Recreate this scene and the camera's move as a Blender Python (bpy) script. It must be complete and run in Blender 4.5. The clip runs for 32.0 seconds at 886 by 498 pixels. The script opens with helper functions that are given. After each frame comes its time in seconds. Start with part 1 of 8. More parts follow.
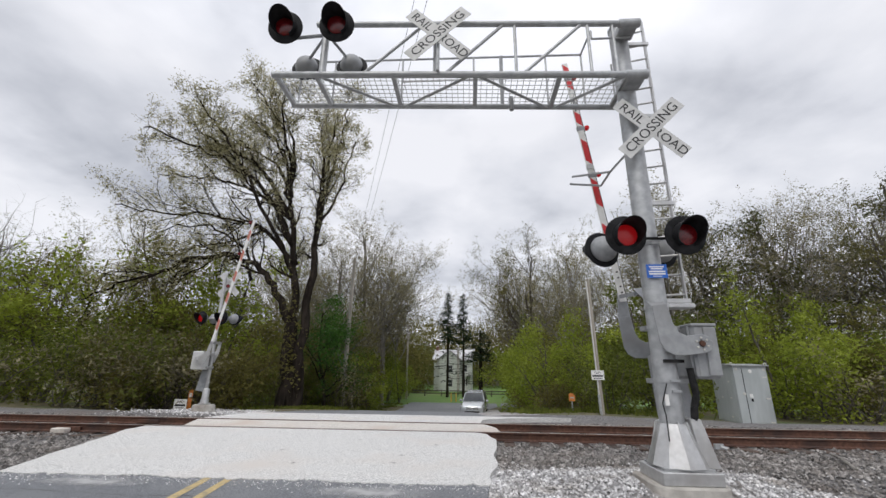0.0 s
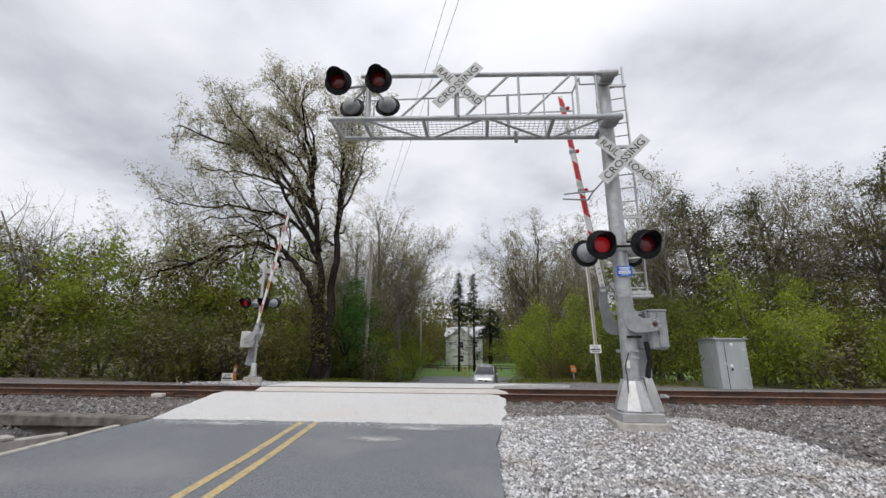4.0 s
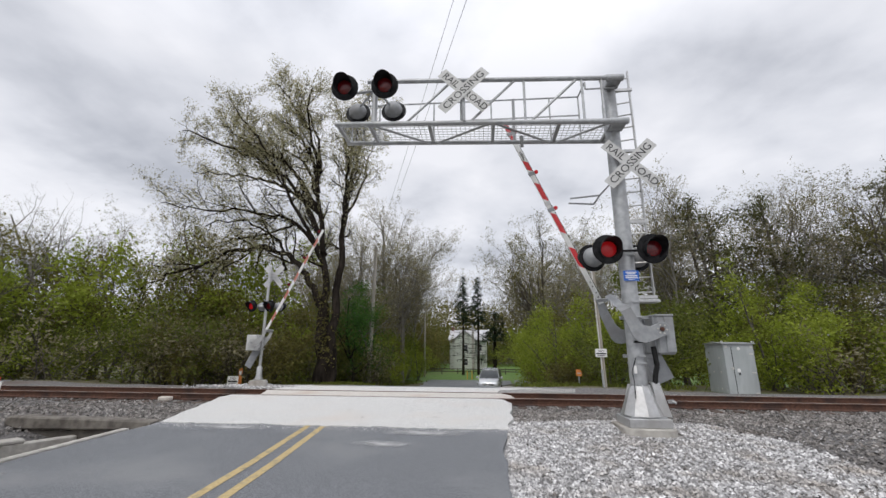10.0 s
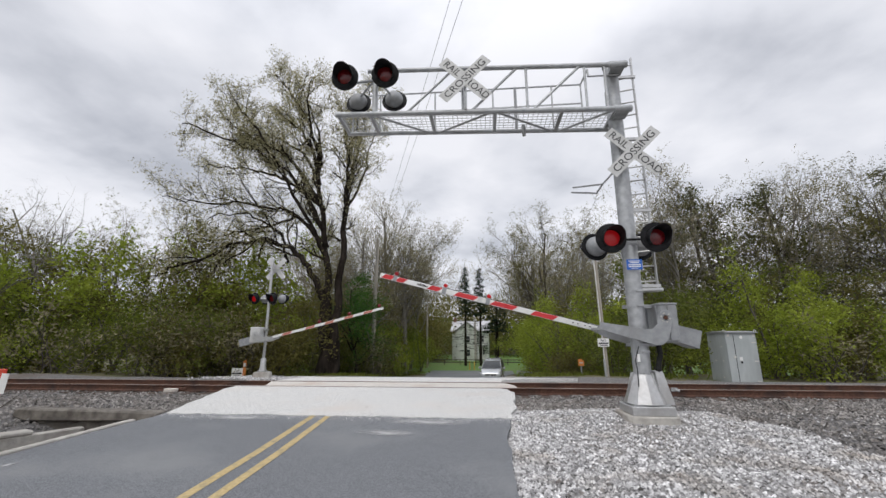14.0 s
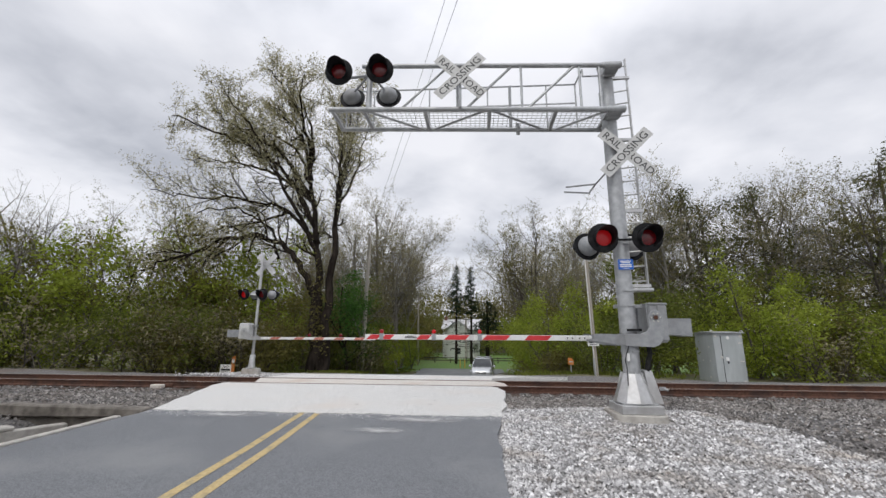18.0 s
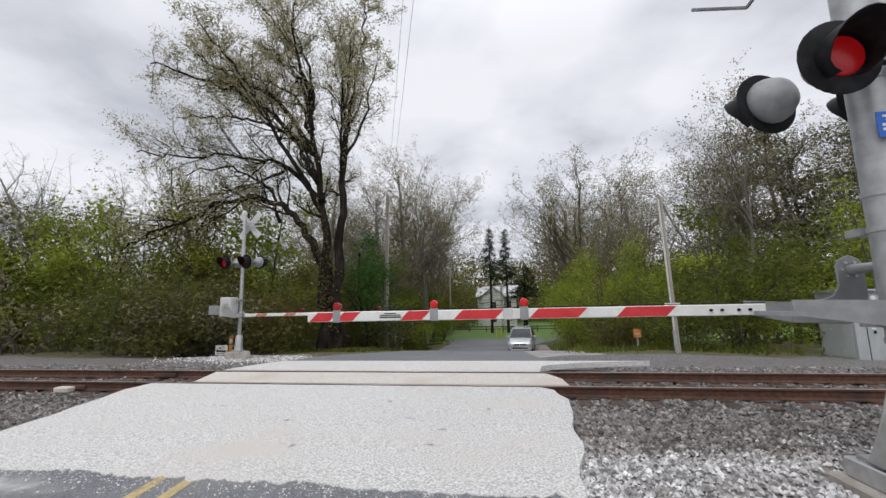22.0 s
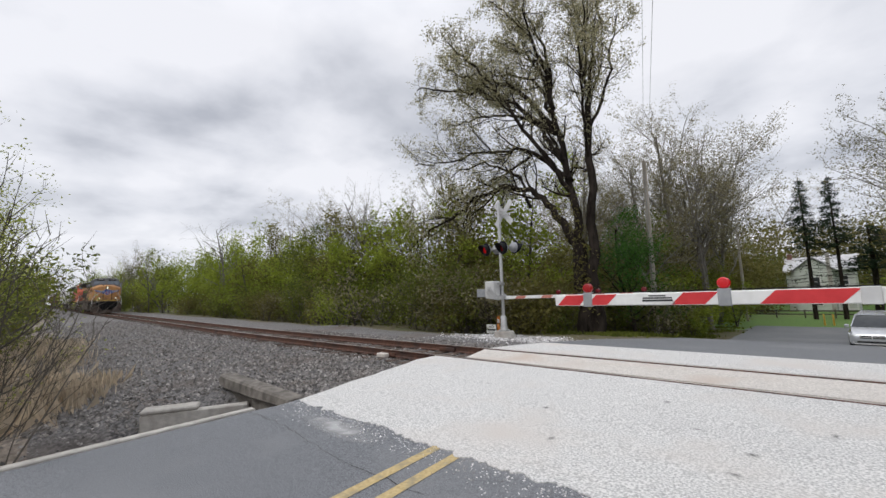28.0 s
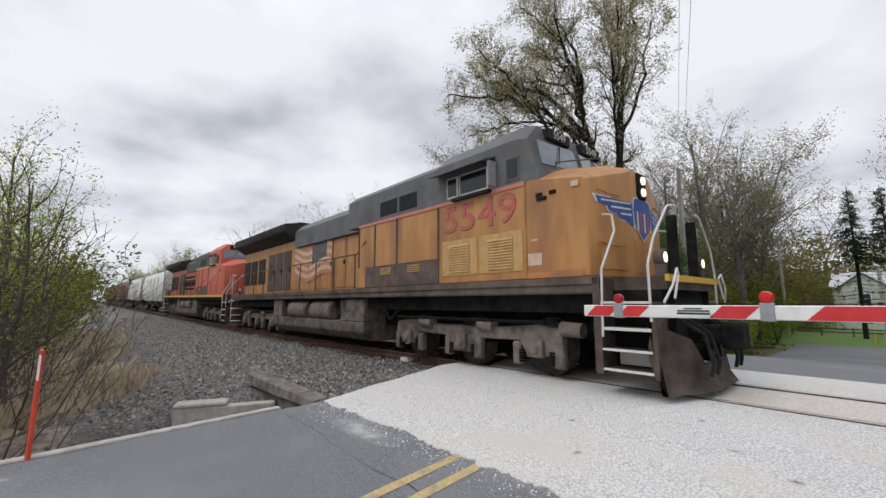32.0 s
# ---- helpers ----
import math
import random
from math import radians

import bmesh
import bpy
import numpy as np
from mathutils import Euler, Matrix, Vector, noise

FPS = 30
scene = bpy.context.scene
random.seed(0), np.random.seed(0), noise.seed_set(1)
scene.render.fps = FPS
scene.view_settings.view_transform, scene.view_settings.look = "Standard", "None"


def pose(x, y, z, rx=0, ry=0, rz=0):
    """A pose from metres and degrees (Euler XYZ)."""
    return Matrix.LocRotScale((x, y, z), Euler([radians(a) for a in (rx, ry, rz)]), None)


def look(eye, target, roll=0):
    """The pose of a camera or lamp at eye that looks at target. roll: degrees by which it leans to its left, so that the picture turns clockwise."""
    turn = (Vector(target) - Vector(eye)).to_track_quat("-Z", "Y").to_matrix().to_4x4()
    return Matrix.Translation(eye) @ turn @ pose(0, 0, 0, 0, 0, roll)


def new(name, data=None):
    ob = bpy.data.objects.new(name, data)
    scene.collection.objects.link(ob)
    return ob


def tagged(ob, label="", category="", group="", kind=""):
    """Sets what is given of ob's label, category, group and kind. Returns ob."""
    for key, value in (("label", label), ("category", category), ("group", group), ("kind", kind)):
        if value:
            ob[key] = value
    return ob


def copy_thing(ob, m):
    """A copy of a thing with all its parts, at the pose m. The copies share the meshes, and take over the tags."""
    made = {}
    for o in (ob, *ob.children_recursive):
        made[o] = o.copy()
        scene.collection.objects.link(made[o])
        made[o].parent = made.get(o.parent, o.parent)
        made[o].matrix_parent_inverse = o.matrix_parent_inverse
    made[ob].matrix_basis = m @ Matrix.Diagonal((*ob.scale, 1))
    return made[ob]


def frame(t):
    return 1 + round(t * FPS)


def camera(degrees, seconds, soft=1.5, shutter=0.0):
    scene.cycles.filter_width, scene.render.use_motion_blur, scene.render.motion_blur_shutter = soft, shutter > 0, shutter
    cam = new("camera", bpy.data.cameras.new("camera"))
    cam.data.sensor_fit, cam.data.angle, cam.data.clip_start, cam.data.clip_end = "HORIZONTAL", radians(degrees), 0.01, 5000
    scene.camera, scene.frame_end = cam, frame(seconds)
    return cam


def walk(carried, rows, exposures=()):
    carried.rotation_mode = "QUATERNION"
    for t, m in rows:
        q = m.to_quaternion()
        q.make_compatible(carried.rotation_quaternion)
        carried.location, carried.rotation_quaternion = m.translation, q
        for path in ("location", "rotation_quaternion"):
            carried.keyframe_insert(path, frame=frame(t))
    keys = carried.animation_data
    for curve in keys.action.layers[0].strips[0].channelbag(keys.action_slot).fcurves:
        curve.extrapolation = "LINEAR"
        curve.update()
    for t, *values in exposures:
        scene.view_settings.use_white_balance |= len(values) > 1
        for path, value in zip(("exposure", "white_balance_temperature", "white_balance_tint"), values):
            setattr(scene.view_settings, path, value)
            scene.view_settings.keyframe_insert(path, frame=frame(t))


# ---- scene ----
cam = camera(95.3, 32.0)
METRES, EYE, TILT, LEAN, TURN = 8.0, 1.5, 0.0, 0.0, 0.1
PATH = [
    (0, (0.2, 0.125, 1.426), (0.079, 2.036, 2.003), 0.7),
    (0.5, (0.122, -0.464, 1.411), (-0.014, 1.456, 1.952), 0.7),
    (1, (0.04, -0.929, 1.415), (-0.098, 1.002, 1.917), -0.0),
    (1.5, (0.13, -1.27, 1.406), (-0.008, 0.667, 1.884), -0.7),
    (2, (0.099, -1.622, 1.386), (-0.046, 0.318, 1.851), -1.0),
    (2.5, (0.067, -1.845, 1.399), (-0.085, 0.094, 1.862), -0.9),
    (3, (0.086, -1.924, 1.4), (-0.076, 0.014, 1.865), -0.3),
    (3.5, (0.069, -1.936, 1.391), (-0.097, 0.001, 1.86), 0.1),
    (5.5, (0.059, -1.949, 1.407), (-0.09, -0.011, 1.881), 0.1),
    (6, (0.049, -1.947, 1.405), (-0.086, -0.009, 1.878), 0.0),
    (6.5, (0.044, -1.935, 1.401), (-0.081, 0.004, 1.873), -0.1),
    (7, (0.04, -1.93, 1.397), (-0.085, 0.01, 1.868), -0.0),
    (7.5, (0.034, -1.948, 1.404), (-0.1, -0.009, 1.874), 0.0),
    (8, (0.04, -1.961, 1.403), (-0.109, -0.024, 1.877), 0.1),
    (8.5, (0.038, -1.962, 1.412), (-0.125, -0.027, 1.891), 0.1),
    (9, (0.019, -1.957, 1.41), (-0.153, -0.023, 1.892), 0.1),
    (9.5, (0.015, -1.97, 1.417), (-0.16, -0.038, 1.902), 0.2),
    (10, (0.026, -1.967, 1.417), (-0.157, -0.035, 1.903), 0.3),
    (10.5, (0.018, -1.957, 1.407), (-0.166, -0.026, 1.894), 0.4),
    (11, (0.02, -1.95, 1.41), (-0.169, -0.019, 1.896), 0.6),
    (11.5, (0.018, -1.954, 1.4), (-0.174, -0.023, 1.885), 0.7),
    (12, (0.014, -1.951, 1.4), (-0.178, -0.019, 1.881), 0.6),
    (12.5, (0.003, -1.954, 1.394), (-0.188, -0.02, 1.866), 0.4),
    (13, (-0.004, -1.958, 1.4), (-0.194, -0.021, 1.859), 0.1),
    (13.5, (0.002, -1.946, 1.404), (-0.187, -0.006, 1.854), -0.1),
    (14, (0.005, -1.944, 1.395), (-0.186, -0.004, 1.841), -0.1),
    (14.5, (0.014, -1.946, 1.38), (-0.177, -0.006, 1.827), -0.0),
    (16.5, (0.002, -1.947, 1.396), (-0.203, -0.009, 1.844), 0.3),
    (17, (-0.007, -1.945, 1.388), (-0.212, -0.007, 1.837), 0.4),
    (17.5, (-0.005, -1.939, 1.39), (-0.2, 0.0, 1.837), 0.4),
    (18, (-0.013, -1.922, 1.391), (-0.164, 0.024, 1.828), 0.4),
    (18.5, (-0.023, -1.785, 1.364), (-0.094, 0.167, 1.791), 0.3),
    (19, (0.055, -1.322, 1.357), (0.069, 0.635, 1.77), 0.1),
    (19.5, (0.047, -0.71, 1.379), (0.13, 1.249, 1.773), 0.1),
    (20, (0.027, -0.061, 1.427), (0.144, 1.9, 1.802), 0.0),
    (20.5, (0.037, 0.64, 1.447), (0.148, 2.604, 1.804), 0.1),
    (21, (0.016, 1.297, 1.488), (0.068, 3.268, 1.823), -0.1),
    (21.5, (0.081, 1.893, 1.509), (0.02, 3.868, 1.816), -0.5),
    (22, (-0.035, 2.437, 1.516), (-0.355, 4.391, 1.803), -1.2),
    (22.5, (-0.169, 2.863, 1.562), (-0.897, 4.708, 1.819), -1.9),
    (23, (-0.250, 3.018, 1.513), (-1.325, 4.684, 1.778), -2.1),
    (23.5, (-0.256, 3.017, 1.514), (-1.509, 4.555, 1.763), -1.7),
    (24, (-0.233, 3.014, 1.517), (-1.553, 4.498, 1.755), -1.7),
    (24.5, (-0.211, 3.008, 1.517), (-1.545, 4.479, 1.754), -1.8),
    (26.5, (-0.171, 2.993, 1.523), (-1.539, 4.433, 1.752), -2.0),
    (27, (-0.180, 2.997, 1.522), (-1.563, 4.423, 1.753), -2.0),
    (27.5, (-0.173, 2.996, 1.524), (-1.569, 4.409, 1.756), -1.9),
    (28, (-0.181, 2.996, 1.521), (-1.578, 4.409, 1.753), -1.9),
    (28.5, (-0.183, 2.998, 1.521), (-1.579, 4.411, 1.751), -1.7),
    (29, (-0.174, 2.997, 1.520), (-1.569, 4.411, 1.751), -1.4),
    (29.5, (-0.191, 3.001, 1.520), (-1.586, 4.415, 1.749), -1.1),
    (30, (-0.196, 3.005, 1.521), (-1.605, 4.406, 1.750), -0.8),
    (30.5, (-0.190, 3.003, 1.524), (-1.621, 4.381, 1.754), -0.5),
    (31, (-0.193, 3.004, 1.527), (-1.646, 4.359, 1.762), -0.4),
    (31.5, (-0.198, 3.007, 1.527), (-1.672, 4.335, 1.772), -0.4),
    (32, (-0.204, 3.003, 1.522), (-1.684, 4.321, 1.784), -0.2),
]
walk(cam, [(t, look(eye, target, roll)) for t, eye, target, roll in PATH])

# ---- world, sun ----
SUN_EL, SUN_AZ = radians(52), radians(200)
world = bpy.data.worlds.new("overcast_sky")
scene.world = world
world.use_nodes = True
wn, wl = world.node_tree.nodes, world.node_tree.links
wn.clear()
w_out = wn.new("ShaderNodeOutputWorld")
w_bg = wn.new("ShaderNodeBackground")
w_sky = wn.new("ShaderNodeTexSky")
w_sky.sky_type, w_sky.sun_disc = "NISHITA", False
w_sky.sun_elevation, w_sky.sun_rotation = SUN_EL, SUN_AZ
w_sky.altitude, w_sky.air_density, w_sky.dust_density = 100, 1.0, 2.0
w_co = wn.new("ShaderNodeTexCoord")
w_sep = wn.new("ShaderNodeSeparateXYZ")
wl.new(w_co.outputs["Generated"], w_sep.inputs[0])
# cloud sheet: the direction laid on a flat layer overhead
w_up = wn.new("ShaderNodeMath"); w_up.operation = "ADD"; w_up.inputs[1].default_value = 0.22
w_max = wn.new("ShaderNodeMath"); w_max.operation = "MAXIMUM"; w_max.inputs[1].default_value = 0.08
wl.new(w_sep.outputs[2], w_up.inputs[0]); wl.new(w_up.outputs[0], w_max.inputs[0])
w_dx = wn.new("ShaderNodeMath"); w_dx.operation = "DIVIDE"
w_dy = wn.new("ShaderNodeMath"); w_dy.operation = "DIVIDE"
wl.new(w_sep.outputs[0], w_dx.inputs[0]); wl.new(w_max.outputs[0], w_dx.inputs[1])
wl.new(w_sep.outputs[1], w_dy.inputs[0]); wl.new(w_max.outputs[0], w_dy.inputs[1])
w_com = wn.new("ShaderNodeCombineXYZ")
wl.new(w_dx.outputs[0], w_com.inputs[0]); wl.new(w_dy.outputs[0], w_com.inputs[1])
w_n1 = wn.new("ShaderNodeTexNoise")
w_n1.inputs["Scale"].default_value, w_n1.inputs["Detail"].default_value, w_n1.inputs["Roughness"].default_value = 1.7, 6.0, 0.5
w_n1.inputs["Distortion"].default_value = 0.08
w_map = wn.new("ShaderNodeMapping"); w_map.inputs["Location"].default_value = (3.1, 7.4, 0.0)
wl.new(w_com.outputs[0], w_map.inputs[0]); wl.new(w_map.outputs[0], w_n1.inputs["Vector"])
w_ramp = wn.new("ShaderNodeValToRGB")
w_ramp.color_ramp.elements[0].position, w_ramp.color_ramp.elements[0].color = 0.30, (0.5, 0.52, 0.58, 1)
w_ramp.color_ramp.elements[1].position, w_ramp.color_ramp.elements[1].color = 0.60, (0.93, 0.935, 0.985, 1)
e = w_ramp.color_ramp.elements.new(0.46); e.color = (0.77, 0.785, 0.845, 1)
wl.new(w_n1.outputs[0], w_ramp.inputs[0])
w_mul = wn.new("ShaderNodeMixRGB"); w_mul.blend_type = "MIX"; w_mul.inputs[0].default_value = 0.93
w_dim = wn.new("ShaderNodeMixRGB"); w_dim.blend_type = "MULTIPLY"; w_dim.inputs[0].default_value = 1.0
w_dim.inputs[2].default_value = (0.12, 0.12, 0.12, 1)
wl.new(w_sky.outputs[0], w_dim.inputs[1])
wl.new(w_dim.outputs[0], w_mul.inputs[1]); wl.new(w_ramp.outputs[0], w_mul.inputs[2])
wl.new(w_mul.outputs[0], w_bg.inputs[0])
# an overcast sky is brighter towards the zenith
w_zen = wn.new("ShaderNodeMapRange")
w_zen.inputs["From Min"].default_value, w_zen.inputs["From Max"].default_value = 0.55, 1.0
w_zen.inputs["To Min"].default_value, w_zen.inputs["To Max"].default_value = 1.0, 1.65
wl.new(w_sep.outputs[2], w_zen.inputs[0]); wl.new(w_zen.outputs[0], w_bg.inputs[1])
wl.new(w_bg.outputs[0], w_out.inputs[0])

sun_data = bpy.data.lights.new("sun", "SUN")
sun_data.energy, sun_data.angle, sun_data.color = 1.0, radians(25), (1.0, 0.97, 0.92)
sun = new("sun", sun_data)
sun.rotation_euler = (radians(38), 0, radians(-20))
sun.location = (0, -20, 40)


# ---- materials ----
def mat(name, c1, c2=None, scale=8.0, rough=0.7, metal=0.0, bump=0.0, bscale=None, detail=4.0, big=None, bigscale=0.7, rnd=0.0, island=0.0, coat=0.0, emit=None, lo=0.35, hi=0.65, stretch=None, trans=0.0):
    """A surface of two colours in fine noise, a third one in broad stains, with fine relief."""
    m = bpy.data.materials.new(name)
    m.use_nodes = True
    nt, lk = m.node_tree.nodes, m.node_tree.links
    p = nt["Principled BSDF"]
    p.inputs["Roughness"].default_value = rough
    p.inputs["Metallic"].default_value = metal
    p.inputs["Coat Weight"].default_value = coat
    if trans:
        p.inputs["Transmission Weight"].default_value = trans
    co = nt.new("ShaderNodeTexCoord")
    src = co.outputs["Object"]
    if stretch:
        mp = nt.new("ShaderNodeMapping"); mp.inputs["Scale"].default_value = stretch
        lk.new(src, mp.inputs[0]); src = mp.outputs[0]
    n1 = nt.new("ShaderNodeTexNoise")
    n1.inputs["Scale"].default_value, n1.inputs["Detail"].default_value = scale, detail
    lk.new(src, n1.inputs["Vector"])
    r1 = nt.new("ShaderNodeMapRange")
    r1.inputs["From Min"].default_value, r1.inputs["From Max"].default_value = lo, hi
    lk.new(n1.outputs[0], r1.inputs[0])
    mx = nt.new("ShaderNodeMixRGB")
    mx.inputs[1].default_value, mx.inputs[2].default_value = (*c1, 1), (*(c2 or c1), 1)
    lk.new(r1.outputs[0], mx.inputs[0])
    col = mx.outputs[0]
    if big:
        n2 = nt.new("ShaderNodeTexNoise")
        n2.inputs["Scale"].default_value, n2.inputs["Detail"].default_value = bigscale, 3.0
        lk.new(src, n2.inputs["Vector"])
        r2 = nt.new("ShaderNodeMapRange")
        r2.inputs["From Min"].default_value, r2.inputs["From Max"].default_value = 0.5, 0.72
        lk.new(n2.outputs[0], r2.inputs[0])
        m2 = nt.new("ShaderNodeMixRGB"); m2.inputs[2].default_value = (*big, 1)
        lk.new(r2.outputs[0], m2.inputs[0]); lk.new(col, m2.inputs[1]); col = m2.outputs[0]
    if rnd or island:
        if island:
            src_r = nt.new("ShaderNodeNewGeometry").outputs["Random Per Island"]
        else:
            src_r = nt.new("ShaderNodeObjectInfo").outputs["Random"]
        amt = rnd or island
        rr = nt.new("ShaderNodeMapRange"); rr.inputs["To Min"].default_value, rr.inputs["To Max"].default_value = 1 - amt, 1 + amt
        lk.new(src_r, rr.inputs[0])
        hs = nt.new("ShaderNodeHueSaturation")
        lk.new(rr.outputs[0], hs.inputs["Value"]); lk.new(col, hs.inputs["Color"]); col = hs.outputs[0]
    lk.new(col, p.inputs["Base Color"])
    if bump:
        nb = nt.new("ShaderNodeTexNoise")
        nb.inputs["Scale"].default_value, nb.inputs["Detail"].default_value = bscale or scale, 5.0
        lk.new(src, nb.inputs["Vector"])
        bp = nt.new("ShaderNodeBump"); bp.inputs["Strength"].default_value, bp.inputs["Distance"].default_value = bump, 0.02
        lk.new(nb.outputs[0], bp.inputs["Height"]); lk.new(bp.outputs[0], p.inputs["Normal"])
    if emit:
        p.inputs["Emission Color"].default_value, p.inputs["Emission Strength"].default_value = (*emit[0], 1), emit[1]
    return m


def leaf_mat(name, c1, c2, island=0.35):
    m = mat(name, c1, c2, scale=0.6, rough=0.55, island=island, detail=2.0)
    p = m.node_tree.nodes["Principled BSDF"]
    nt, lk = m.node_tree.nodes, m.node_tree.links
    p.inputs["Specular IOR Level"].default_value = 0.2
    tr = nt.new("ShaderNodeBsdfTranslucent")
    lk.new(p.inputs["Base Color"].links[0].from_socket, tr.inputs[0])
    ms = nt.new("ShaderNodeMixShader"); ms.inputs[0].default_value = 0.5
    out = nt["Material Output"]
    lk.new(p.outputs[0], ms.inputs[1]); lk.new(tr.outputs[0], ms.inputs[2]); lk.new(ms.outputs[0], out.inputs[0])
    return m


M_ASPHALT = mat("asphalt", (0.085, 0.092, 0.104), (0.27, 0.28, 0.296), 120, 0.8, bump=0.6, bscale=150, lo=0.38, hi=0.62, big=(0.24, 0.247, 0.255), bigscale=0.6)
M_ASPHALT_OLD = mat("old_asphalt", (0.13, 0.137, 0.148), (0.2, 0.206, 0.217), 40, 0.85, bump=0.4, bscale=70, big=(0.2, 0.205, 0.21), bigscale=0.35)
M_LIME = mat("limestone_paving", (0.4, 0.4, 0.39), (0.8, 0.79, 0.77), 50, 0.9, bump=0.8, bscale=60, lo=0.36, hi=0.62, big=(0.62, 0.58, 0.54), bigscale=0.55)
M_RUSTLIME = mat("rusty_limestone", (0.48, 0.45, 0.415), (0.72, 0.68, 0.63), 38, 0.9, bump=0.7, bscale=45, big=(0.55, 0.47, 0.41), bigscale=0.8)
M_BALLAST = mat("ballast", (0.07, 0.068, 0.068), (0.22, 0.21, 0.205), 22, 0.9, bump=1.0, bscale=24, big=(0.14, 0.115, 0.1), bigscale=0.4)
M_STONE = mat("ballast_stone", (0.095, 0.087, 0.081), (0.31, 0.292, 0.275), 9, 0.85, island=0.65, big=(0.15, 0.13, 0.115), bigscale=1.5)
M_STONE_W = mat("pale_stone", (0.3, 0.295, 0.295), (0.68, 0.67, 0.67), 9, 0.85, island=0.55, big=(0.36, 0.33, 0.3), bigscale=1.5)
M_PALEGRAVEL = mat("pale_gravel", (0.22, 0.215, 0.21), (0.45, 0.44, 0.43), 26, 0.9, bump=1.0, bscale=28, big=(0.24, 0.2, 0.17), bigscale=0.5)
M_GROUND = mat("wood_floor", (0.07, 0.055, 0.035), (0.13, 0.12, 0.05), 3.5, 0.95, bump=0.8, bscale=14, big=(0.06, 0.09, 0.025), bigscale=0.25)
M_STRAW = mat("straw_litter", (0.15, 0.125, 0.105), (0.37, 0.315, 0.26), 9, 0.95, bump=1.0, bscale=22, big=(0.1, 0.08, 0.055), bigscale=0.7)
M_GRASS = mat("lawn", (0.09, 0.17, 0.035), (0.14, 0.24, 0.05), 5.0, 0.9, bump=0.6, bscale=30, big=(0.13, 0.18, 0.05), bigscale=0.2)
M_PAINT_Y = mat("road_paint", (0.42, 0.315, 0.145), (0.55, 0.43, 0.22), 30, 0.8, big=(0.3, 0.26, 0.17), bigscale=9.0)
M_BARK = mat("dark_bark", (0.014, 0.011, 0.009), (0.042, 0.034, 0.028), 7, 1.0, bump=0.9, bscale=9, stretch=(1, 1, 0.2))
M_BARK2 = mat("grey_bark", (0.065, 0.057, 0.047), (0.125, 0.11, 0.092), 6, 0.95, bump=0.7, bscale=9, stretch=(1, 1, 0.25))
M_BARK3 = mat("pale_bark", (0.15, 0.138, 0.12), (0.25, 0.235, 0.21), 6, 0.9, bump=0.6, bscale=8, stretch=(1, 1, 0.3))
M_LEAF_OLIVE = leaf_mat("olive_spring_leaf", (0.121, 0.11, 0.031), (0.189, 0.172, 0.0517))
M_LEAF_GREEN = leaf_mat("fresh_green_leaf", (0.2, 0.26, 0.027), (0.32, 0.37, 0.055))
M_LEAF_MID = leaf_mat("mid_green_leaf", (0.101, 0.129, 0.0221), (0.17, 0.189, 0.0386))
M_LEAF_BUFF = leaf_mat("buff_bud_leaf", (0.23, 0.205, 0.12), (0.33, 0.3, 0.18))
M_LEAF_BUD = leaf_mat("opening_bud_leaf", (0.3, 0.28, 0.15), (0.44, 0.41, 0.25))
M_LEAF_DARK = leaf_mat("dark_green_leaf", (0.045, 0.12, 0.02), (0.085, 0.19, 0.035))
M_LEAF_SAP = leaf_mat("sapling_leaf", (0.28, 0.31, 0.07), (0.42, 0.45, 0.12))
M_BARK.node_tree.nodes["Principled BSDF"].inputs["Specular IOR Level"].default_value = 0.1
M_NEEDLE = leaf_mat("spruce_needle", (0.012, 0.025, 0.014), (0.03, 0.05, 0.024))
M_NEEDLE2 = leaf_mat("pine_needle", (0.065, 0.075, 0.026), (0.11, 0.115, 0.04))
M_DRYGRASS = leaf_mat("dry_grass", (0.46, 0.38, 0.28), (0.64, 0.54, 0.41))
M_RUST = mat("rail_rust", (0.085, 0.04, 0.028), (0.15, 0.075, 0.05), 14, 0.85, 0.2, bump=0.3, big=(0.055, 0.035, 0.03), bigscale=2.0)
M_RAILTOP = mat("rail_running_band", (0.4, 0.36, 0.33), (0.55, 0.5, 0.46), 20, 0.3, 0.9)
M_TIE = mat("creosoted_tie", (0.05, 0.035, 0.028), (0.12, 0.085, 0.065), 10, 0.95, bump=0.8, rnd=0.35, stretch=(1, 0.15, 1))
M_GALV = mat("galvanised_steel", (0.36, 0.37, 0.38), (0.48, 0.49, 0.5), 9, 0.5, 0.55, bump=0.05, big=(0.33, 0.33, 0.33), bigscale=1.3)
M_ALU = mat("brushed_aluminium", (0.5, 0.5, 0.5), (0.6, 0.6, 0.6), 14, 0.42, 0.75, big=(0.45, 0.44, 0.43), bigscale=2.0)
M_GREYPAINT = mat("grey_signal_paint", (0.27, 0.28, 0.29), (0.34, 0.35, 0.36), 10, 0.5, 0.1, big=(0.24, 0.24, 0.24), bigscale=2.0)
M_CABINET = mat("cabinet_grey", (0.38, 0.41, 0.41), (0.46, 0.49, 0.49), 3, 0.5, 0.1, big=(0.34, 0.36, 0.36), bigscale=1.4, stretch=(1, 1, 0.3))
M_BLACK = mat("black_paint", (0.012, 0.012, 0.013), (0.025, 0.025, 0.027), 10, 0.55)
M_RUBBER = mat("black_rubber", (0.015, 0.015, 0.015), (0.03, 0.03, 0.03), 12, 0.8)
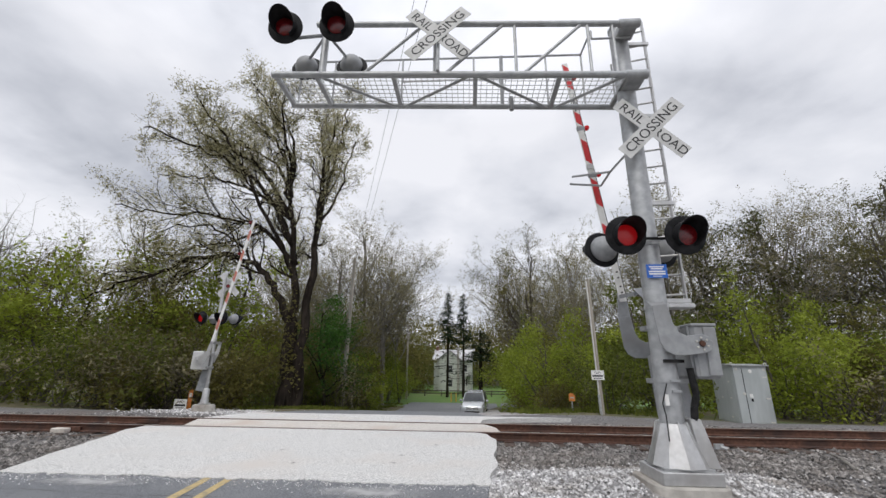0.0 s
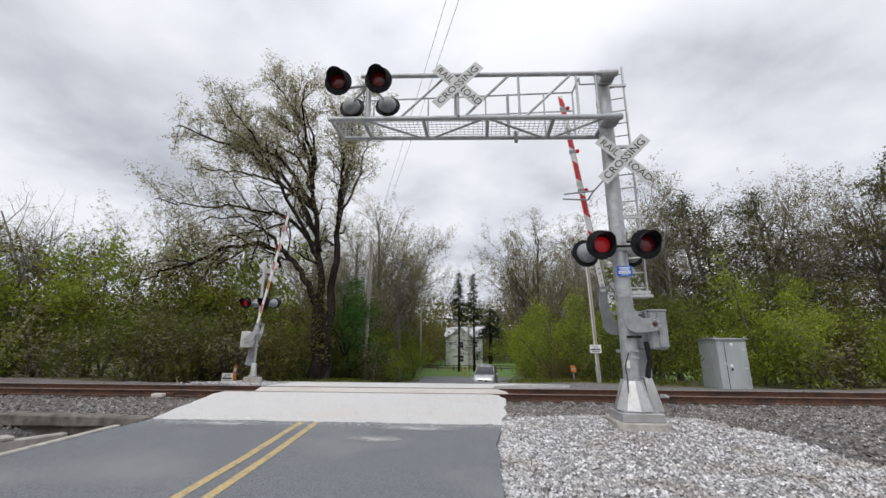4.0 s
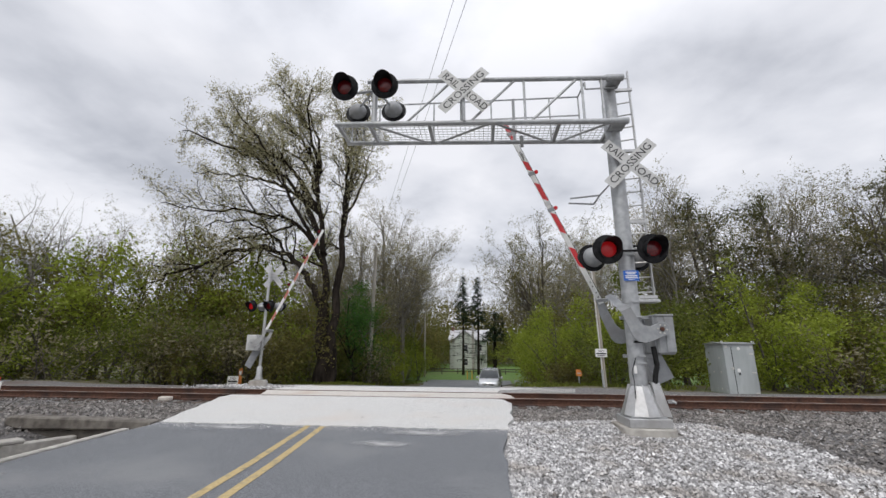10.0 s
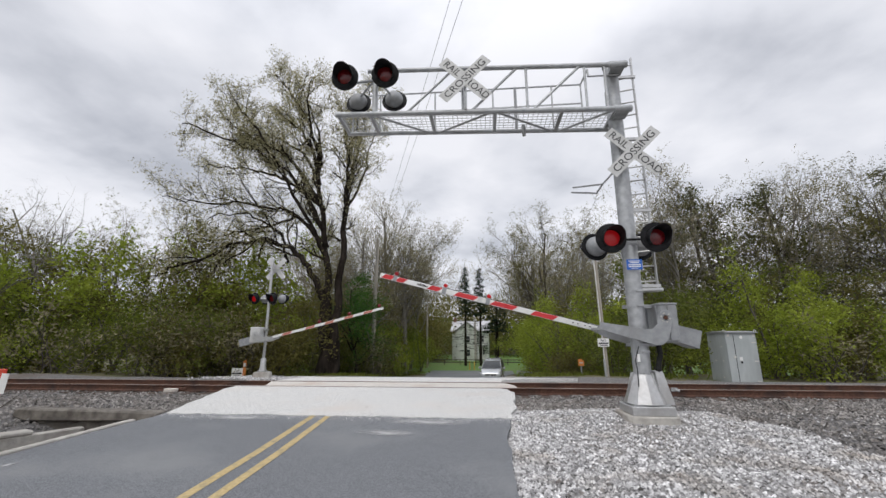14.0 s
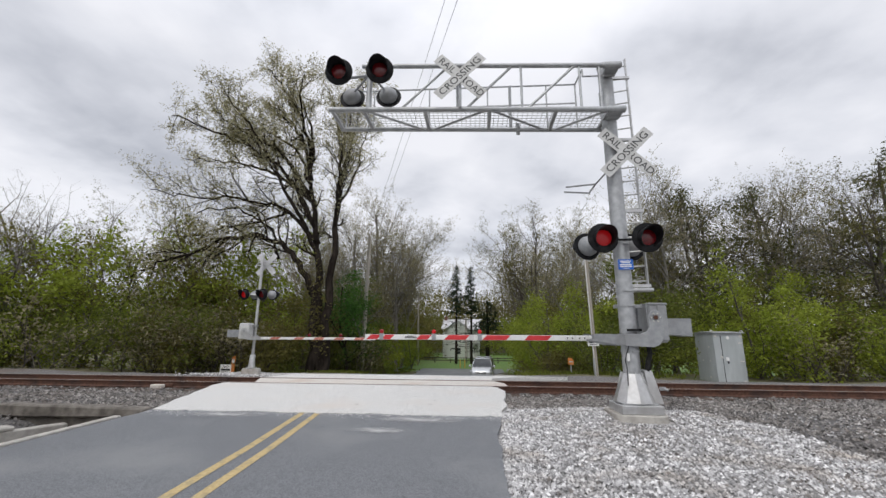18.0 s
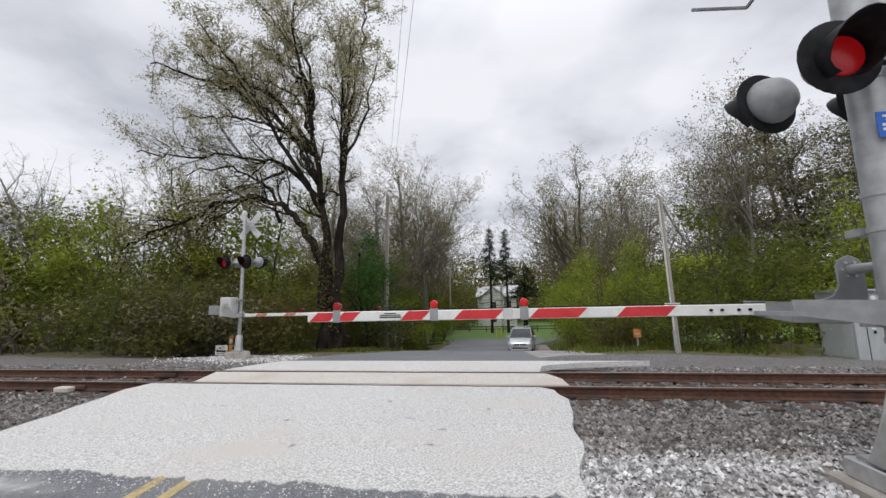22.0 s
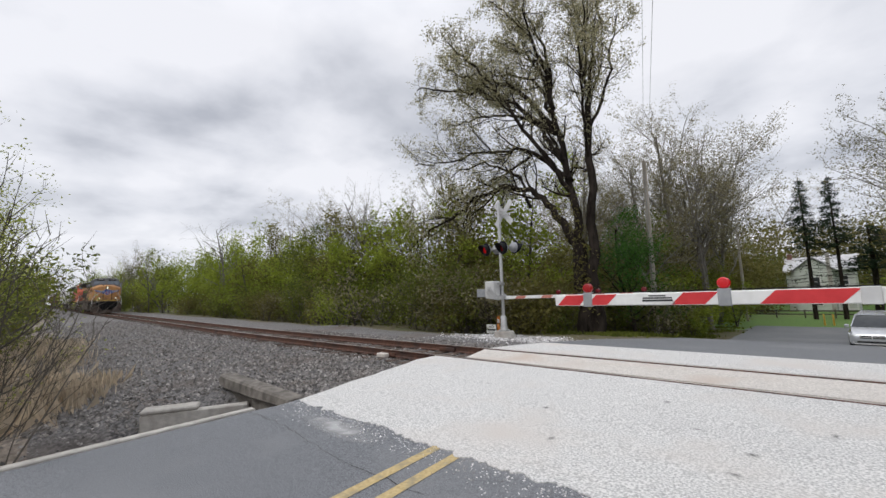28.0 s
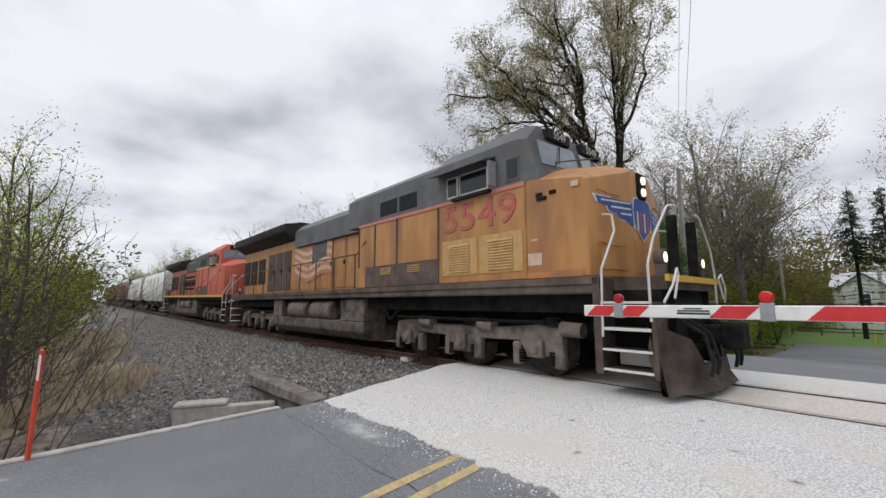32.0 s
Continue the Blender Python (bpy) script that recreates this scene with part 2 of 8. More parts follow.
M_SIGNWHITE = mat("sign_white", (0.56, 0.56, 0.55), (0.64, 0.64, 0.63), 10, 0.45, big=(0.5, 0.5, 0.48), bigscale=3.0)
M_WHITE = mat("white_paint", (0.74, 0.74, 0.72), (0.82, 0.82, 0.8), 10, 0.5, big=(0.66, 0.65, 0.62), bigscale=3.0)
M_RED = mat("reflective_red", (0.55, 0.025, 0.03), (0.65, 0.04, 0.045), 8, 0.45)
M_LENS = mat("red_lens", (0.1, 0.004, 0.007), (0.17, 0.007, 0.01), 30, 0.25, coat=0.2)
M_LENS_LIT = mat("lit_red_lens", (0.1, 0.004, 0.006), (0.2, 0.006, 0.008), 60, 0.3, emit=((1.0, 0.01, 0.015), 0.13))
M_LENS_BRIGHT = mat("bright_red_lens", (0.4, 0.008, 0.012), (0.5, 0.012, 0.016), 30, 0.2, emit=((1.0, 0.01, 0.015), 0.12))
M_BLUE = mat("blue_sign", (0.02, 0.12, 0.5), (0.03, 0.15, 0.58), 10, 0.45)
M_CONC = mat("weathered_concrete", (0.36, 0.34, 0.31), (0.5, 0.48, 0.44), 7, 0.9, bump=0.5, bscale=20, big=(0.26, 0.23, 0.2), bigscale=1.2)
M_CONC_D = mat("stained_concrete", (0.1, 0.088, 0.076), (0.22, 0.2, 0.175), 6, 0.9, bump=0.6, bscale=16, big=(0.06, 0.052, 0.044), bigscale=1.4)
M_WOODPOLE = mat("weathered_pole", (0.3, 0.27, 0.225), (0.43, 0.39, 0.335), 8, 0.9, bump=0.4, stretch=(1, 1, 0.1))
M_ORANGE = mat("orange_marker", (0.62, 0.2, 0.04), (0.7, 0.26, 0.07), 8, 0.6)
M_REDPOST = mat("red_marker_post", (0.62, 0.06, 0.03), (0.7, 0.09, 0.04), 6, 0.5, big=(0.5, 0.06, 0.04), bigscale=3.0)


# ---- mesh building ----
class Geo:
    """Vertices and faces of one mesh."""

    def __init__(self):
        self.v, self.f = [], []

    def add(self, verts, faces):
        k = len(self.v)
        self.v += [tuple(a) for a in verts]
        self.f += [tuple(i + k for i in q) for q in faces]
        return self

    def box(self, x0, x1, y0, y1, z0, z1, m=None):
        vs = [Vector(p) for p in ((x0, y0, z0), (x1, y0, z0), (x1, y1, z0), (x0, y1, z0), (x0, y0, z1), (x1, y0, z1), (x1, y1, z1), (x0, y1, z1))]
        if m:
            vs = [m @ a for a in vs]
        return self.add(vs, [(0, 3, 2, 1), (4, 5, 6, 7), (0, 1, 5, 4), (1, 2, 6, 5), (2, 3, 7, 6), (3, 0, 4, 7)])

    def tube(self, p, q, r0, r1=None, n=8, cap=True):
        p, q = Vector(p), Vector(q)
        r1 = r0 if r1 is None else r1
        d = (q - p).normalized()
        a = d.orthogonal().normalized()
        b = d.cross(a)
        ring = [(math.cos(2 * math.pi * i / n), math.sin(2 * math.pi * i / n)) for i in range(n)]
        vs = [p + r0 * (c * a + s * b) for c, s in ring] + [q + r1 * (c * a + s * b) for c, s in ring]
        fs = [(i, (i + 1) % n, n + (i + 1) % n, n + i) for i in range(n)]
        if cap:
            fs += [tuple(reversed(range(n))), tuple(range(n, 2 * n))]
        return self.add(vs, fs)

    def path(self, pts, r, n=6):
        for a, b in zip(pts, pts[1:]):
            self.tube(a, b, r, r, n)
        return self

    def prism(self, poly, axis, a, b):
        """poly: 2D outline, counter-clockwise; laid across the axis, from a to b along it."""
        put = {"x": lambda u, w, t: (t, u, w), "y": lambda u, w, t: (u, t, w), "z": lambda u, w, t: (u, w, t)}[axis]
        n = len(poly)
        vs = [put(u, w, a) for u, w in poly] + [put(u, w, b) for u, w in poly]
        fs = [(i, (i + 1) % n, n + (i + 1) % n, n + i) for i in range(n)] + [tuple(reversed(range(n))), tuple(range(n, 2 * n))]
        return self.add(vs, fs)

    def lathe(self, profile, m=None, n=20):
        """profile: (radius, height) up the z axis."""
        k = len(profile)
        vs = []
        for i in range(n):
            c, s = math.cos(2 * math.pi * i / n), math.sin(2 * math.pi * i / n)
            vs += [Vector((r * c, r * s, h)) for r, h in profile]
        if m:
            vs = [m @ a for a in vs]
        fs = []
        for i in range(n):
            j = (i + 1) % n
            fs += [(i * k + a, j * k + a, j * k + a + 1, i * k + a + 1) for a in range(k - 1)]
        return self.add(vs, fs)


def meshed(name, g, material, smooth=35, bevel=0.0):
    me = bpy.data.meshes.new(name)
    me.from_pydata(g.v, [], g.f)
    bm = bmesh.new()
    bm.from_mesh(me)
    bmesh.ops.remove_doubles(bm, verts=bm.verts, dist=1e-5)
    bmesh.ops.recalc_face_normals(bm, faces=bm.faces)
    if bevel:
        es = [q for q in bm.edges if len(q.link_faces) == 2 and q.calc_face_angle(0) > 0.7]
        bmesh.ops.bevel(bm, geom=es, offset=bevel, segments=1, affect="EDGES", clamp_overlap=True)
    bm.to_mesh(me)
    bm.free()
    if smooth:
        me.shade_smooth()
        me.set_sharp_from_angle(angle=radians(smooth))
    me.materials.append(material)
    return me


def raw_mesh(name, verts, faces, material, smooth=False):
    me = bpy.data.meshes.new(name)
    me.from_pydata(verts, [], faces)
    if smooth:
        me.shade_smooth()
    me.materials.append(material)
    return me


def part(name, g, material, parent, label="", bevel=0.0, smooth=35):
    ob = new(name, meshed(name, g, material, smooth, bevel))
    ob.parent = parent
    return tagged(ob, label)


def thing(name, label, category, group="", at=None):
    ob = new(name)
    ob.empty_display_size = 0.2
    if at is not None:
        ob.matrix_basis = at
    return tagged(ob, label, category, group)


def solid(name, g, material, label="", category="", group="", kind="", bevel=0.0, at=None):
    ob = new(name, meshed(name, g, material, 35, bevel))
    if at is not None:
        ob.matrix_basis = at
    return tagged(ob, label, category, group, kind)


def along(x, pts):
    """The value at x on the broken line through pts."""
    return float(np.interp(x, [a for a, _ in pts], [b for _, b in pts]))


# ---- the lie of the land ----
NEAR_RAIL, FAR_RAIL, RAIL_TOP = 9.8, 11.305, 0.15
TRACK_Y = 0.5 * (NEAR_RAIL + FAR_RAIL)
ROAD_Z = [(-80, -0.3), (-6, 0.0), (5.9, 0.03), (8, 0.09), (9.2, 0.135), (12, 0.135), (13.4, 0.1), (18, -0.24), (25, -0.82), (29, -1.3), (33, -1.72), (36, -1.98), (46, -2.2), (80, -2.0), (140, -0.5), (400, 6)]
BED_Z = [(4.5, -0.2), (7.4, -0.12), (8.5, -0.065), (12.6, -0.065), (14.0, -0.14), (17, -0.25), (25, -0.82), (29, -1.3), (33, -1.72), (36, -1.98), (46, -2.2), (80, -2.0), (140, -0.5), (400, 6)]


def track_y(x):
    """Sideways bend of the line west of the crossing."""
    u = max(0.0, -10.0 - x)
    return TRACK_Y - (0.01 * u * u / 60 if u < 30 else 0.15 + 0.01 * (u - 30))


def grade(x):
    u = max(0.0, -15.0 - x)
    return 0.011 * (u * u / 20 if u < 10 else u - 5)


def road_left(y):
    return along(y, [(-60, 0.5), (-20, -3.6), (3.3, -6.0), (5.9, -6.25), (9.5, -7.1), (13.3, -6.7), (18, -6.8), (23, -6.1), (30, -6.0), (46, -6.5), (52, -24)])


def road_right(y):
    return along(y, [(-60, 7.0), (-20, 2.6), (-5, 0.9), (2.3, 0.3), (4.1, 0.3), (5.9, 0.46), (9.9, 0.75), (13.2, 0.9), (18, 0.6), (30, 0.3), (40, 1.5), (47, 3.5), (52, 24)])


def ground_z(x, y):
    y2 = y - (track_y(x) - TRACK_Y)
    if y2 > 8.5:
        z = along(y2, BED_Z)
    elif x < -5:
        side = along(y2, [(-80, 0.2), (-8, -0.1), (-2, -0.35), (1.5, -0.65), (3.6, -0.85), (5.2, -0.75), (5.7, -0.6), (6.0, -0.12), (7.9, -0.055), (8.5, -0.065)])
        near = along(y2, [(-80, 0.0), (5.9, -0.1), (8.5, -0.065)])
        bank = along(y2, [(-80, 0.2), (-8, -0.1), (-2, -0.35), (1.5, -0.5), (3.2, -0.42), (5.0, -0.25), (6.0, -0.1), (7.9, -0.055), (8.5, -0.065)])
        side += (bank - side) * min(1.0, max(0.0, (-8.2 - x) / 0.5))
        k = min(1.0, max(0.0, (-6.0 - x) / 0.9))
        z = near + (side - near) * k
    else:
        z = along(y2, [(-80, -0.4), (0, -0.12), (4.5, -0.05), (6.5, 0.0), (8.5, -0.065)])
        z += 0.1 * math.exp(-((x - 2.7) ** 2 / 2.5 + (y2 - 6.0) ** 2 / 1.6))
        z -= 0.3 * min(1.0, max(0.0, (x - 4.0) / 8.0)) * min(1.0, max(0.0, (7.5 - y2) / 3.0))
    if road_left(y) - 0.1 < x < road_right(y) + 0.1 and y < 52:
        z = min(z, along(y, ROAD_Z) - 0.06)
    far = min(1.0, max(0.0, 1 - abs(y2 - 9) / 60))
    return z + grade(x) * far


def road_z(y):
    return along(y, ROAD_Z)


def pale_zone(x, y):
    """Fresh limestone round the signal: from the road's edge to the ballast shoulder."""
    top = along(x, [(0, 7.5), (2.5, 7.2), (3.4, 7.5), (4.2, 7.3), (4.8, 6.0), (5.3, 4.2), (6.2, 1.5), (8, -1.5), (13, -5.0)])
    return y < top + 0.5 * noise.noise((x * 0.8, y * 0.8, 2)) + 0.3 * noise.noise((x * 3, y * 3, 5))


# ---- ground: one sheet out to the horizon ----
def make_ground():
    xs = sorted(set([-900, -600, -400, -280, -200, -150, -120, -100, -85, -70, -60, -50, -42, -36, -31, -27] + [round(-24 + 0.5 * i, 2) for i in range(101)] + [27, 31, 36, 42, 50, 60, 75, 95, 130, 200, 300, 500, 900]))
    ys = sorted(set([-700, -400, -250, -150, -100, -70, -50, -38, -28, -20, -15, -11, -8, -6] + [round(-5 + 0.35 * i, 2) for i in range(72)] + [20.5, 21.5, 22.5, 24, 26, 28, 30, 32, 34, 36, 39, 42, 46, 52, 60, 70, 80, 95, 115, 140, 180, 250, 400, 900]))
    vs, fs, mi = [], [], []
    nx = len(xs)
    for y in ys:
        for x in xs:
            z = ground_z(x, y)
            off_road = not (road_left(y) - 0.4 < x < road_right(y) + 0.4)
            if off_road:
                z += 0.05 * noise.noise((x * 0.9, y * 0.9, 0)) + (0.35 * noise.noise((x * 0.12, y * 0.12, 3)) if y > 16 or y < -3 else 0)
            vs.append((x, y, z))
    for j in range(len(ys) - 1):
        for i in range(nx - 1):
            fs.append((j * nx + i, j * nx + i + 1, (j + 1) * nx + i + 1, (j + 1) * nx + i))
            cx, cy = (xs[i] + xs[i + 1]) / 2, (ys[j] + ys[j + 1]) / 2
            ty = cy - (track_y(cx) - TRACK_Y)
            wob = 0.5 * noise.noise((cx * 0.5, cy * 0.5, 7))
            if 7.0 + wob * 0.6 < ty < 16.9 + 1.5 * wob or (cx < -6.3 and 3.1 + 1.6 * wob - 0.3 * min(0, cx + 12) * 0.1 < ty < 14):
                k = 1
            elif 0 < cx < 13 and cy < 8:
                k = 2 if pale_zone(cx, cy) else 1
            elif 0 < cx < 3.2 and 13 < cy < 42:
                k = 2
            elif cx < -6.3 and -4 + 3 * wob < ty < 5:
                k = 4
            elif 0 < cx < 30 and cy < 8:
                k = 2 if cx + 1.4 * cy < 14 + 2 * wob else 1
            elif cy > 45 and -30 < cx < 40 and cy < 100:
                k = 3
            else:
                k = 0
            mi.append(k)
    me = raw_mesh("ground", vs, fs, M_GROUND, True)
    for m in (M_BALLAST, M_PALEGRAVEL, M_GRASS, M_STRAW):
        me.materials.append(m)
    me.polygons.foreach_set("material_index", mi)
    tagged(new("ground", me), "gravelly ground with leaf litter and grass under woods", "ground", kind="structure")


make_ground()


def strip(name, material, y0, y1, step, left, right, lift, label, category="road", nx=8, fray=0.0):
    """A slab that follows the road's height between two edges."""
    n = max(2, int((y1 - y0) / step) + 1)
    g = Geo()
    vs, fs = [], []
    for j in range(n):
        y = y0 + (y1 - y0) * j / (n - 1)
        a, b = left(y), right(y)
        for i in range(nx + 1):
            x = a + (b - a) * i / nx
            yy = y - (fray * (noise.noise((x * 1.3, 2, 0)) + 0.7 * noise.noise((x * 6, 4, 0)) + 0.5 * noise.noise((x * 17, 4, 0))) if j == 0 else 0)
            vs.append((x, yy, road_z(yy) + lift))
    for j in range(n - 1):
        for i in range(nx):
            fs.append((j * (nx + 1) + i, j * (nx + 1) + i + 1, (j + 1) * (nx + 1) + i + 1, (j + 1) * (nx + 1) + i))
    # skirts
    k = len(vs)
    rim = [i for i in range(nx + 1)] + [j * (nx + 1) + nx for j in range(1, n)] + [(n - 1) * (nx + 1) + i for i in range(nx - 1, -1, -1)] + [j * (nx + 1) for j in range(n - 2, 0, -1)]
    vs += [(vs[i][0], vs[i][1], vs[i][2] - 0.12) for i in rim]
    for a in range(len(rim)):
        b = (a + 1) % len(rim)
        fs.append((rim[b], rim[a], k + a, k + b))
    ob = new(name, raw_mesh(name, vs, fs, material))
    return tagged(ob, label, category, kind="structure")


def ragged(fn, amp, freq, seed):
    return lambda y: fn(y) + amp * noise.noise((y * freq, seed, 0)) + amp * 0.6 * noise.noise((y * freq * 4, seed, 5))


strip("road", M_ASPHALT, -60, 6.3, 0.25, ragged(road_left, 0.06, 1.2, 1), ragged(road_right, 0.07, 1.2, 2), 0.0, "grey asphalt country road with a worn surface")
strip("road_far", M_ASPHALT_OLD, 12.9, 52, 0.5, ragged(road_left, 0.12, 0.6, 3), ragged(road_right, 0.12, 0.6, 4), -0.012, "old grey asphalt road running downhill beyond the tracks", nx=20)


# ---- trees ----
class Wood:
    """Tapered limbs as tubes, with points where leaves may sit."""

    def __init__(self, seed):
        self.rng = random.Random(seed)
        self.v, self.f, self.tips, self.stems = [], [], [], []

    def limb(self, pts, radii, n):
        k = len(self.v)
        m = len(pts)
        for i, p in enumerate(pts):
            d = (pts[min(i + 1, m - 1)] - pts[max(i - 1, 0)]).normalized()
            a = d.cross(Vector((0.31, 0.17, 0.93)))
            a = a.normalized() if a.length > 1e-4 else d.orthogonal().normalized()
            b = d.cross(a)
            for s in range(n):
                w = 2 * math.pi * s / n
                self.v.append(tuple(p + radii[i] * (math.cos(w) * a + math.sin(w) * b)))
        for i in range(m - 1):
            for s in range(n):
                t = (s + 1) % n
                self.f.append((k + i * n + s, k + i * n + t, k + (i + 1) * n + t, k + (i + 1) * n + s))

    def grow(self, p, d, length, r, level, cfg):
        rng = self.rng
        steps = 1 if level >= cfg["levels"] else max(3, int(cfg["steps"] * (0.6 ** level)))
        pts, radii = [p.copy()], [r]
        d = d.normalized()
        for i in range(steps):
            w = cfg["wobble"] * (1 + 0.4 * level)
            d = (d + Vector((rng.gauss(0, w), rng.gauss(0, w), rng.gauss(0, w) + cfg["rise"]))).normalized()
            p = p + d * (length / steps)
            pts.append(p.copy())
            radii.append(r * (1 - (i + 1) / steps * (1 - cfg["taper"])))
        if level == 0:
            self.stems.append((pts, radii))
        sides = (7, 4, 3, 3, 3)[min(level, 4)]
        self.limb(pts, radii, sides)
        if level >= cfg["levels"]:
            self.tips += pts[1:]
            return
        if level >= cfg["levels"] - 1:
            self.tips += pts[1:]
        kids = cfg["kids"][min(level, len(cfg["kids"]) - 1)]
        for c in range(kids):
            lo = cfg["bare"] if level == 0 else 0.2
            f = lo + (1 - lo) * (c + rng.random()) / kids
            i = min(steps - 1, int(f * steps))
            q = pts[i].lerp(pts[i + 1], f * steps - i) if f < 1 else pts[-1]
            along_d = (pts[i + 1] - pts[i]).normalized()
            side = along_d.cross(Vector((rng.gauss(0, 1), rng.gauss(0, 1), rng.gauss(0, 1)))).normalized()
            ang = radians(rng.uniform(*cfg["angle"]))
            nd = along_d * math.cos(ang) + side * math.sin(ang)
            self.grow(q, nd, length * rng.uniform(*cfg["ratio"]) * (1 - (0.45 if level == 0 else 0.2) * f), max(0.004, radii[i] * rng.uniform(0.45, 0.7)), level + 1, cfg)


def leaf_cloud(points, per, size, jitter, rng, flat=0.3):
    """Small leaf quads scattered about points."""
    pts = np.array([tuple(p) for p in points])
    k = len(pts) * per if per >= 1 else int(len(pts) * per)
    if per >= 1:
        c = np.repeat(pts, int(per), axis=0)
    else:
        c = pts[rng.choice(len(pts), k, replace=False)]
    n = len(c)
    c = c + rng.normal(0, jitter, (n, 3))
    a = rng.normal(0, 1, (n, 3)); a[:, 2] *= flat + 0.4
    a /= np.linalg.norm(a, axis=1)[:, None]
    b = rng.normal(0, 1, (n, 3))
    b = b - (b * a).sum(1)[:, None] * a
    b /= np.linalg.norm(b, axis=1)[:, None]
    s = size * rng.uniform(0.55, 1.35, n)[:, None]
    v = np.stack([c - a * s, c + b * s * 0.8, c + a * s], axis=1).reshape(-1, 3)
    f = np.arange(3 * n).reshape(-1, 3)
    return v.tolist(), f.tolist()


def tree(name, seed, cfg, bark, leaf, per, size, jitter, label, category="tree", group=""):
    w = Wood(seed)
    for st in cfg["stems"]:
        w.grow(Vector(st[0]), Vector(st[1]), st[2], st[3], 0, cfg)
    ob = thing(name, label, category, group)
    t = new("trunk", raw_mesh("trunk", w.v, w.f, bark, True)); t.parent = ob
    if per > 0 and w.tips:
        v, f = leaf_cloud(w.tips, per, size, jitter, np.random.default_rng(seed))
        c = new("crown", raw_mesh("crown", v, f, leaf)); c.parent = ob
    return ob


def cfg(stems, levels=3, kids=(9, 6, 5), steps=10, wobble=0.09, rise=0.05, taper=0.25, bare=0.35, angle=(30, 65), ratio=(0.35, 0.6)):
    return dict(stems=stems, levels=levels, kids=kids, steps=steps, wobble=wobble, rise=rise, taper=taper, bare=bare, angle=angle, ratio=ratio)


PARK = pose(0, 0, 0)
TREES = {}
up = (0, 0, 1)
TREES["tall"] = [tree("tree", 11 + i, cfg([((0, 0, -0.3), (0.05, 0, 1), 13.5 + i, 0.15)], kids=(12, 5, 4), bare=0.3, rise=0.1, angle=(25, 55)), (M_BARK2, M_BARK3, M_BARK2)[i], (M_LEAF_OLIVE, M_LEAF_BUFF, M_LEAF_OLIVE)[i], (7, 7, 7)[i], 0.075, 0.13, "tall slender woodland tree in thin spring leaf", group="woodland trees") for i in range(3)]
TREES["bare"] = [tree("bare_tree", 31 + i, cfg([((0, 0, -0.3), (0.1, 0, 1), 11, 0.16), ((0.2, 0, -0.3), (0.4, 0.1, 1), 8, 0.1)], kids=(8, 5, 4), bare=0.4, rise=0.05, wobble=0.13), M_BARK3, M_LEAF_BUFF, 0, 0.1, 0.2, "leafless grey woodland tree", group="woodland trees") for i in range(2)]
TREES["green"] = [tree("small_tree", 41 + i, cfg([((0, 0, -0.2), (0.1, 0.05, 1), 5.2, 0.08), ((0.1, 0, -0.2), (-0.3, 0.2, 1), 4.2, 0.06)], kids=(7, 4, 3), bare=0.12, rise=0.03, angle=(35, 75)), M_BARK2, (M_LEAF_GREEN, M_LEAF_MID, M_LEAF_GREEN, M_LEAF_OLIVE)[i], (15, 15, 12, 15)[i], 0.082, 0.24, ("small tree in dense fresh green leaf", "small tree in mid-green leaf", "small tree in thin fresh yellow-green leaf", "small tree in olive-brown spring leaf")[i], group="understorey trees") for i in range(4)]
TREES["shrub"] = [tree("shrub", 51 + i, cfg([((0.2 * k, 0.1 * (k % 2), -0.15), (0.5 * math.cos(k * 2.1), 0.5 * math.sin(k * 2.1), 0.9), 2.4, 0.025) for k in range(5)], levels=2, kids=(5, 4), bare=0.08, rise=0.02, wobble=0.14, angle=(20, 60)), (M_BARK2, M_BARK2, M_BARK2, M_BARK2)[i], (M_LEAF_OLIVE, M_LEAF_MID, M_LEAF_GREEN, M_LEAF_BUFF)[i], (9, 9, 9, 2)[i], 0.07, 0.22, ("twiggy brown shrub just coming into leaf", "mid-green shrub beside the railway", "bright green shrub beside the railway", "bare brown thicket of twigs")[i], "shrub", "roadside shrubs") for i in range(4)]


TREES["broad"] = [tree("broad_tree", 21 + i, cfg([((0, 0, -0.3), (0.04, 0, 1), 15.5, 0.24), ((0.1, 0, 1.5), (0.35, 0.15, 1), 12.0, 0.15), ((-0.1, 0, 2.5), (-0.4, -0.1, 1), 11.0, 0.14)], kids=(12, 6, 5), bare=0.3, rise=0.06, angle=(28, 58), ratio=(0.38, 0.6)), (M_BARK3, M_BARK2)[i], (M_LEAF_BUFF, M_LEAF_OLIVE)[i], (10, 9)[i], 0.066, 0.16, ("broad pale-barked tree in thin buff spring leaf", "broad grey tree in thin olive spring leaf")[i], group="woodland trees") for i in range(2)]


def open_ground(x, y):
    """Kept clear of growth: round the cabinet, the warning plate and the big tree's foot."""
    return (9.2 < x < 12.9 and y < 20.2) or (-16.5 < x < -9 and 12 < y < 20.6) or (-11.4 < x < -7.4 and 12 < y < 23.6) or (3.6 < x < 6.4 and y < 21.5)


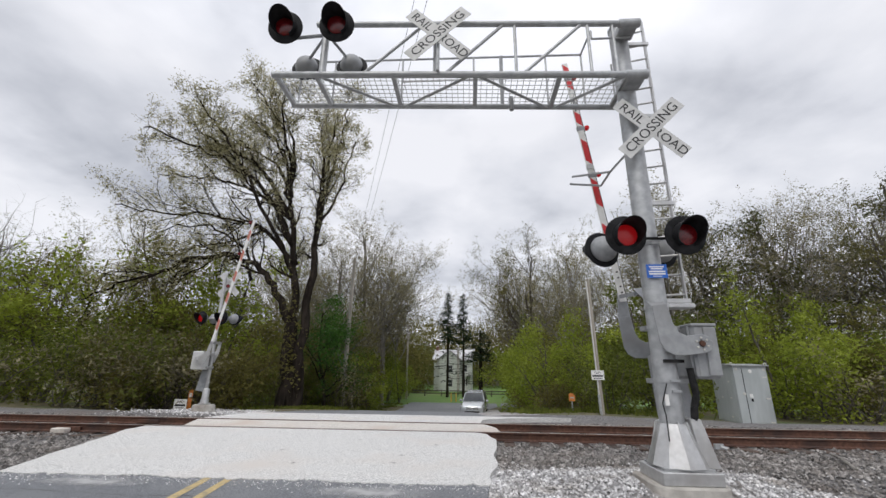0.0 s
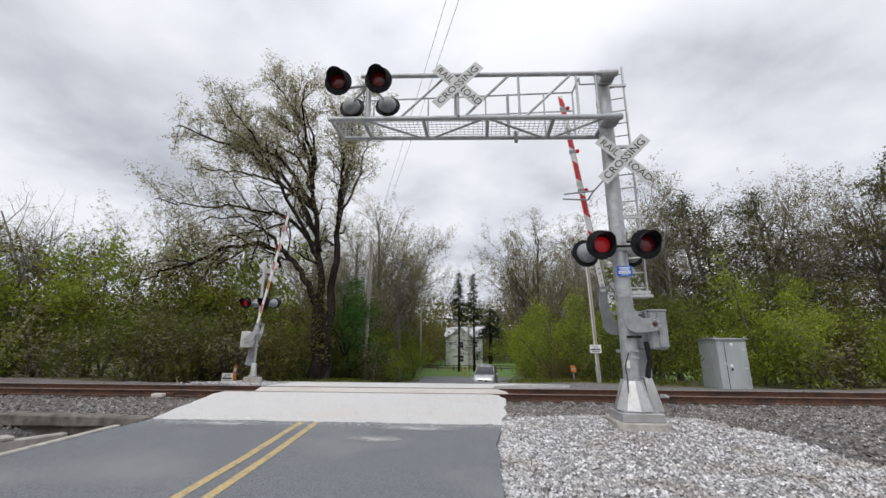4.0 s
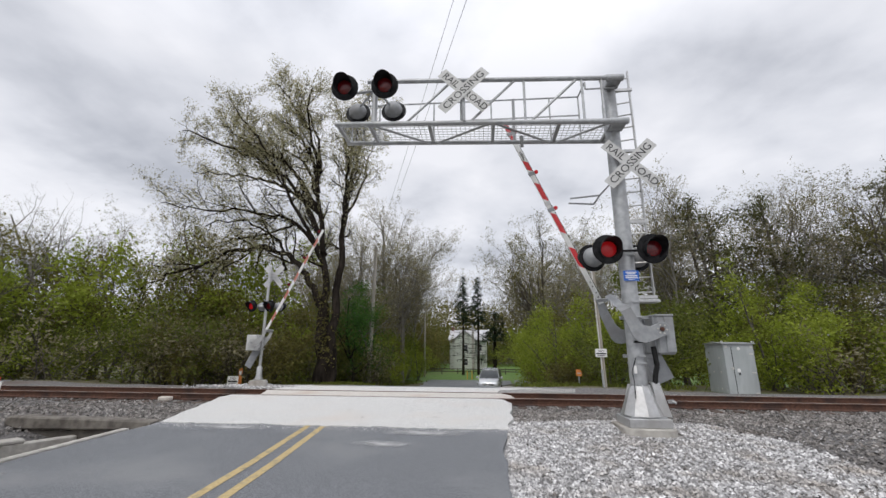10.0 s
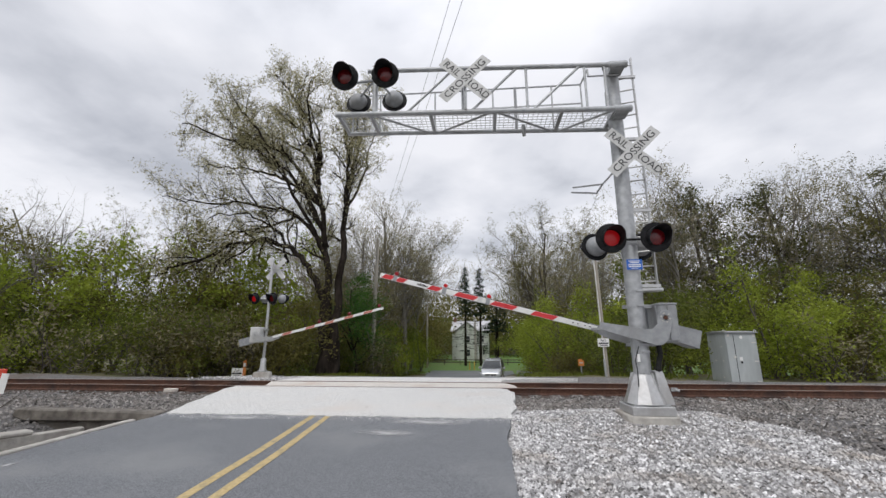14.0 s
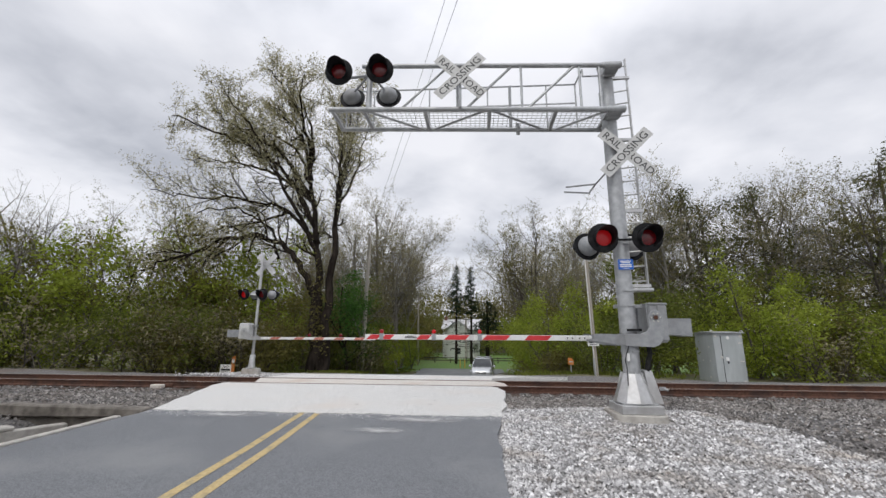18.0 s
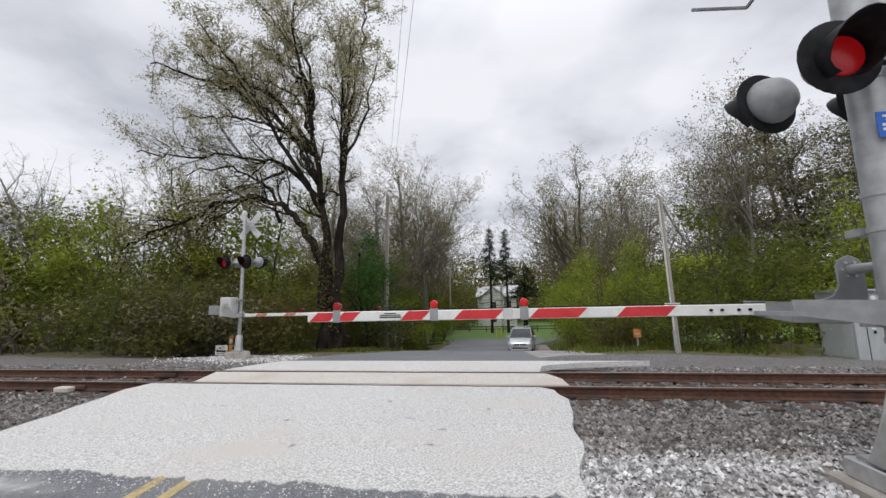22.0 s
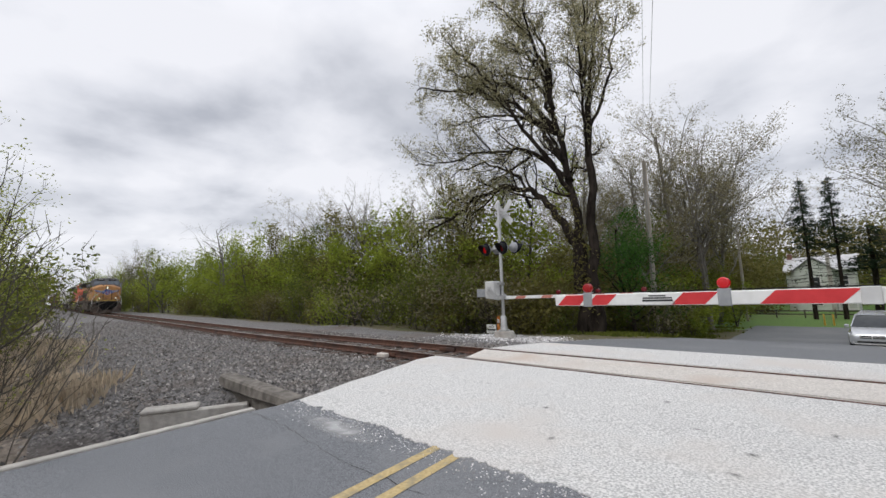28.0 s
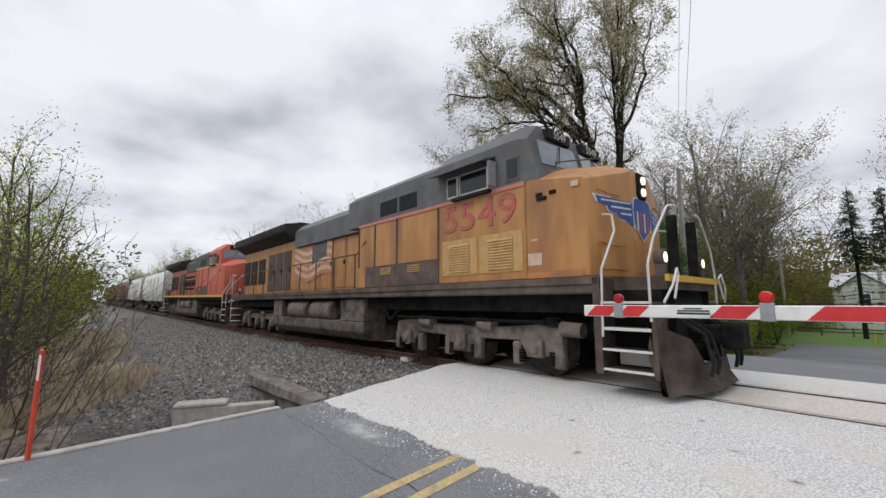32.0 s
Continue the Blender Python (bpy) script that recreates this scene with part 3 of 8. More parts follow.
def scatter(kind, spots, sc=(0.85, 1.2), used=set()):
    """Copies of a kind of tree at spots (x, y, size, which)."""
    rng = random.Random(len(spots) * 7 + len(kind))
    for x, y, s, k in spots:
        if open_ground(x, y):
            continue
        ob = TREES[kind][k % len(TREES[kind])]
        s2 = s * rng.uniform(*sc)
        m = pose(x, y, ground_z(x, y) - 0.1, rng.uniform(-3, 3), rng.uniform(-3, 3), rng.uniform(0, 360))
        key = (kind, k % len(TREES[kind]))
        if key not in used:
            used.add(key)
            ob.matrix_basis = m
            ob.scale = (s2, s2, s2)
        else:
            c = copy_thing(ob, m)
            c.scale = (s2, s2, s2)


def rows_of(seed, n, x0, x1, y0, y1, size, kinds):
    rng = random.Random(seed)
    return [(x0 + (x1 - x0) * (i + rng.random()) / n, rng.uniform(y0, y1), rng.uniform(*size), rng.choice(kinds)) for i in range(n)]



PINE = tree("pine_tree", 61, cfg([((0, 0, -0.3), (0, 0, 1), 15, 0.22)], levels=2, kids=(26, 6), bare=0.35, rise=0.0, angle=(65, 95), ratio=(0.2, 0.32), wobble=0.03), M_BARK2, M_NEEDLE2, 12, 0.12, 0.24, "tall pine with olive-green needles", group="woodland trees")
TREES["pine"] = [PINE]


def spruce(seed, h):
    rng = random.Random(seed)
    w = Wood(seed)
    w.limb([Vector((0, 0, -0.3)), Vector((0.05, 0, h * 0.5)), Vector((0, 0, h))], [0.22, 0.13, 0.02], 7)
    pts = []
    z = h * 0.16
    while z < h - 0.3:
        f = 1 - z / h
        for k in range(6 if z > h * 0.5 else 4):
            a = rng.uniform(0, 6.28)
            ln = (0.3 + 2.7 * f ** 0.8) * rng.uniform(0.6, 1.1)
            p0 = Vector((0, 0, z))
            p1 = Vector((math.cos(a) * ln * 0.5, math.sin(a) * ln * 0.5, z - 0.08 * ln))
            p2 = Vector((math.cos(a) * ln, math.sin(a) * ln, z - 0.1 * ln))
            w.limb([p0, p1, p2], [0.03, 0.02, 0.008], 3)
            n = max(3, int(ln * 9))
            dens = 0.6 if z > h * 0.5 else 0.05
            for q in range(n):
                if rng.random() < dens:
                    t = 0.25 + 0.75 * q / n
                    pts.append(p0.lerp(p2, t) + Vector((0, 0, -0.12 * rng.random())))
        z += 0.33
    ob = thing("spruce_tree", "dark narrow spruce with drooping boughs", "tree", "spruces by the house")
    new("trunk", raw_mesh("trunk", w.v, w.f, M_BARK, True)).parent = ob
    v, f = leaf_cloud(pts, 9, 0.09, 0.11, np.random.default_rng(seed))
    new("crown", raw_mesh("crown", v, f, M_NEEDLE)).parent = ob
    return ob


for k, (x, y, h) in enumerate(((-2.75, 60, 15.2), (-0.5, 60.5, 15.0))):
    spruce(71 + k, h).matrix_basis = pose(x, y, ground_z(x, y) - 0.1)
dk = spruce(75, 10.5)
dk.matrix_basis = pose(2.2, 70, ground_z(2.2, 70))
tagged(dk, "broad dark evergreen beside the house")
dk.scale = (1.9, 1.9, 1.0)


# the big old tree beside the far signal
def bent(pts, n):
    """A smooth line of n + 1 points through a few bends."""
    p = [Vector(q) for q in pts]
    p = [p[0] * 2 - p[1]] + p + [p[-1] * 2 - p[-2]]
    out = []
    for i in range(n + 1):
        u = min(i / n * (len(p) - 3), len(p) - 3 - 1e-6)
        k, f = int(u), u - int(u)
        a, b, c, d = p[k:k + 4]
        out.append(0.5 * (2 * b + (c - a) * f + (2 * a - 5 * b + 4 * c - d) * f * f + (3 * b - a - 3 * c + d) * f ** 3))
    return out


def big_tree():
    w = Wood(8)
    rng = w.rng
    twig = cfg([], levels=3, kids=(0, 8, 5), steps=12, wobble=0.1, rise=0.07, taper=0.25, angle=(25, 60), ratio=(0.35, 0.6))
    droop = dict(twig, rise=-0.02)

    def bough(pts, r0, kids, reach, c=twig, bare=0.25, r1=0.025):
        n = 4 * len(pts)
        line = bent(pts, n)
        line = [line[0]] + [p + Vector((rng.gauss(0, 0.06), rng.gauss(0, 0.1), rng.gauss(0, 0.06))) for p in line[1:]]
        radii = [r0 + (r1 - r0) * (i / n) ** 0.8 for i in range(n + 1)]
        w.limb(line, radii, 8)
        w.stems.append((line, radii))
        w.tips.append(line[-1])
        for k in range(kids):
            f = bare + (1 - bare) * (k + rng.random()) / kids
            i = min(n - 1, int(f * n))
            d = (line[i + 1] - line[i]).normalized()
            side = d.cross(Vector((rng.gauss(0, 1), rng.gauss(0, 1), rng.gauss(0, 0.6)))).normalized()
            a = radians(rng.uniform(30, 65))
            w.grow(line[i].copy(), d * math.cos(a) + side * math.sin(a), reach * rng.uniform(0.6, 1.25) * (1.1 - 0.4 * f), max(0.014, radii[i] * 0.45), 1, c)

    # three stems from one foot
    bough([(0.12, 0, -0.3), (0.15, 0, 3.2), (0.3, 0.1, 6.7), (0.3, 0.2, 9.6), (0.35, 0.3, 12.2), (0.7, 0.3, 15.6)], 0.3, 16, 2.2, bare=0.42)
    bough([(-0.2, 0.1, -0.3), (-0.35, 0.1, 3.2), (-0.55, 0.1, 5.6), (-1.3, 0.2, 9.8), (-1.5, 0.2, 13.2), (-2.7, 0.2, 16.6)], 0.31, 16, 2.6, bare=0.45)
    bough([(-0.4, -0.1, -0.3), (-0.5, -0.1, 3.0), (-0.95, -0.2, 4.9), (-2.1, -0.2, 6.3), (-3.7, -0.3, 7.1), (-5.5, -0.5, 6.9), (-7.2, -0.6, 6.1), (-9.0, -0.8, 5.5), (-10.4, -0.9, 4.8)], 0.24, 24, 2.6, droop, 0.35)
    # boughs fanning out to the open side
    for pts, r, kids, reach in (
            ([(-0.7, 0.1, 6.9), (-2.3, -0.1, 8.5), (-4.1, -0.4, 9.1), (-6.9, -0.8, 9.2), (-10.0, -1.0, 9.7)], 0.13, 18, 2.6),
            ([(-0.9, 0.1, 7.8), (-2.0, 0.3, 9.5), (-3.2, 0.5, 10.8), (-5.4, 0.9, 11.7), (-7.4, 1.2, 12.3), (-10.2, 1.6, 12.7)], 0.14, 20, 2.6),
            ([(-1.2, 0.2, 9.5), (-3.2, -0.4, 12.1), (-5.2, -1.0, 13.2), (-6.8, -1.4, 14.2)], 0.13, 22, 1.9),
            ([(-1.3, 0.2, 10.5), (-2.5, 0.7, 13.6), (-3.8, 1.2, 15.2), (-4.8, 1.5, 16.4)], 0.11, 18, 1.9),
            ([(-0.6, 0.1, 6.2), (-2.0, -1.6, 9.5), (-3.6, -2.6, 12.4), (-4.8, -3.0, 14.0)], 0.12, 20, 1.9),
            ([(-0.6, 0.1, 6.8), (-2.2, 1.8, 9.5), (-4.4, 3.2, 13.0), (-6.8, 3.8, 15.2)], 0.12, 18, 2.6),
            ([(-1.4, 0.2, 11.5), (-1.8, -0.8, 14.2), (-1.6, -1.5, 16.2)], 0.09, 12, 2.2),
            ([(0.3, 0.2, 8.8), (0.9, 1.5, 12.0), (1.2, 2.4, 15.0)], 0.09, 14, 2.6),
            ([(0.3, 0.1, 7.6), (0.9, -1.4, 10.4), (1.5, -2.2, 13.2)], 0.08, 14, 2.5),
            ([(0.35, 0.3, 11.5), (-0.3, 0.8, 14.4), (-0.6, 1.0, 16.0)], 0.08, 12, 2.0),
            ([(-2.4, -0.1, 8.5), (-4.4, 0.6, 8.2), (-7.0, 1.2, 8.0), (-9.6, 1.4, 7.4)], 0.08, 14, 2.2),
            ([(-2.6, -0.2, 5.9), (-3.2, -0.2, 7.6), (-5.2, -0.7, 8.6), (-7.2, -0.8, 8.4)], 0.09, 12, 2.0),
            ([(-1.2, 0.2, 9.2), (-3.4, -0.8, 11.4), (-6.0, -1.6, 12.6), (-8.6, -2.0, 13.6)], 0.12, 20, 2.2),
            ([(-1.3, 0.2, 10.2), (-3.0, 1.4, 13.0), (-5.6, 2.2, 14.8), (-7.6, 2.6, 15.6)], 0.11, 20, 2.2),
            ([(-1.4, 0.2, 12.0), (-2.4, 0.0, 14.6), (-3.6, -0.3, 16.6), (-4.2, -0.4, 17.3)], 0.09, 16, 2.0),
            ([(0.3, 0.2, 10.0), (1.0, 0.0, 12.6), (1.4, -0.2, 15.0), (1.6, -0.3, 16.2)], 0.08, 14, 1.8)):
        bough(pts, r, kids, reach)
    ob = thing("big_tree", "big dark-barked roadside tree opening its first spring leaves", "tree", at=pose(-9.5, 23.2, -0.75) @ Matrix.Scale(1.22, 4))
    new("trunk", raw_mesh("trunk", w.v, w.f, M_BARK, True)).parent = ob
    rg8 = np.random.default_rng(5)
    v, f = leaf_cloud(w.tips, 3, 0.056, 0.1, rg8)
    new("crown", raw_mesh("crown", v, f, M_LEAF_BUD)).parent = ob
    # hanging green growth round the lower trunk
    pts = [p + Vector((rg8.normal(0, 0.3), rg8.normal(0, 0.3), rg8.normal(0, 0.3))) for k in (1, 2) for p in w.stems[k][0][3:11] for _ in range(40)]
    v, f = leaf_cloud(pts, 2, 0.07, 0.12, rg8)
    new("creeper", raw_mesh("creeper", v, f, M_LEAF_OLIVE)).parent = ob


big_tree()

scatter("tall", rows_of(1, 18, -80, -14, 25, 36, (0.7, 0.95), (0, 1, 2)) + rows_of(2, 4, 10, 18, 27, 36, (0.6, 0.8), (0, 1, 2)) + rows_of(22, 14, 17, 62, 30, 37, (0.8, 0.95), (0, 2, 2, 1)) + [(-10.8, 44, 0.95, 0), (-13, 48, 1.0, 1)] + rows_of(4, 8, -28, -13, 42, 60, (0.85, 1.1), (0, 1, 1, 2)) + rows_of(14, 5, 6, 16, 42, 56, (0.95, 1.1), (0, 2)) + rows_of(3, 10, -60, 60, 95, 120, (1.2, 1.6), (0, 1, 2)) + rows_of(6, 9, -190, -80, 15, 30, (0.6, 0.85), (0, 1, 2)) + rows_of(15, 6, -120, -40, -14, -5, (0.5, 0.7), (0, 2)))
scatter("broad", [(-8.8, 44.5, 1.1, 0), (-10.8, 46, 1.05, 0), (-9.4, 50.5, 0.95, 0), (-12.6, 43, 0.9, 0), (-13.2, 38, 0.7, 1), (6.2, 38.5, 0.86, 1), (9.6, 36, 0.84, 0), (6.6, 47, 0.9, 0), (13.5, 31, 0.78, 0), (17.5, 31.5, 0.84, 1), (24.5, 31, 0.84, 0), (29, 29, 0.88, 1), (33.5, 31.5, 0.92, 1), (38, 30, 0.95, 0), (44, 31, 1.0, 1), (-18, 41, 0.9, 0), (-22, 52, 1.05, 1), (16, 62, 1.0, 0), (9, 68, 1.1, 1)])
scatter("bare", rows_of(5, 7, -62, -26, 25, 32, (0.85, 1.05), (0, 1)) + [(9, 36, 0.9, 0), (12.5, 30, 0.95, 1), (-36, 31, 1.25, 1), (-41.5, 31, 1.25, 0), (-66, 22, 1.1, 0), (-58, 22, 1.0, 1), (-90, 20, 1.0, 0), (-8.8, 33.5, 0.9, 1)])
scatter("pine", [(18, 30, 1.05, 0), (23, 31, 1.0, 0), (30, 30, 1.0, 0), (37, 31, 1.05, 0), (47, 30, 1.1, 0), (15.5, 32, 0.9, 0), (26.5, 30, 0.95, 0), (20.5, 33, 1.05, 0)])
scatter("green", rows_of(7, 24, -80, -15, 21.8, 28, (1.4, 1.95), (0, 0, 1, 3, 2)) + rows_of(8, 22, 6.5, 58, 20, 25, (0.75, 1.2), (0, 1, 2, 3)) + rows_of(9, 16, -210, -80, 15.5, 24, (1.4, 2.0), (0, 1, 2)) + [(4.4, 25, 0.85, 2), (4.8, 28, 1.0, 2), (4.3, 32.5, 1.0, 0), (5.2, 36, 1.15, 2), (5.0, 40, 1.1, 0), (6.4, 30, 1.1, 3), (7.0, 25, 0.9, 2), (6.5, 46, 1.2, 0), (-8.2, 36, 0.6, 2), (-12, 27, 0.9, 3), (-12.5, 33, 1.1, 3), (-9.6, 38, 0.9, 3), (-10, 42, 0.9, 3), (-7.8, 49, 1.0, 0), (-13, 47, 1.3, 3), (-17, 52, 1.4, 1), (8, 60, 1.2, 1), (-14, 66, 1.3, 3), (10, 72, 1.2, 0), (-20, 80, 1.8, 3), (-10, 92, 1.8, 1), (14, 88, 1.8, 3), (5, 95, 1.8, 3), (24, 92, 1.9, 1)] + rows_of(24, 10, -230, -110, -8, 4, (1.0, 1.6), (0, 1, 3)))
scatter("shrub", rows_of(12, 40, -80, -13, 18.2, 22, (1.0, 1.8), (0, 0, 3, 1, 2)) + rows_of(20, 12, -19, -11.6, 20.7, 22.5, (1.0, 1.5), (3, 3, 0)) + rows_of(13, 28, 6.5, 52, 18, 21.5, (0.85, 1.5), (0, 1, 2, 3)) + rows_of(16, 14, -190, -80, 13.8, 16, (1.2, 1.8), (0, 1, 2)) + rows_of(17, 10, -12.5, -8.4, 25, 36, (0.9, 1.5), (0, 3, 1)) + rows_of(18, 6, 3.4, 6.4, 21.6, 30, (0.6, 0.9), (0, 3)) + rows_of(19, 14, -90, -16, -6, -0.5, (1.0, 1.5), (0, 2, 1)) + [(-10.5, 0.0, 0.9, 1), (-12, -0.8, 1.2, 0), (-13.5, 0.5, 1.1, 1), (-16, 0.3, 1.3, 0), (-11.5, -2.2, 1.4, 1), (-9.4, -0.9, 0.9, 0), (-18.5, 0.8, 1.3, 1), (-22, 1.0, 1.4, 0), (-26, 0.5, 1.6, 1)])
# dark leafy tree behind the pole
ivy = tree("ivy_tree", 81, cfg([((0, 0, -0.2), (0.05, 0.05, 1), 6.2, 0.12)], kids=(12, 6, 4), bare=0.1, rise=0.03, angle=(40, 80)), M_BARK, M_LEAF_DARK, 16, 0.07, 0.2, "dark evergreen-leaved small tree behind the utility pole")
ivy.matrix_basis = pose(-9.6, 29, ground_z(-9.6, 29)) @ Matrix.Scale(1.15, 4)


# ---- far woods: canopy masses too far off to count ----
def far_woods(name, label, material, seed, n, x0, x1, y0, y1, top, size, base=0.0, spread=0.0):
    """Leaves in clumps of crown size, with gaps between them."""
    rng = np.random.default_rng(seed)
    m = max(8, n // 110)
    cx, cy = rng.uniform(x0, x1, m), rng.uniform(y0, y1, m)
    hump = 0.72 + 0.4 * np.array([noise.noise((a * 0.13, b * 0.13, seed)) for a, b in zip(cx, cy)])
    cz = base + (top - base) * hump * rng.random(m) ** 0.75
    k = rng.integers(0, m, n)
    spread = spread or 5.0 * size + 0.25
    x = cx[k] + rng.normal(0, spread, n)
    y = cy[k] + rng.normal(0, spread, n)
    z = cz[k] + rng.normal(0, spread * 0.55, n)
    z = np.maximum(z, 0.1) + np.array([ground_z(a, b) for a, b in zip(x, y)])
    v, f = leaf_cloud(np.stack([x, y, z], 1), 1, size, 0.05, rng)
    tagged(new(name, raw_mesh(name, v, f, material)), label, "woods", kind="stuff")


far_woods("far_woods", "distant brown-olive spring woods", M_LEAF_OLIVE, 3, 44000, -190, 150, 100, 150, 17, 0.5)
far_woods("far_woods", "distant woods beyond the road bend", M_LEAF_MID, 4, 18000, -60, -9, 62, 95, 10, 0.22)
far_woods("woodland_interior", "tangled olive undergrowth inside the woods", M_LEAF_OLIVE, 5, 50000, -85, -12, 22, 40, 9.5, 0.11, 0.0, 0.5)
far_woods("woodland_interior", "fresh green crowns inside the woods", M_LEAF_GREEN, 15, 66000, -85, -14, 22, 32, 9.5, 0.1, 0.0, 0.42)
far_woods("woodland_interior", "shaded green undergrowth inside the woods", M_LEAF_MID, 6, 60000, 8, 66, 23, 36, 8.0, 0.11, 0.0, 0.5)
far_woods("woodland_interior", "olive canopy of the woods", M_LEAF_OLIVE, 16, 30000, 15, 70, 29, 40, 13.5, 0.1, 3.0, 0.6)
far_woods("woodland_interior", "buff budding canopy of the woods", M_LEAF_BUFF, 26, 50000, 13, 70, 28, 38, 12.5, 0.085, 5.0, 0.6)
far_woods("woodland_interior", "fresh green bushes at the edge of the woods", M_LEAF_GREEN, 17, 30000, 7, 50, 20.6, 25, 5.0, 0.09, 0.0, 0.36)
far_woods("woodland_interior", "undergrowth along the railway", M_LEAF_MID, 7, 34000, -300, -80, 17, 36, 14, 0.24, 0.0, 1.3)
far_woods("woodland_interior", "twiggy undergrowth beside the lawn", M_LEAF_MID, 8, 42000, -28, -8.5, 33, 60, 9.5, 0.12, 0.0, 0.6)
far_woods("woodland_interior", "fresh green undergrowth beside the lawn", M_LEAF_GREEN, 28, 20000, -22, -8.2, 36, 56, 5.5, 0.12, 0.0, 0.5)
far_woods("woodland_interior", "thin spring canopy behind the big tree", M_LEAF_BUFF, 18, 26000, -28, -9, 36, 56, 11, 0.1, 5.0, 0.7)
far_woods("woodland_interior", "spring canopy beside the far road", M_LEAF_OLIVE, 19, 26000, 5.5, 17, 34, 56, 11, 0.1, 1.0, 0.6)
far_woods("far_woods", "spring woods behind the house", M_LEAF_OLIVE, 20, 40000, -12, 60, 86, 105, 18, 0.24, 0.0, 1.4)
far_woods("far_woods", "green spring woods behind the house", M_LEAF_MID, 29, 16000, -10, 50, 84, 96, 9, 0.2, 0.0, 1.6)
far_woods("far_woods", "olive spring woods beyond the lawn", M_LEAF_OLIVE, 21, 30000, -24, -7, 60, 82, 15, 0.15, 0.0, 1.4)
far_woods("trackside_brush", "yellow-green brush along the near side of the railway", M_LEAF_GREEN, 22, 50000, -120, -18, -6, 2.9, 5.6, 0.1, 0.0, 0.45)
far_woods("trackside_brush", "yellow-olive brush along the near side of the railway", M_LEAF_SAP, 23, 36000, -40, -11, -5, 1.9, 4.4, 0.05, 0.0, 0.32)
far_woods("trackside_brush", "distant brush on the near side of the railway", M_LEAF_OLIVE, 30, 26000, -320, -60, -14, 4.6, 11.0, 0.24, 0.0, 1.2)
far_woods("woodland_interior", "dim depths of the woods", M_LEAF_OLIVE, 31, 36000, -120, -12, 34, 48, 10.5, 0.24, 0.0, 1.0)
far_woods("woodland_interior", "dim depths of the woods beside the lawn", M_LEAF_OLIVE, 33, 18000, -32, -7.5, 60, 76, 11, 0.26, 0.0, 1.2)
far_woods("woodland_interior", "dim depths of the woods", M_LEAF_OLIVE, 32, 24000, 8, 75, 38, 48, 8.5, 0.24, 0.0, 1.0)


# ---- writing ----
def letters(text, size, material, parent, m, name="lettering", align="CENTER", depth=0.002):
    """Raised lettering as one mesh, laid out in the plane of m (x to the right, y up)."""
    cu = bpy.data.curves.new(name, "FONT")
    cu.body, cu.size, cu.align_x, cu.align_y, cu.extrude = text, size, align, "CENTER", depth
    cu.resolution_u = 3
    tmp = bpy.data.objects.new(name, cu)
    scene.collection.objects.link(tmp)
    bpy.context.view_layer.update()
    me = bpy.data.meshes.new_from_object(tmp.evaluated_get(bpy.context.evaluated_depsgraph_get()))
    bpy.data.objects.remove(tmp)
    me.materials.clear(); me.materials.append(material)
    ob = new(name, me)
    ob.parent = parent
    ob.matrix_basis = m
    return ob


def bars(spec, material, parent, m, name="text_bar", depth=0.002):
    """Unreadable writing: plain bars (x, y, width, height) in the plane of m."""
    for x, y, w, h in spec:
        g = Geo().box(x - w / 2, x + w / 2, y - h / 2, y + h / 2, 0, depth)
        ob = part(name, g, material, parent, smooth=0)
        ob.matrix_basis = m


FRONT = pose(0, 0, 0, 90, 0, 0)
M_INK = mat("black_lettering", (0.02, 0.02, 0.022), (0.035, 0.035, 0.036), 20, 0.6)


def signal_head(parent, x, y, z, turn=0.0, lens=M_LENS, down=3.0, r=0.29, far=False):
    """A flashing-light unit: round black background, hooded lens, grey housing behind."""
    m = pose(x, y, z, 0, 0, turn) @ pose(0, 0, 0, 90 + down, 0, 0)
    bg = part("background_disc", Geo().lathe([(0.0, 0.0), (r, 0.0), (r, 0.012), (r - 0.012, 0.018), (0.17, 0.018), (0.0, 0.018)], m, 28), M_BLACK, parent, "round matt black background")
    part("lens", Geo().lathe([(0.155, 0.02), (0.15, 0.035), (0.1, 0.05), (0.04, 0.056), (0.0, 0.057)], m, 24), lens, bg, "red glass lens")
    g = Geo()
    n = 18
    vs, fs = [], []
    for k in range(n + 1):
        a = radians(-60 + 300 * k / n)
        ln = 0.13 + 0.2 * max(0.0, 0.35 + 0.65 * math.sin(a))
        for rr, zz in ((0.185, 0.018), (0.2, ln), (0.192, ln), (0.177, 0.018)):
            vs.append(m @ Vector((rr * math.cos(a), rr * math.sin(a), zz)))
    for k in range(n):
        for q in range(4):
            fs.append((k * 4 + q, (k + 1) * 4 + q, (k + 1) * 4 + (q + 1) % 4, k * 4 + (q + 1) % 4))
    fs += [(0, 1, 2, 3), (n * 4 + 3, n * 4 + 2, n * 4 + 1, n * 4)]
    part("hood", g.add(vs, fs), M_BLACK, bg, "black lamp hood")
    part("housing", Geo().lathe([(0.2, 0.0), (0.21, -0.03), (0.2, -0.09), (0.15, -0.17), (0.07, -0.21), (0.0, -0.22)], m, 22), M_GREYPAINT, bg, "domed grey lamp housing")
    return bg


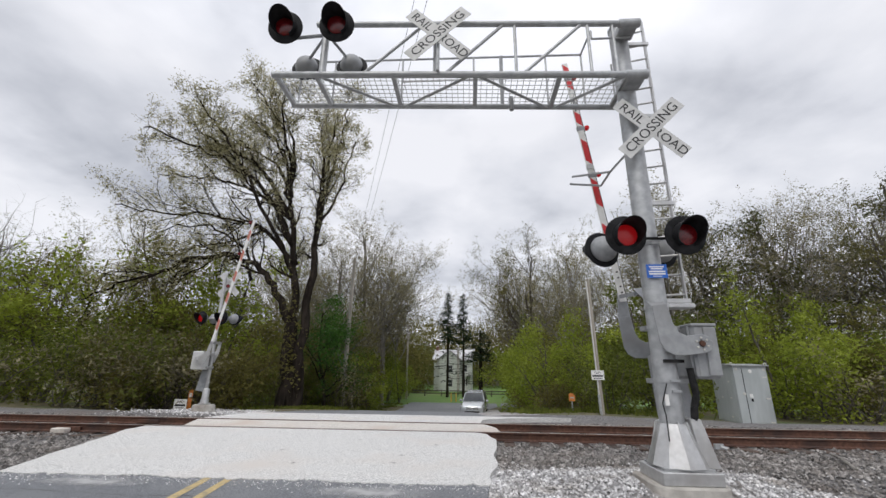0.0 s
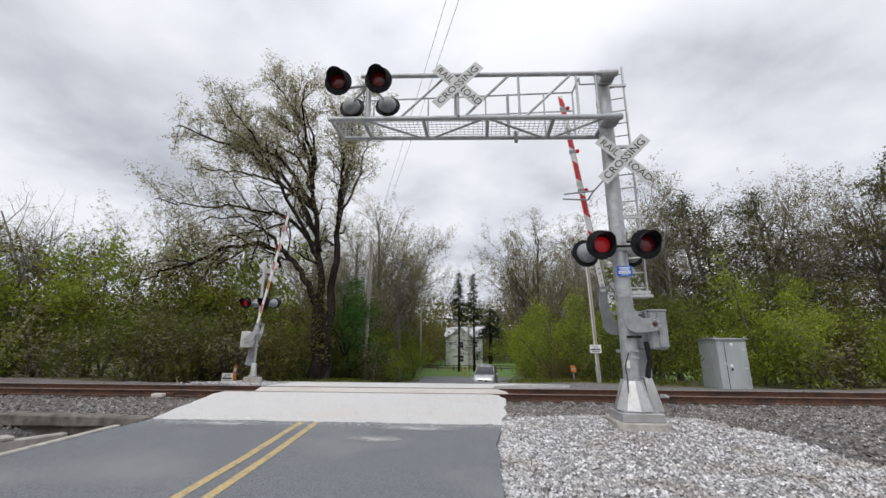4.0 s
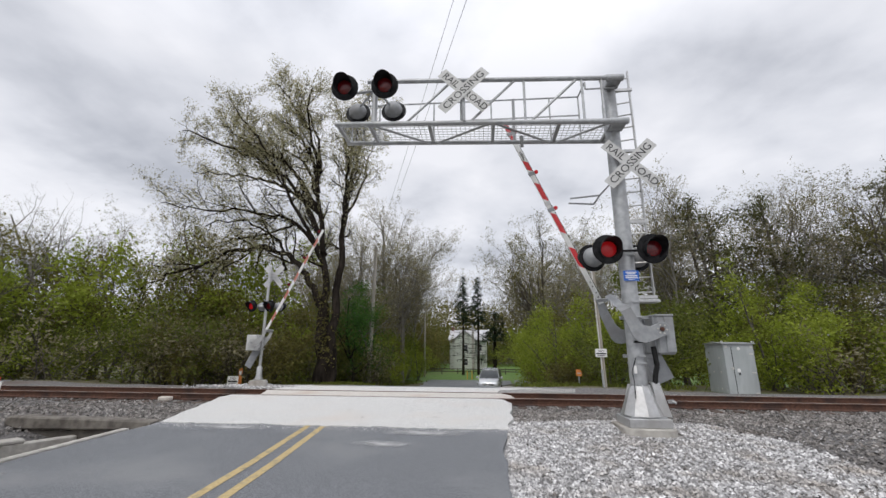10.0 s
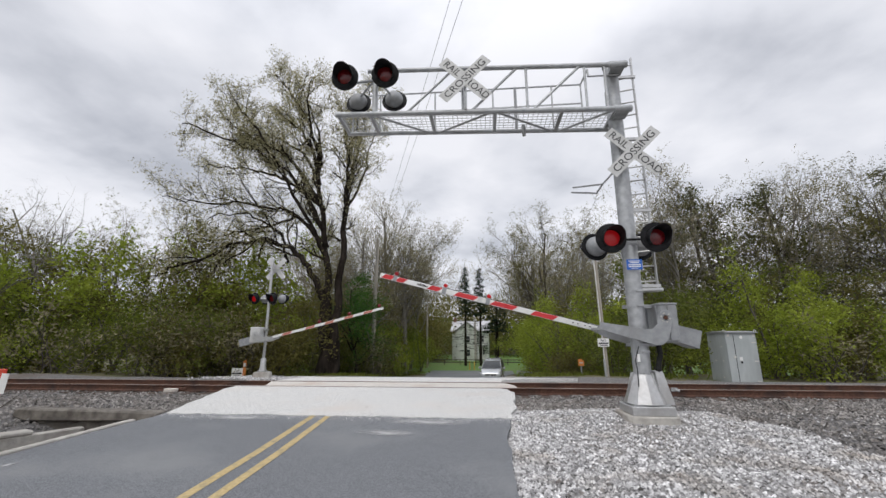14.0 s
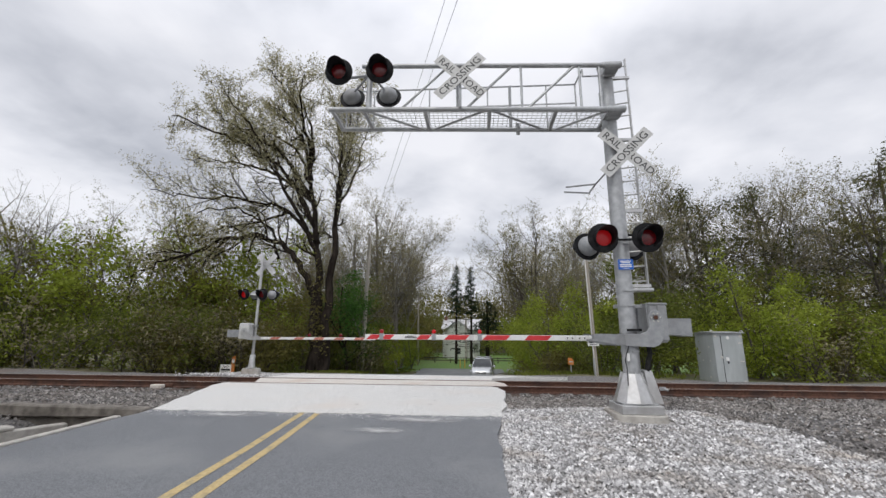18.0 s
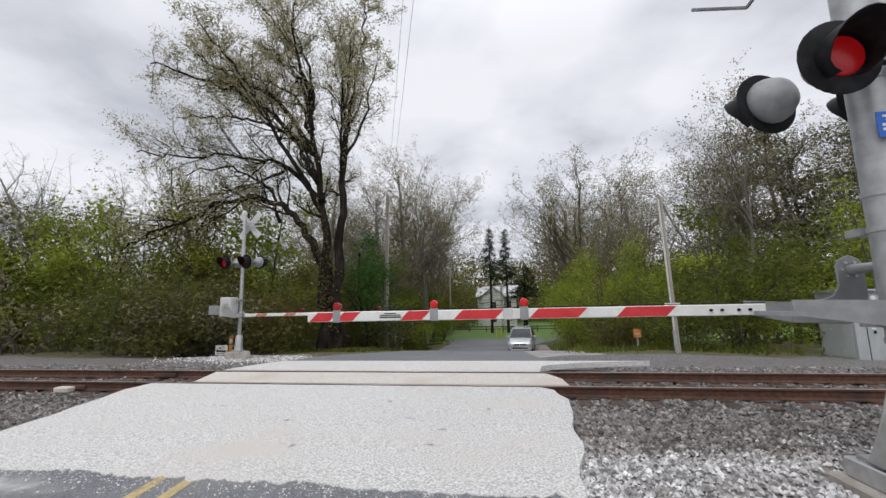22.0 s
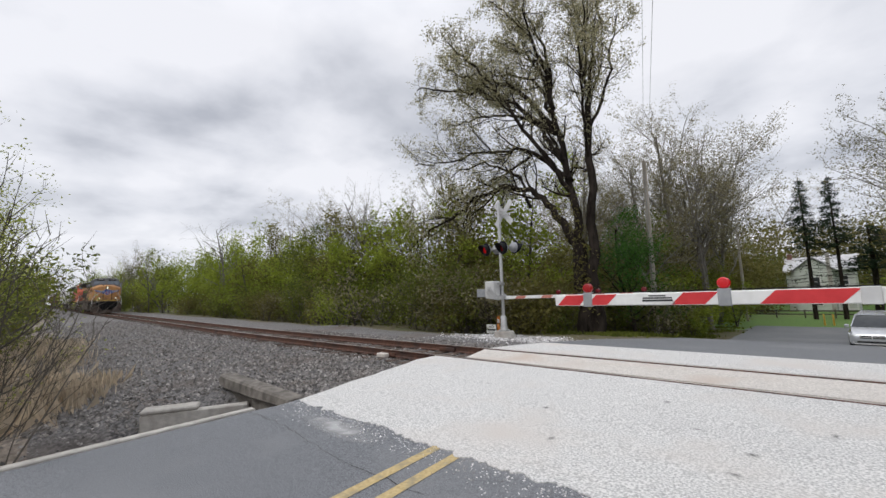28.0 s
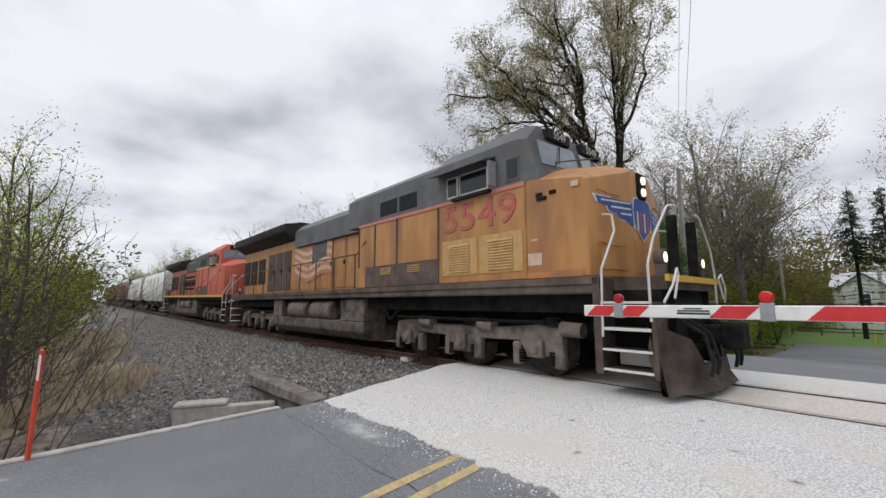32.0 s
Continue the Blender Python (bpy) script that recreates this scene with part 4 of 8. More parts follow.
def crossbuck(parent, x, y, z, turn=0.0, words=True, size=1.31):
    for k, (ang, txt) in enumerate(((-45, None), (45, "CROSSING"))):
        m = pose(x, y - 0.012 * k, z, 0, 0, turn) @ FRONT @ pose(0, 0, 0, 0, 0, ang)
        g = Geo().box(-size / 2, size / 2, -0.122, 0.122, -0.003, 0.003, m)
        blade = part("crossbuck_blade", g, M_SIGNWHITE, parent, "weathered white blade with black capitals", smooth=0)
        if words:
            if txt:
                letters("CROSSING", 0.215, M_INK, blade, m @ pose(0, 0, 0.0045))
                blade.children[0].matrix_basis = m @ Matrix.Diagonal((1.12, 1, 1, 1)) @ pose(0, -0.005, 0.0045)
            else:
                letters("RAIL", 0.215, M_INK, blade, m @ pose(-0.37, -0.005, 0.0045))
                letters("ROAD", 0.215, M_INK, blade, m @ pose(0.36, -0.005, 0.0045))
    part("crossbuck_bracket", Geo().box(x - 0.03, x + 0.03, y + 0.004, y + 0.16, z - 0.03, z + 0.03), M_GALV, parent)


# ---- near signal: mast with cantilever walkway ----
MX, MY = 2.86, 6.2
MZ = ground_z(MX, MY)


def make_near_signal():
    s = thing("cantilever_signal", "tall galvanised crossing signal mast with overhead cantilever walkway and red flashers", "railway signal", at=pose(0, 0, 0))
    pad = [(-0.43, -0.2), (-0.37, -0.36), (-0.2, -0.43), (0.3, -0.43), (0.41, -0.36), (0.46, -0.2), (0.46, 0.45), (-0.43, 0.45)]
    g = Geo().prism([(MX + a, MY + b) for a, b in pad], "z", -0.25, 0.12)
    part("concrete_pad", g, M_CONC, s, "rough pale concrete footing", bevel=0.02)
    part("base_box", Geo().box(MX - 0.35, MX + 0.36, MY - 0.36, MY + 0.36, 0.12, 0.27), M_ALU, s, bevel=0.01)
    part("base_plate", Geo().box(MX - 0.3, MX + 0.3, MY - 0.3, MY + 0.3, 0.27, 0.30), M_GALV, s)
    part("mast", Geo().lathe([(0.155, 0.28), (0.15, 2.0), (0.146, 5.5), (0.146, 7.32)], Matrix.Translation((MX, MY, 0)), 28), M_GALV, s, "round galvanised steel mast")
    part("mast_cap", Geo().lathe([(0.16, 7.3), (0.16, 7.34), (0.1, 7.38), (0.0, 7.39)], Matrix.Translation((MX, MY, 0)), 20), M_GALV, s)
    for k in range(10):
        a = 2 * math.pi * k / 10 + 0.25
        c, q = math.cos(a), math.sin(a)
        m = Matrix.Translation((MX, MY, 0)) @ Matrix.Rotation(a, 4, "Z")
        fin = Geo().add([m @ Vector(p) for p in ((0.14, -0.008, 0.30), (0.33, -0.008, 0.30), (0.33, -0.008, 0.34), (0.2, -0.008, 0.82), (0.14, -0.008, 0.82), (0.14, 0.008, 0.30), (0.33, 0.008, 0.30), (0.33, 0.008, 0.34), (0.2, 0.008, 0.82), (0.14, 0.008, 0.82))],
                        [(0, 1, 2, 3, 4), (9, 8, 7, 6, 5), (0, 5, 6, 1), (1, 6, 7, 2), (2, 7, 8, 3), (3, 8, 9, 4), (4, 9, 5, 0)])
        part("base_fin", fin, M_ALU, s, smooth=0)
    # sloping cover plates between the fins
    n = 10
    vs, fs = [], []
    for k in range(n):
        a = 2 * math.pi * k / n + 0.25
        vs += [(MX + 0.36 * math.cos(a), MY + 0.36 * math.sin(a), 0.30), (MX + 0.185 * math.cos(a), MY + 0.185 * math.sin(a), 0.8)]
    fs = [(2 * k, 2 * ((k + 1) % n), 2 * ((k + 1) % n) + 1, 2 * k + 1) for k in range(n)]
    part("base_cover", Geo().add(vs, fs), M_ALU, s, "flared sheet-metal base cover", smooth=0)
    # cable box and conduit on the east side
    part("cable_hood", Geo().add([(3.08, 6.02, 0.28), (3.3, 6.02, 0.28), (3.3, 6.4, 0.28), (3.08, 6.4, 0.28), (3.02, 6.06, 0.86), (3.16, 6.06, 0.86), (3.16, 6.36, 0.86), (3.02, 6.36, 0.86)], [(0, 3, 2, 1), (4, 5, 6, 7), (0, 1, 5, 4), (1, 2, 6, 5), (2, 3, 7, 6), (3, 0, 4, 7)]), M_ALU, s, bevel=0.01)
    part("conduit", Geo().path([(3.1, 6.1, 0.84), (3.12, 6.1, 1.0), (3.17, 6.1, 1.15), (3.14, 6.1, 1.5)], 0.045, 10), M_RUBBER, s, "ribbed black cable conduit")
    part("latch", Geo().box(3.24, 3.34, 5.98, 6.02, 0.52, 0.58).tube((3.3, 5.98, 0.55), (3.36, 5.95, 0.53), 0.02), M_GALV, s)
    part("earth_cable", Geo().path([(2.79, 6.04, 1.3), (2.7, 6.03, 1.05), (2.71, 6.0, 0.9), (2.69, 5.96, 0.6)], 0.008, 5), M_RUBBER, s)
    part("label_plate", Geo().box(2.74, 2.79, 6.035, 6.05, 1.02, 1.16), M_WHITE, s)
    for z in (1.2, 1.33, 2.05, 2.33, 3.26):
        part("clamp_band", Geo().lathe([(0.149, z - 0.02), (0.162, z - 0.02), (0.162, z + 0.02), (0.149, z + 0.02)], Matrix.Translation((MX, MY, 0)), 24).box(MX - 0.02, MX + 0.1, MY - 0.19, MY - 0.15, z - 0.015, z + 0.015), M_GALV, s)
    # cantilever: front truss at FY, walkway to BY
    FY, BY = 5.78, 6.62
    zl = lambda x: 6.02 + 0.038 * (2.9 - x)
    zt = lambda x: 7.05 + 0.045 * (2.9 - x)
    part("lower_chord", Geo().tube((-3.05, FY, zl(-3.05)), (3.0, FY, zl(3.0)), 0.055, n=14), M_GALV, s)
    part("upper_chord", Geo().tube((-2.38, FY, zt(-2.38)), (3.0, FY, zt(3.0)), 0.05, n=14), M_GALV, s)
    part("rear_chord", Geo().tube((-3.05, BY, zl(-3.05)), (2.86, BY, zl(2.86)), 0.05, n=14), M_GALV, s)
    part("end_post", Geo().tube((-2.2, FY, zl(-2.2)), (-2.2, FY, zt(-2.2) + 0.02), 0.06, n=14), M_GALV, s)
    for x in (-0.32, 1.01, 2.2, 2.6):
        part("truss_post", Geo().tube((x, FY, zl(x)), (x, FY, zt(x)), 0.026), M_GALV, s)
    for a, b in ((-1.52, -0.5), (-0.16, 0.84), (1.1, 2.12)):
        part("truss_diagonal", Geo().tube((a, FY, zl(a)), (b, FY, zt(b)), 0.028), M_GALV, s)
    for x in (-3.0, -2.3, -1.0, 0.35, 1.7, 2.75):
        part("cross_beam", Geo().box(x - 0.035, x + 0.035, FY, BY, zl(x) - 0.03, zl(x) + 0.03), M_GALV, s, smooth=0)
    for a, b in ((-2.25, -1.05), (0.25, -0.95), (0.4, 1.65), (2.7, 1.75)):
        part("floor_brace", Geo().tube((a, FY, zl(a) - 0.03), (b, BY, zl(b) - 0.03), 0.025), M_GALV, s)
    g = Geo()
    for k in range(7):
        y = FY + 0.09 + k * 0.11
        g.tube((-2.98, y, zl(-2.98) + 0.04), (2.8, y, zl(2.8) + 0.04), 0.006, n=4)
    for k in range(58):
        x = -2.95 + k * 0.1
        g.tube((x, FY + 0.05, zl(x) + 0.045), (x, BY - 0.03, zl(x) + 0.045), 0.006, n=4)
    part("walkway_grating", g, M_GALV, s, "open steel walkway grating")
    part("toe_board", Geo().box(-1.0, 2.3, BY - 0.01, BY + 0.01, 6.7, 6.73), M_GALV, s)
    for x in (-2.95, -2.3, -1.0, 0.34, 1.67, 2.32, 2.85):
        part("rail_post", Geo().tube((x, BY, zl(x)), (x, BY, 7.2 if x < 2.5 else 6.95), 0.018, n=8), M_GALV, s)
    part("rail_post", Geo().box(0.82, 0.88, BY - 0.03, BY + 0.03, 6.1, 7.22), M_GREYPAINT, s)
    part("handrail", Geo().path([(-2.95, BY, 7.24), (2.32, BY, 7.2)], 0.02, 8), M_GALV, s)
    part("handrail", Geo().path([(2.32, BY, 7.19), (2.32, FY + 0.2, 7.12), (2.32, FY + 0.2, 6.95), (2.95, FY + 0.2, 6.95)], 0.018, 8), M_GALV, s)
    part("junction_stub", Geo().tube((0.98, BY - 0.25, 5.84), (0.98, BY - 0.25, 6.1), 0.04, n=10), M_GREYPAINT, s)
    for z in (zl(2.9), zt(2.9)):
        part("chord_clamp", Geo().box(2.74, 3.02, 5.78, 6.1, z - 0.07, z + 0.07).tube((2.7, 5.78, z), (3.06, 5.78, z), 0.075, n=12), M_GALV, s, "bolted mast clamp", bevel=0.02)
    # ladder on the east side
    for x, y in ((3.07, 6.42), (3.36, 6.34)):
        part("ladder_stile", Geo().box(x - 0.012, x + 0.012, y - 0.035, y + 0.035, 2.4, 7.6), M_ALU, s, smooth=0)
    for k in range(17):
        z = 2.55 + 0.305 * k
        part("ladder_rung", Geo().tube((3.07, 6.42, z), (3.36, 6.34, z), 0.016, n=8), M_ALU, s)
    for z in (2.45, 4.0, 5.6, 7.1):
        part("ladder_bracket", Geo().box(2.9, 3.4, 6.28, 6.33, z - 0.03, z + 0.03), M_ALU, s, smooth=0)
    part("ladder_step", Geo().box(2.98, 3.42, 6.22, 6.48, 2.34, 2.4), M_ALU, s, bevel=0.01)
    # gate arm rest
    part("arm_rest", Geo().path([(2.74, 6.3, 4.85), (2.6, 6.6, 4.72), (2.02, 6.8, 4.74)], 0.02).path([(2.6, 6.6, 4.72), (2.6, 7.1, 4.7), (2.04, 7.05, 4.72)], 0.02), M_GALV, s, "forked steel arm rest")
    # lights on the mast
    part("light_arm", Geo().tube((2.35, 6.0, 3.32), (3.25, 6.0, 3.32), 0.022, n=10), M_BLACK, s)
    signal_head(s, 2.43, 5.86, 3.32, 4, M_LENS_LIT)
    signal_head(s, 3.24, 5.86, 3.32, 4, M_LENS)
    signal_head(s, 2.3, 6.5, 3.3, 197, M_LENS)
    signal_head(s, 3.2, 6.6, 3.3, 183, M_LENS)
    # lights over the road
    part("head_bracket", Geo().path([(-2.75, 5.75, 6.98), (-2.2, 5.78, 7.05), (-1.93, 5.75, 6.98)], 0.03, 8).path([(-2.75, 6.35, 7.0), (-2.2, 5.8, 7.1), (-1.95, 6.35, 7.0)], 0.025, 8), M_GREYPAINT, s)
    signal_head(s, -2.8, 5.52, 6.98, 3, M_LENS, 12)
    signal_head(s, -1.93, 5.52, 6.98, 3, M_LENS, 12)
    signal_head(s, -2.78, 6.45, 6.95, 183, M_LENS, 8)
    signal_head(s, -1.93, 6.45, 6.95, 183, M_LENS, 8)
    crossbuck(s, -0.26, 5.62, 6.83)
    part("crossbuck_post", Geo().tube((-0.26, 5.68, zl(-0.26)), (-0.26, 5.68, 6.95), 0.03), M_GALV, s)
    crossbuck(s, 3.06, 5.95, 5.15)
    # blue notice
    m = pose(2.86, 6.02, 2.83) @ FRONT
    sign = part("notice", Geo().box(-0.14, 0.14, -0.1, 0.1, 0, 0.006, m), M_BLUE, s, "small blue notice with white writing", smooth=0)
    bars([(0, 0.065, 0.2, 0.018), (0, 0.035, 0.16, 0.018), (0, -0.005, 0.22, 0.022), (0, -0.04, 0.22, 0.022), (0, -0.075, 0.12, 0.01)], M_WHITE, sign, m @ pose(0, 0, 0.0065))
    # the whole signal at its true size and stand
    fit = Matrix.Translation((0, -0.07, 0.05)) @ Matrix.Diagonal((0.985, 0.965, 0.965, 1))
    for ob in s.children_recursive:
        ob.data.transform(fit @ ob.matrix_basis)
        ob.matrix_basis = Matrix.Identity(4)


make_near_signal()


# ---- gate mechanisms ----
ARM_STRIPES = ((-2.3, -2.06), (-1.98, -1.78), (-1.22, -0.97), (-0.61, -0.16), (0.2, 0.7), (1.08, 1.56))
ARM_LAMPS = (-2.02, -0.88, 0.1)
GATE_PIVOT = (3.22, 6.9, 1.8)
M_PALEBOLT = mat("zinc_bolt", (0.55, 0.54, 0.5), (0.66, 0.65, 0.6), 20, 0.4, 0.6)


def make_near_gate():
    gt = thing("crossing_gate", "railway crossing gate with a red and white striped arm", "crossing gate", at=pose(*GATE_PIVOT))
    px, py, pz = GATE_PIVOT
    L = lambda g: Geo().add([(a - px, b - py, c - pz) for a, b, c in g.v], g.f)
    part("mechanism_box", L(Geo().box(3.16, 3.47, 5.76, 6.42, 1.36, 2.06)), M_GREYPAINT, gt, "grey cast gate mechanism case", bevel=0.035)
    part("case_lid", L(Geo().box(3.15, 3.48, 5.74, 6.44, 2.03, 2.07)), M_GREYPAINT, gt, bevel=0.01)
    part("case_door", L(Geo().box(3.3, 3.46, 5.735, 5.765, 1.4, 2.02)), M_GREYPAINT, gt, bevel=0.01)
    part("case_rib", L(Geo().box(3.13, 3.16, 5.82, 5.86, 1.4, 2.04).box(3.13, 3.16, 6.3, 6.34, 1.4, 2.04)), M_GREYPAINT, gt)
    for z in (1.3, 2.0):
        part("mast_bracket", L(Geo().box(2.66, 3.17, 6.02, 6.16, z, z + 0.06)), M_GALV, gt)
    part("band_bolt", L(Geo().box(2.74, 2.98, 5.7, 5.76, 1.56, 1.6).box(2.94, 2.98, 5.7, 5.9, 1.56, 1.6)), M_RUBBER, gt, "black clamp on the mast")
    part("pivot_shaft", L(Geo().tube((3.22, 5.66, pz), (3.22, 6.95, pz), 0.045, n=14)), M_GALV, gt)
    arm = new("gate_arm")
    arm.parent = gt
    tagged(arm, "striped fibreglass arm with red lamps")
    zb_bolt = -0.365
    # hooked side plates either side of the mast
    crank = [(0.12, 0.03), (0.085, 0.1), (0.0, 0.14), (-0.085, 0.1), (-0.12, 0.03), (-0.12, -0.16), (-0.18, -0.25), (-0.3, -0.29), (-0.56, -0.3), (-0.56, -0.5), (-0.08, -0.52), (0.03, -0.48), (0.1, -0.38), (0.12, -0.25)]
    for y0 in (-1.24, 0.03):
        side = part("side_plate", Geo().prism(crank[::-1], "y", y0, y0 + 0.02), M_GREYPAINT, arm, "hooked grey steel arm plate", bevel=0.006)
        for k in range(6):
            a = k * math.pi / 3
            part("bolt", Geo().tube((0.075 * math.cos(a), y0 - 0.014, 0.075 * math.sin(a)), (0.075 * math.cos(a), y0, 0.075 * math.sin(a)), 0.014, n=6), M_PALEBOLT, side)
        part("hub", Geo().tube((0, y0 - 0.02, 0), (0, y0, 0), 0.035, n=12), M_RUST, side)
    for (xa, ya), (xb, yb) in (((-0.54, -1.24), (-0.9, -0.6)), ((-0.54, 0.035), (-0.95, 0.035))):
        part("yoke", Geo().add([(xa, ya, -0.5), (xa, ya, -0.3), (xb, yb, -0.28), (xb, yb, -0.41), (xa - 0.01, ya + 0.02, -0.5), (xa - 0.01, ya + 0.02, -0.3), (xb - 0.01, yb + 0.02, -0.28), (xb - 0.01, yb + 0.02, -0.41)], [(0, 1, 2, 3), (7, 6, 5, 4), (1, 5, 6, 2), (0, 3, 7, 4), (0, 4, 5, 1), (3, 2, 6, 7)]), M_GREYPAINT, arm, "tapering arm yoke", smooth=0)
    part("yoke_web", Geo().add([(-0.86, -0.62, -0.42), (-0.8, -0.62, -0.42), (-0.86, 0.03, -0.42), (-0.92, 0.03, -0.42), (-0.86, -0.62, -0.38), (-0.8, -0.62, -0.38), (-0.86, 0.03, -0.38), (-0.92, 0.03, -0.38)], [(0, 1, 2, 3), (7, 6, 5, 4), (0, 4, 5, 1), (1, 5, 6, 2), (2, 6, 7, 3), (3, 7, 4, 0)]), M_GREYPAINT, arm)
    for x in (-1.3, -1.2, -1.05, -0.95):
        part("bolt", Geo().tube((x, -0.045, zb_bolt), (x, -0.02, zb_bolt), 0.014, n=6), M_BLACK, arm)
    # counterweight behind
    part("counterweight_bar", Geo().add([(0.08, -0.55, 0.02), (0.08, -0.1, 0.02), (0.95, -0.1, 0.02), (0.95, -0.55, 0.02), (0.08, -0.55, -0.25), (0.08, -0.1, -0.25), (0.95, -0.1, -0.32), (0.95, -0.55, -0.32)], [(0, 1, 2, 3), (7, 6, 5, 4), (0, 4, 5, 1), (1, 5, 6, 2), (2, 6, 7, 3), (3, 7, 4, 0)]), M_GREYPAINT, arm, "grey counterweight")
    # the arm board
    x0, x1 = -2.38 - px, 2.42 - px
    zb = -0.365
    board = part("arm_board", Geo().box(x0, x1, -0.02, 0.02, zb - 0.055, zb + 0.055), M_WHITE, arm, "white fibreglass arm board", bevel=0.008)
    for a, b in ARM_STRIPES:
        for yy in (-0.0225, 0.0195):
            a2, b2 = a - px, b - px
            g = Geo().add([(a2 - 0.05, yy, zb - 0.05), (b2 - 0.05, yy, zb - 0.05), (b2 + 0.05, yy, zb + 0.05), (a2 + 0.05, yy, zb + 0.05), (a2 - 0.05, yy + 0.003, zb - 0.05), (b2 - 0.05, yy + 0.003, zb - 0.05), (b2 + 0.05, yy + 0.003, zb + 0.05), (a2 + 0.05, yy + 0.003, zb + 0.05)],
                          [(0, 1, 2, 3), (7, 6, 5, 4), (0, 4, 5, 1), (2, 6, 7, 3), (1, 5, 6, 2), (3, 7, 4, 0)])
            part("red_stripe", g, M_RED, board, "red reflective stripe", smooth=0)
    part("splice_sleeve", Geo().box(-0.12 - px, -0.02 - px, -0.03, 0.03, zb - 0.06, zb + 0.06), M_SIGNWHITE, board, bevel=0.005)
    for x in ARM_LAMPS:
        part("lamp_clamp", Geo().box(x - px - 0.045, x - px + 0.045, -0.03, 0.03, zb - 0.065, zb + 0.075), M_GREYPAINT, board, bevel=0.006)
        m = pose(x - px, -0.0, zb + 0.118, 90, 0, 0)
        part("arm_lamp", Geo().lathe([(0.0, -0.04), (0.036, -0.036), (0.046, -0.018), (0.046, 0.018), (0.036, 0.036), (0.0, 0.04)], m, 20), M_LENS_BRIGHT if x > -1 else M_LENS_LIT, board, "lit red arm lamp")
    m = pose(-1.38 - px, -0.0205, zb) @ FRONT
    lab = part("label_plate", Geo().box(-0.14, 0.14, -0.045, 0.045, 0, 0.002, m), M_WHITE, board, smooth=0)
    bars([(0, 0.027, 0.14, 0.01), (0, 0.008, 0.24, 0.012), (0, -0.014, 0.25, 0.016)], M_INK, lab, m @ pose(0, 0, 0.0025))
    part("arm_wire", Geo().path([(x0 + 0.2, -0.0, zb + 0.065), (x1, 0.0, zb + 0.065)], 0.006, 4), M_RUBBER, board)
    return arm


NEAR_ARM = make_near_gate()

M_STRIPERED = mat("faded_stripe_red", (0.48, 0.16, 0.12), (0.55, 0.22, 0.16), 8, 0.6)
FX, FY2 = -10.05, 16.3
FZ = 0.0


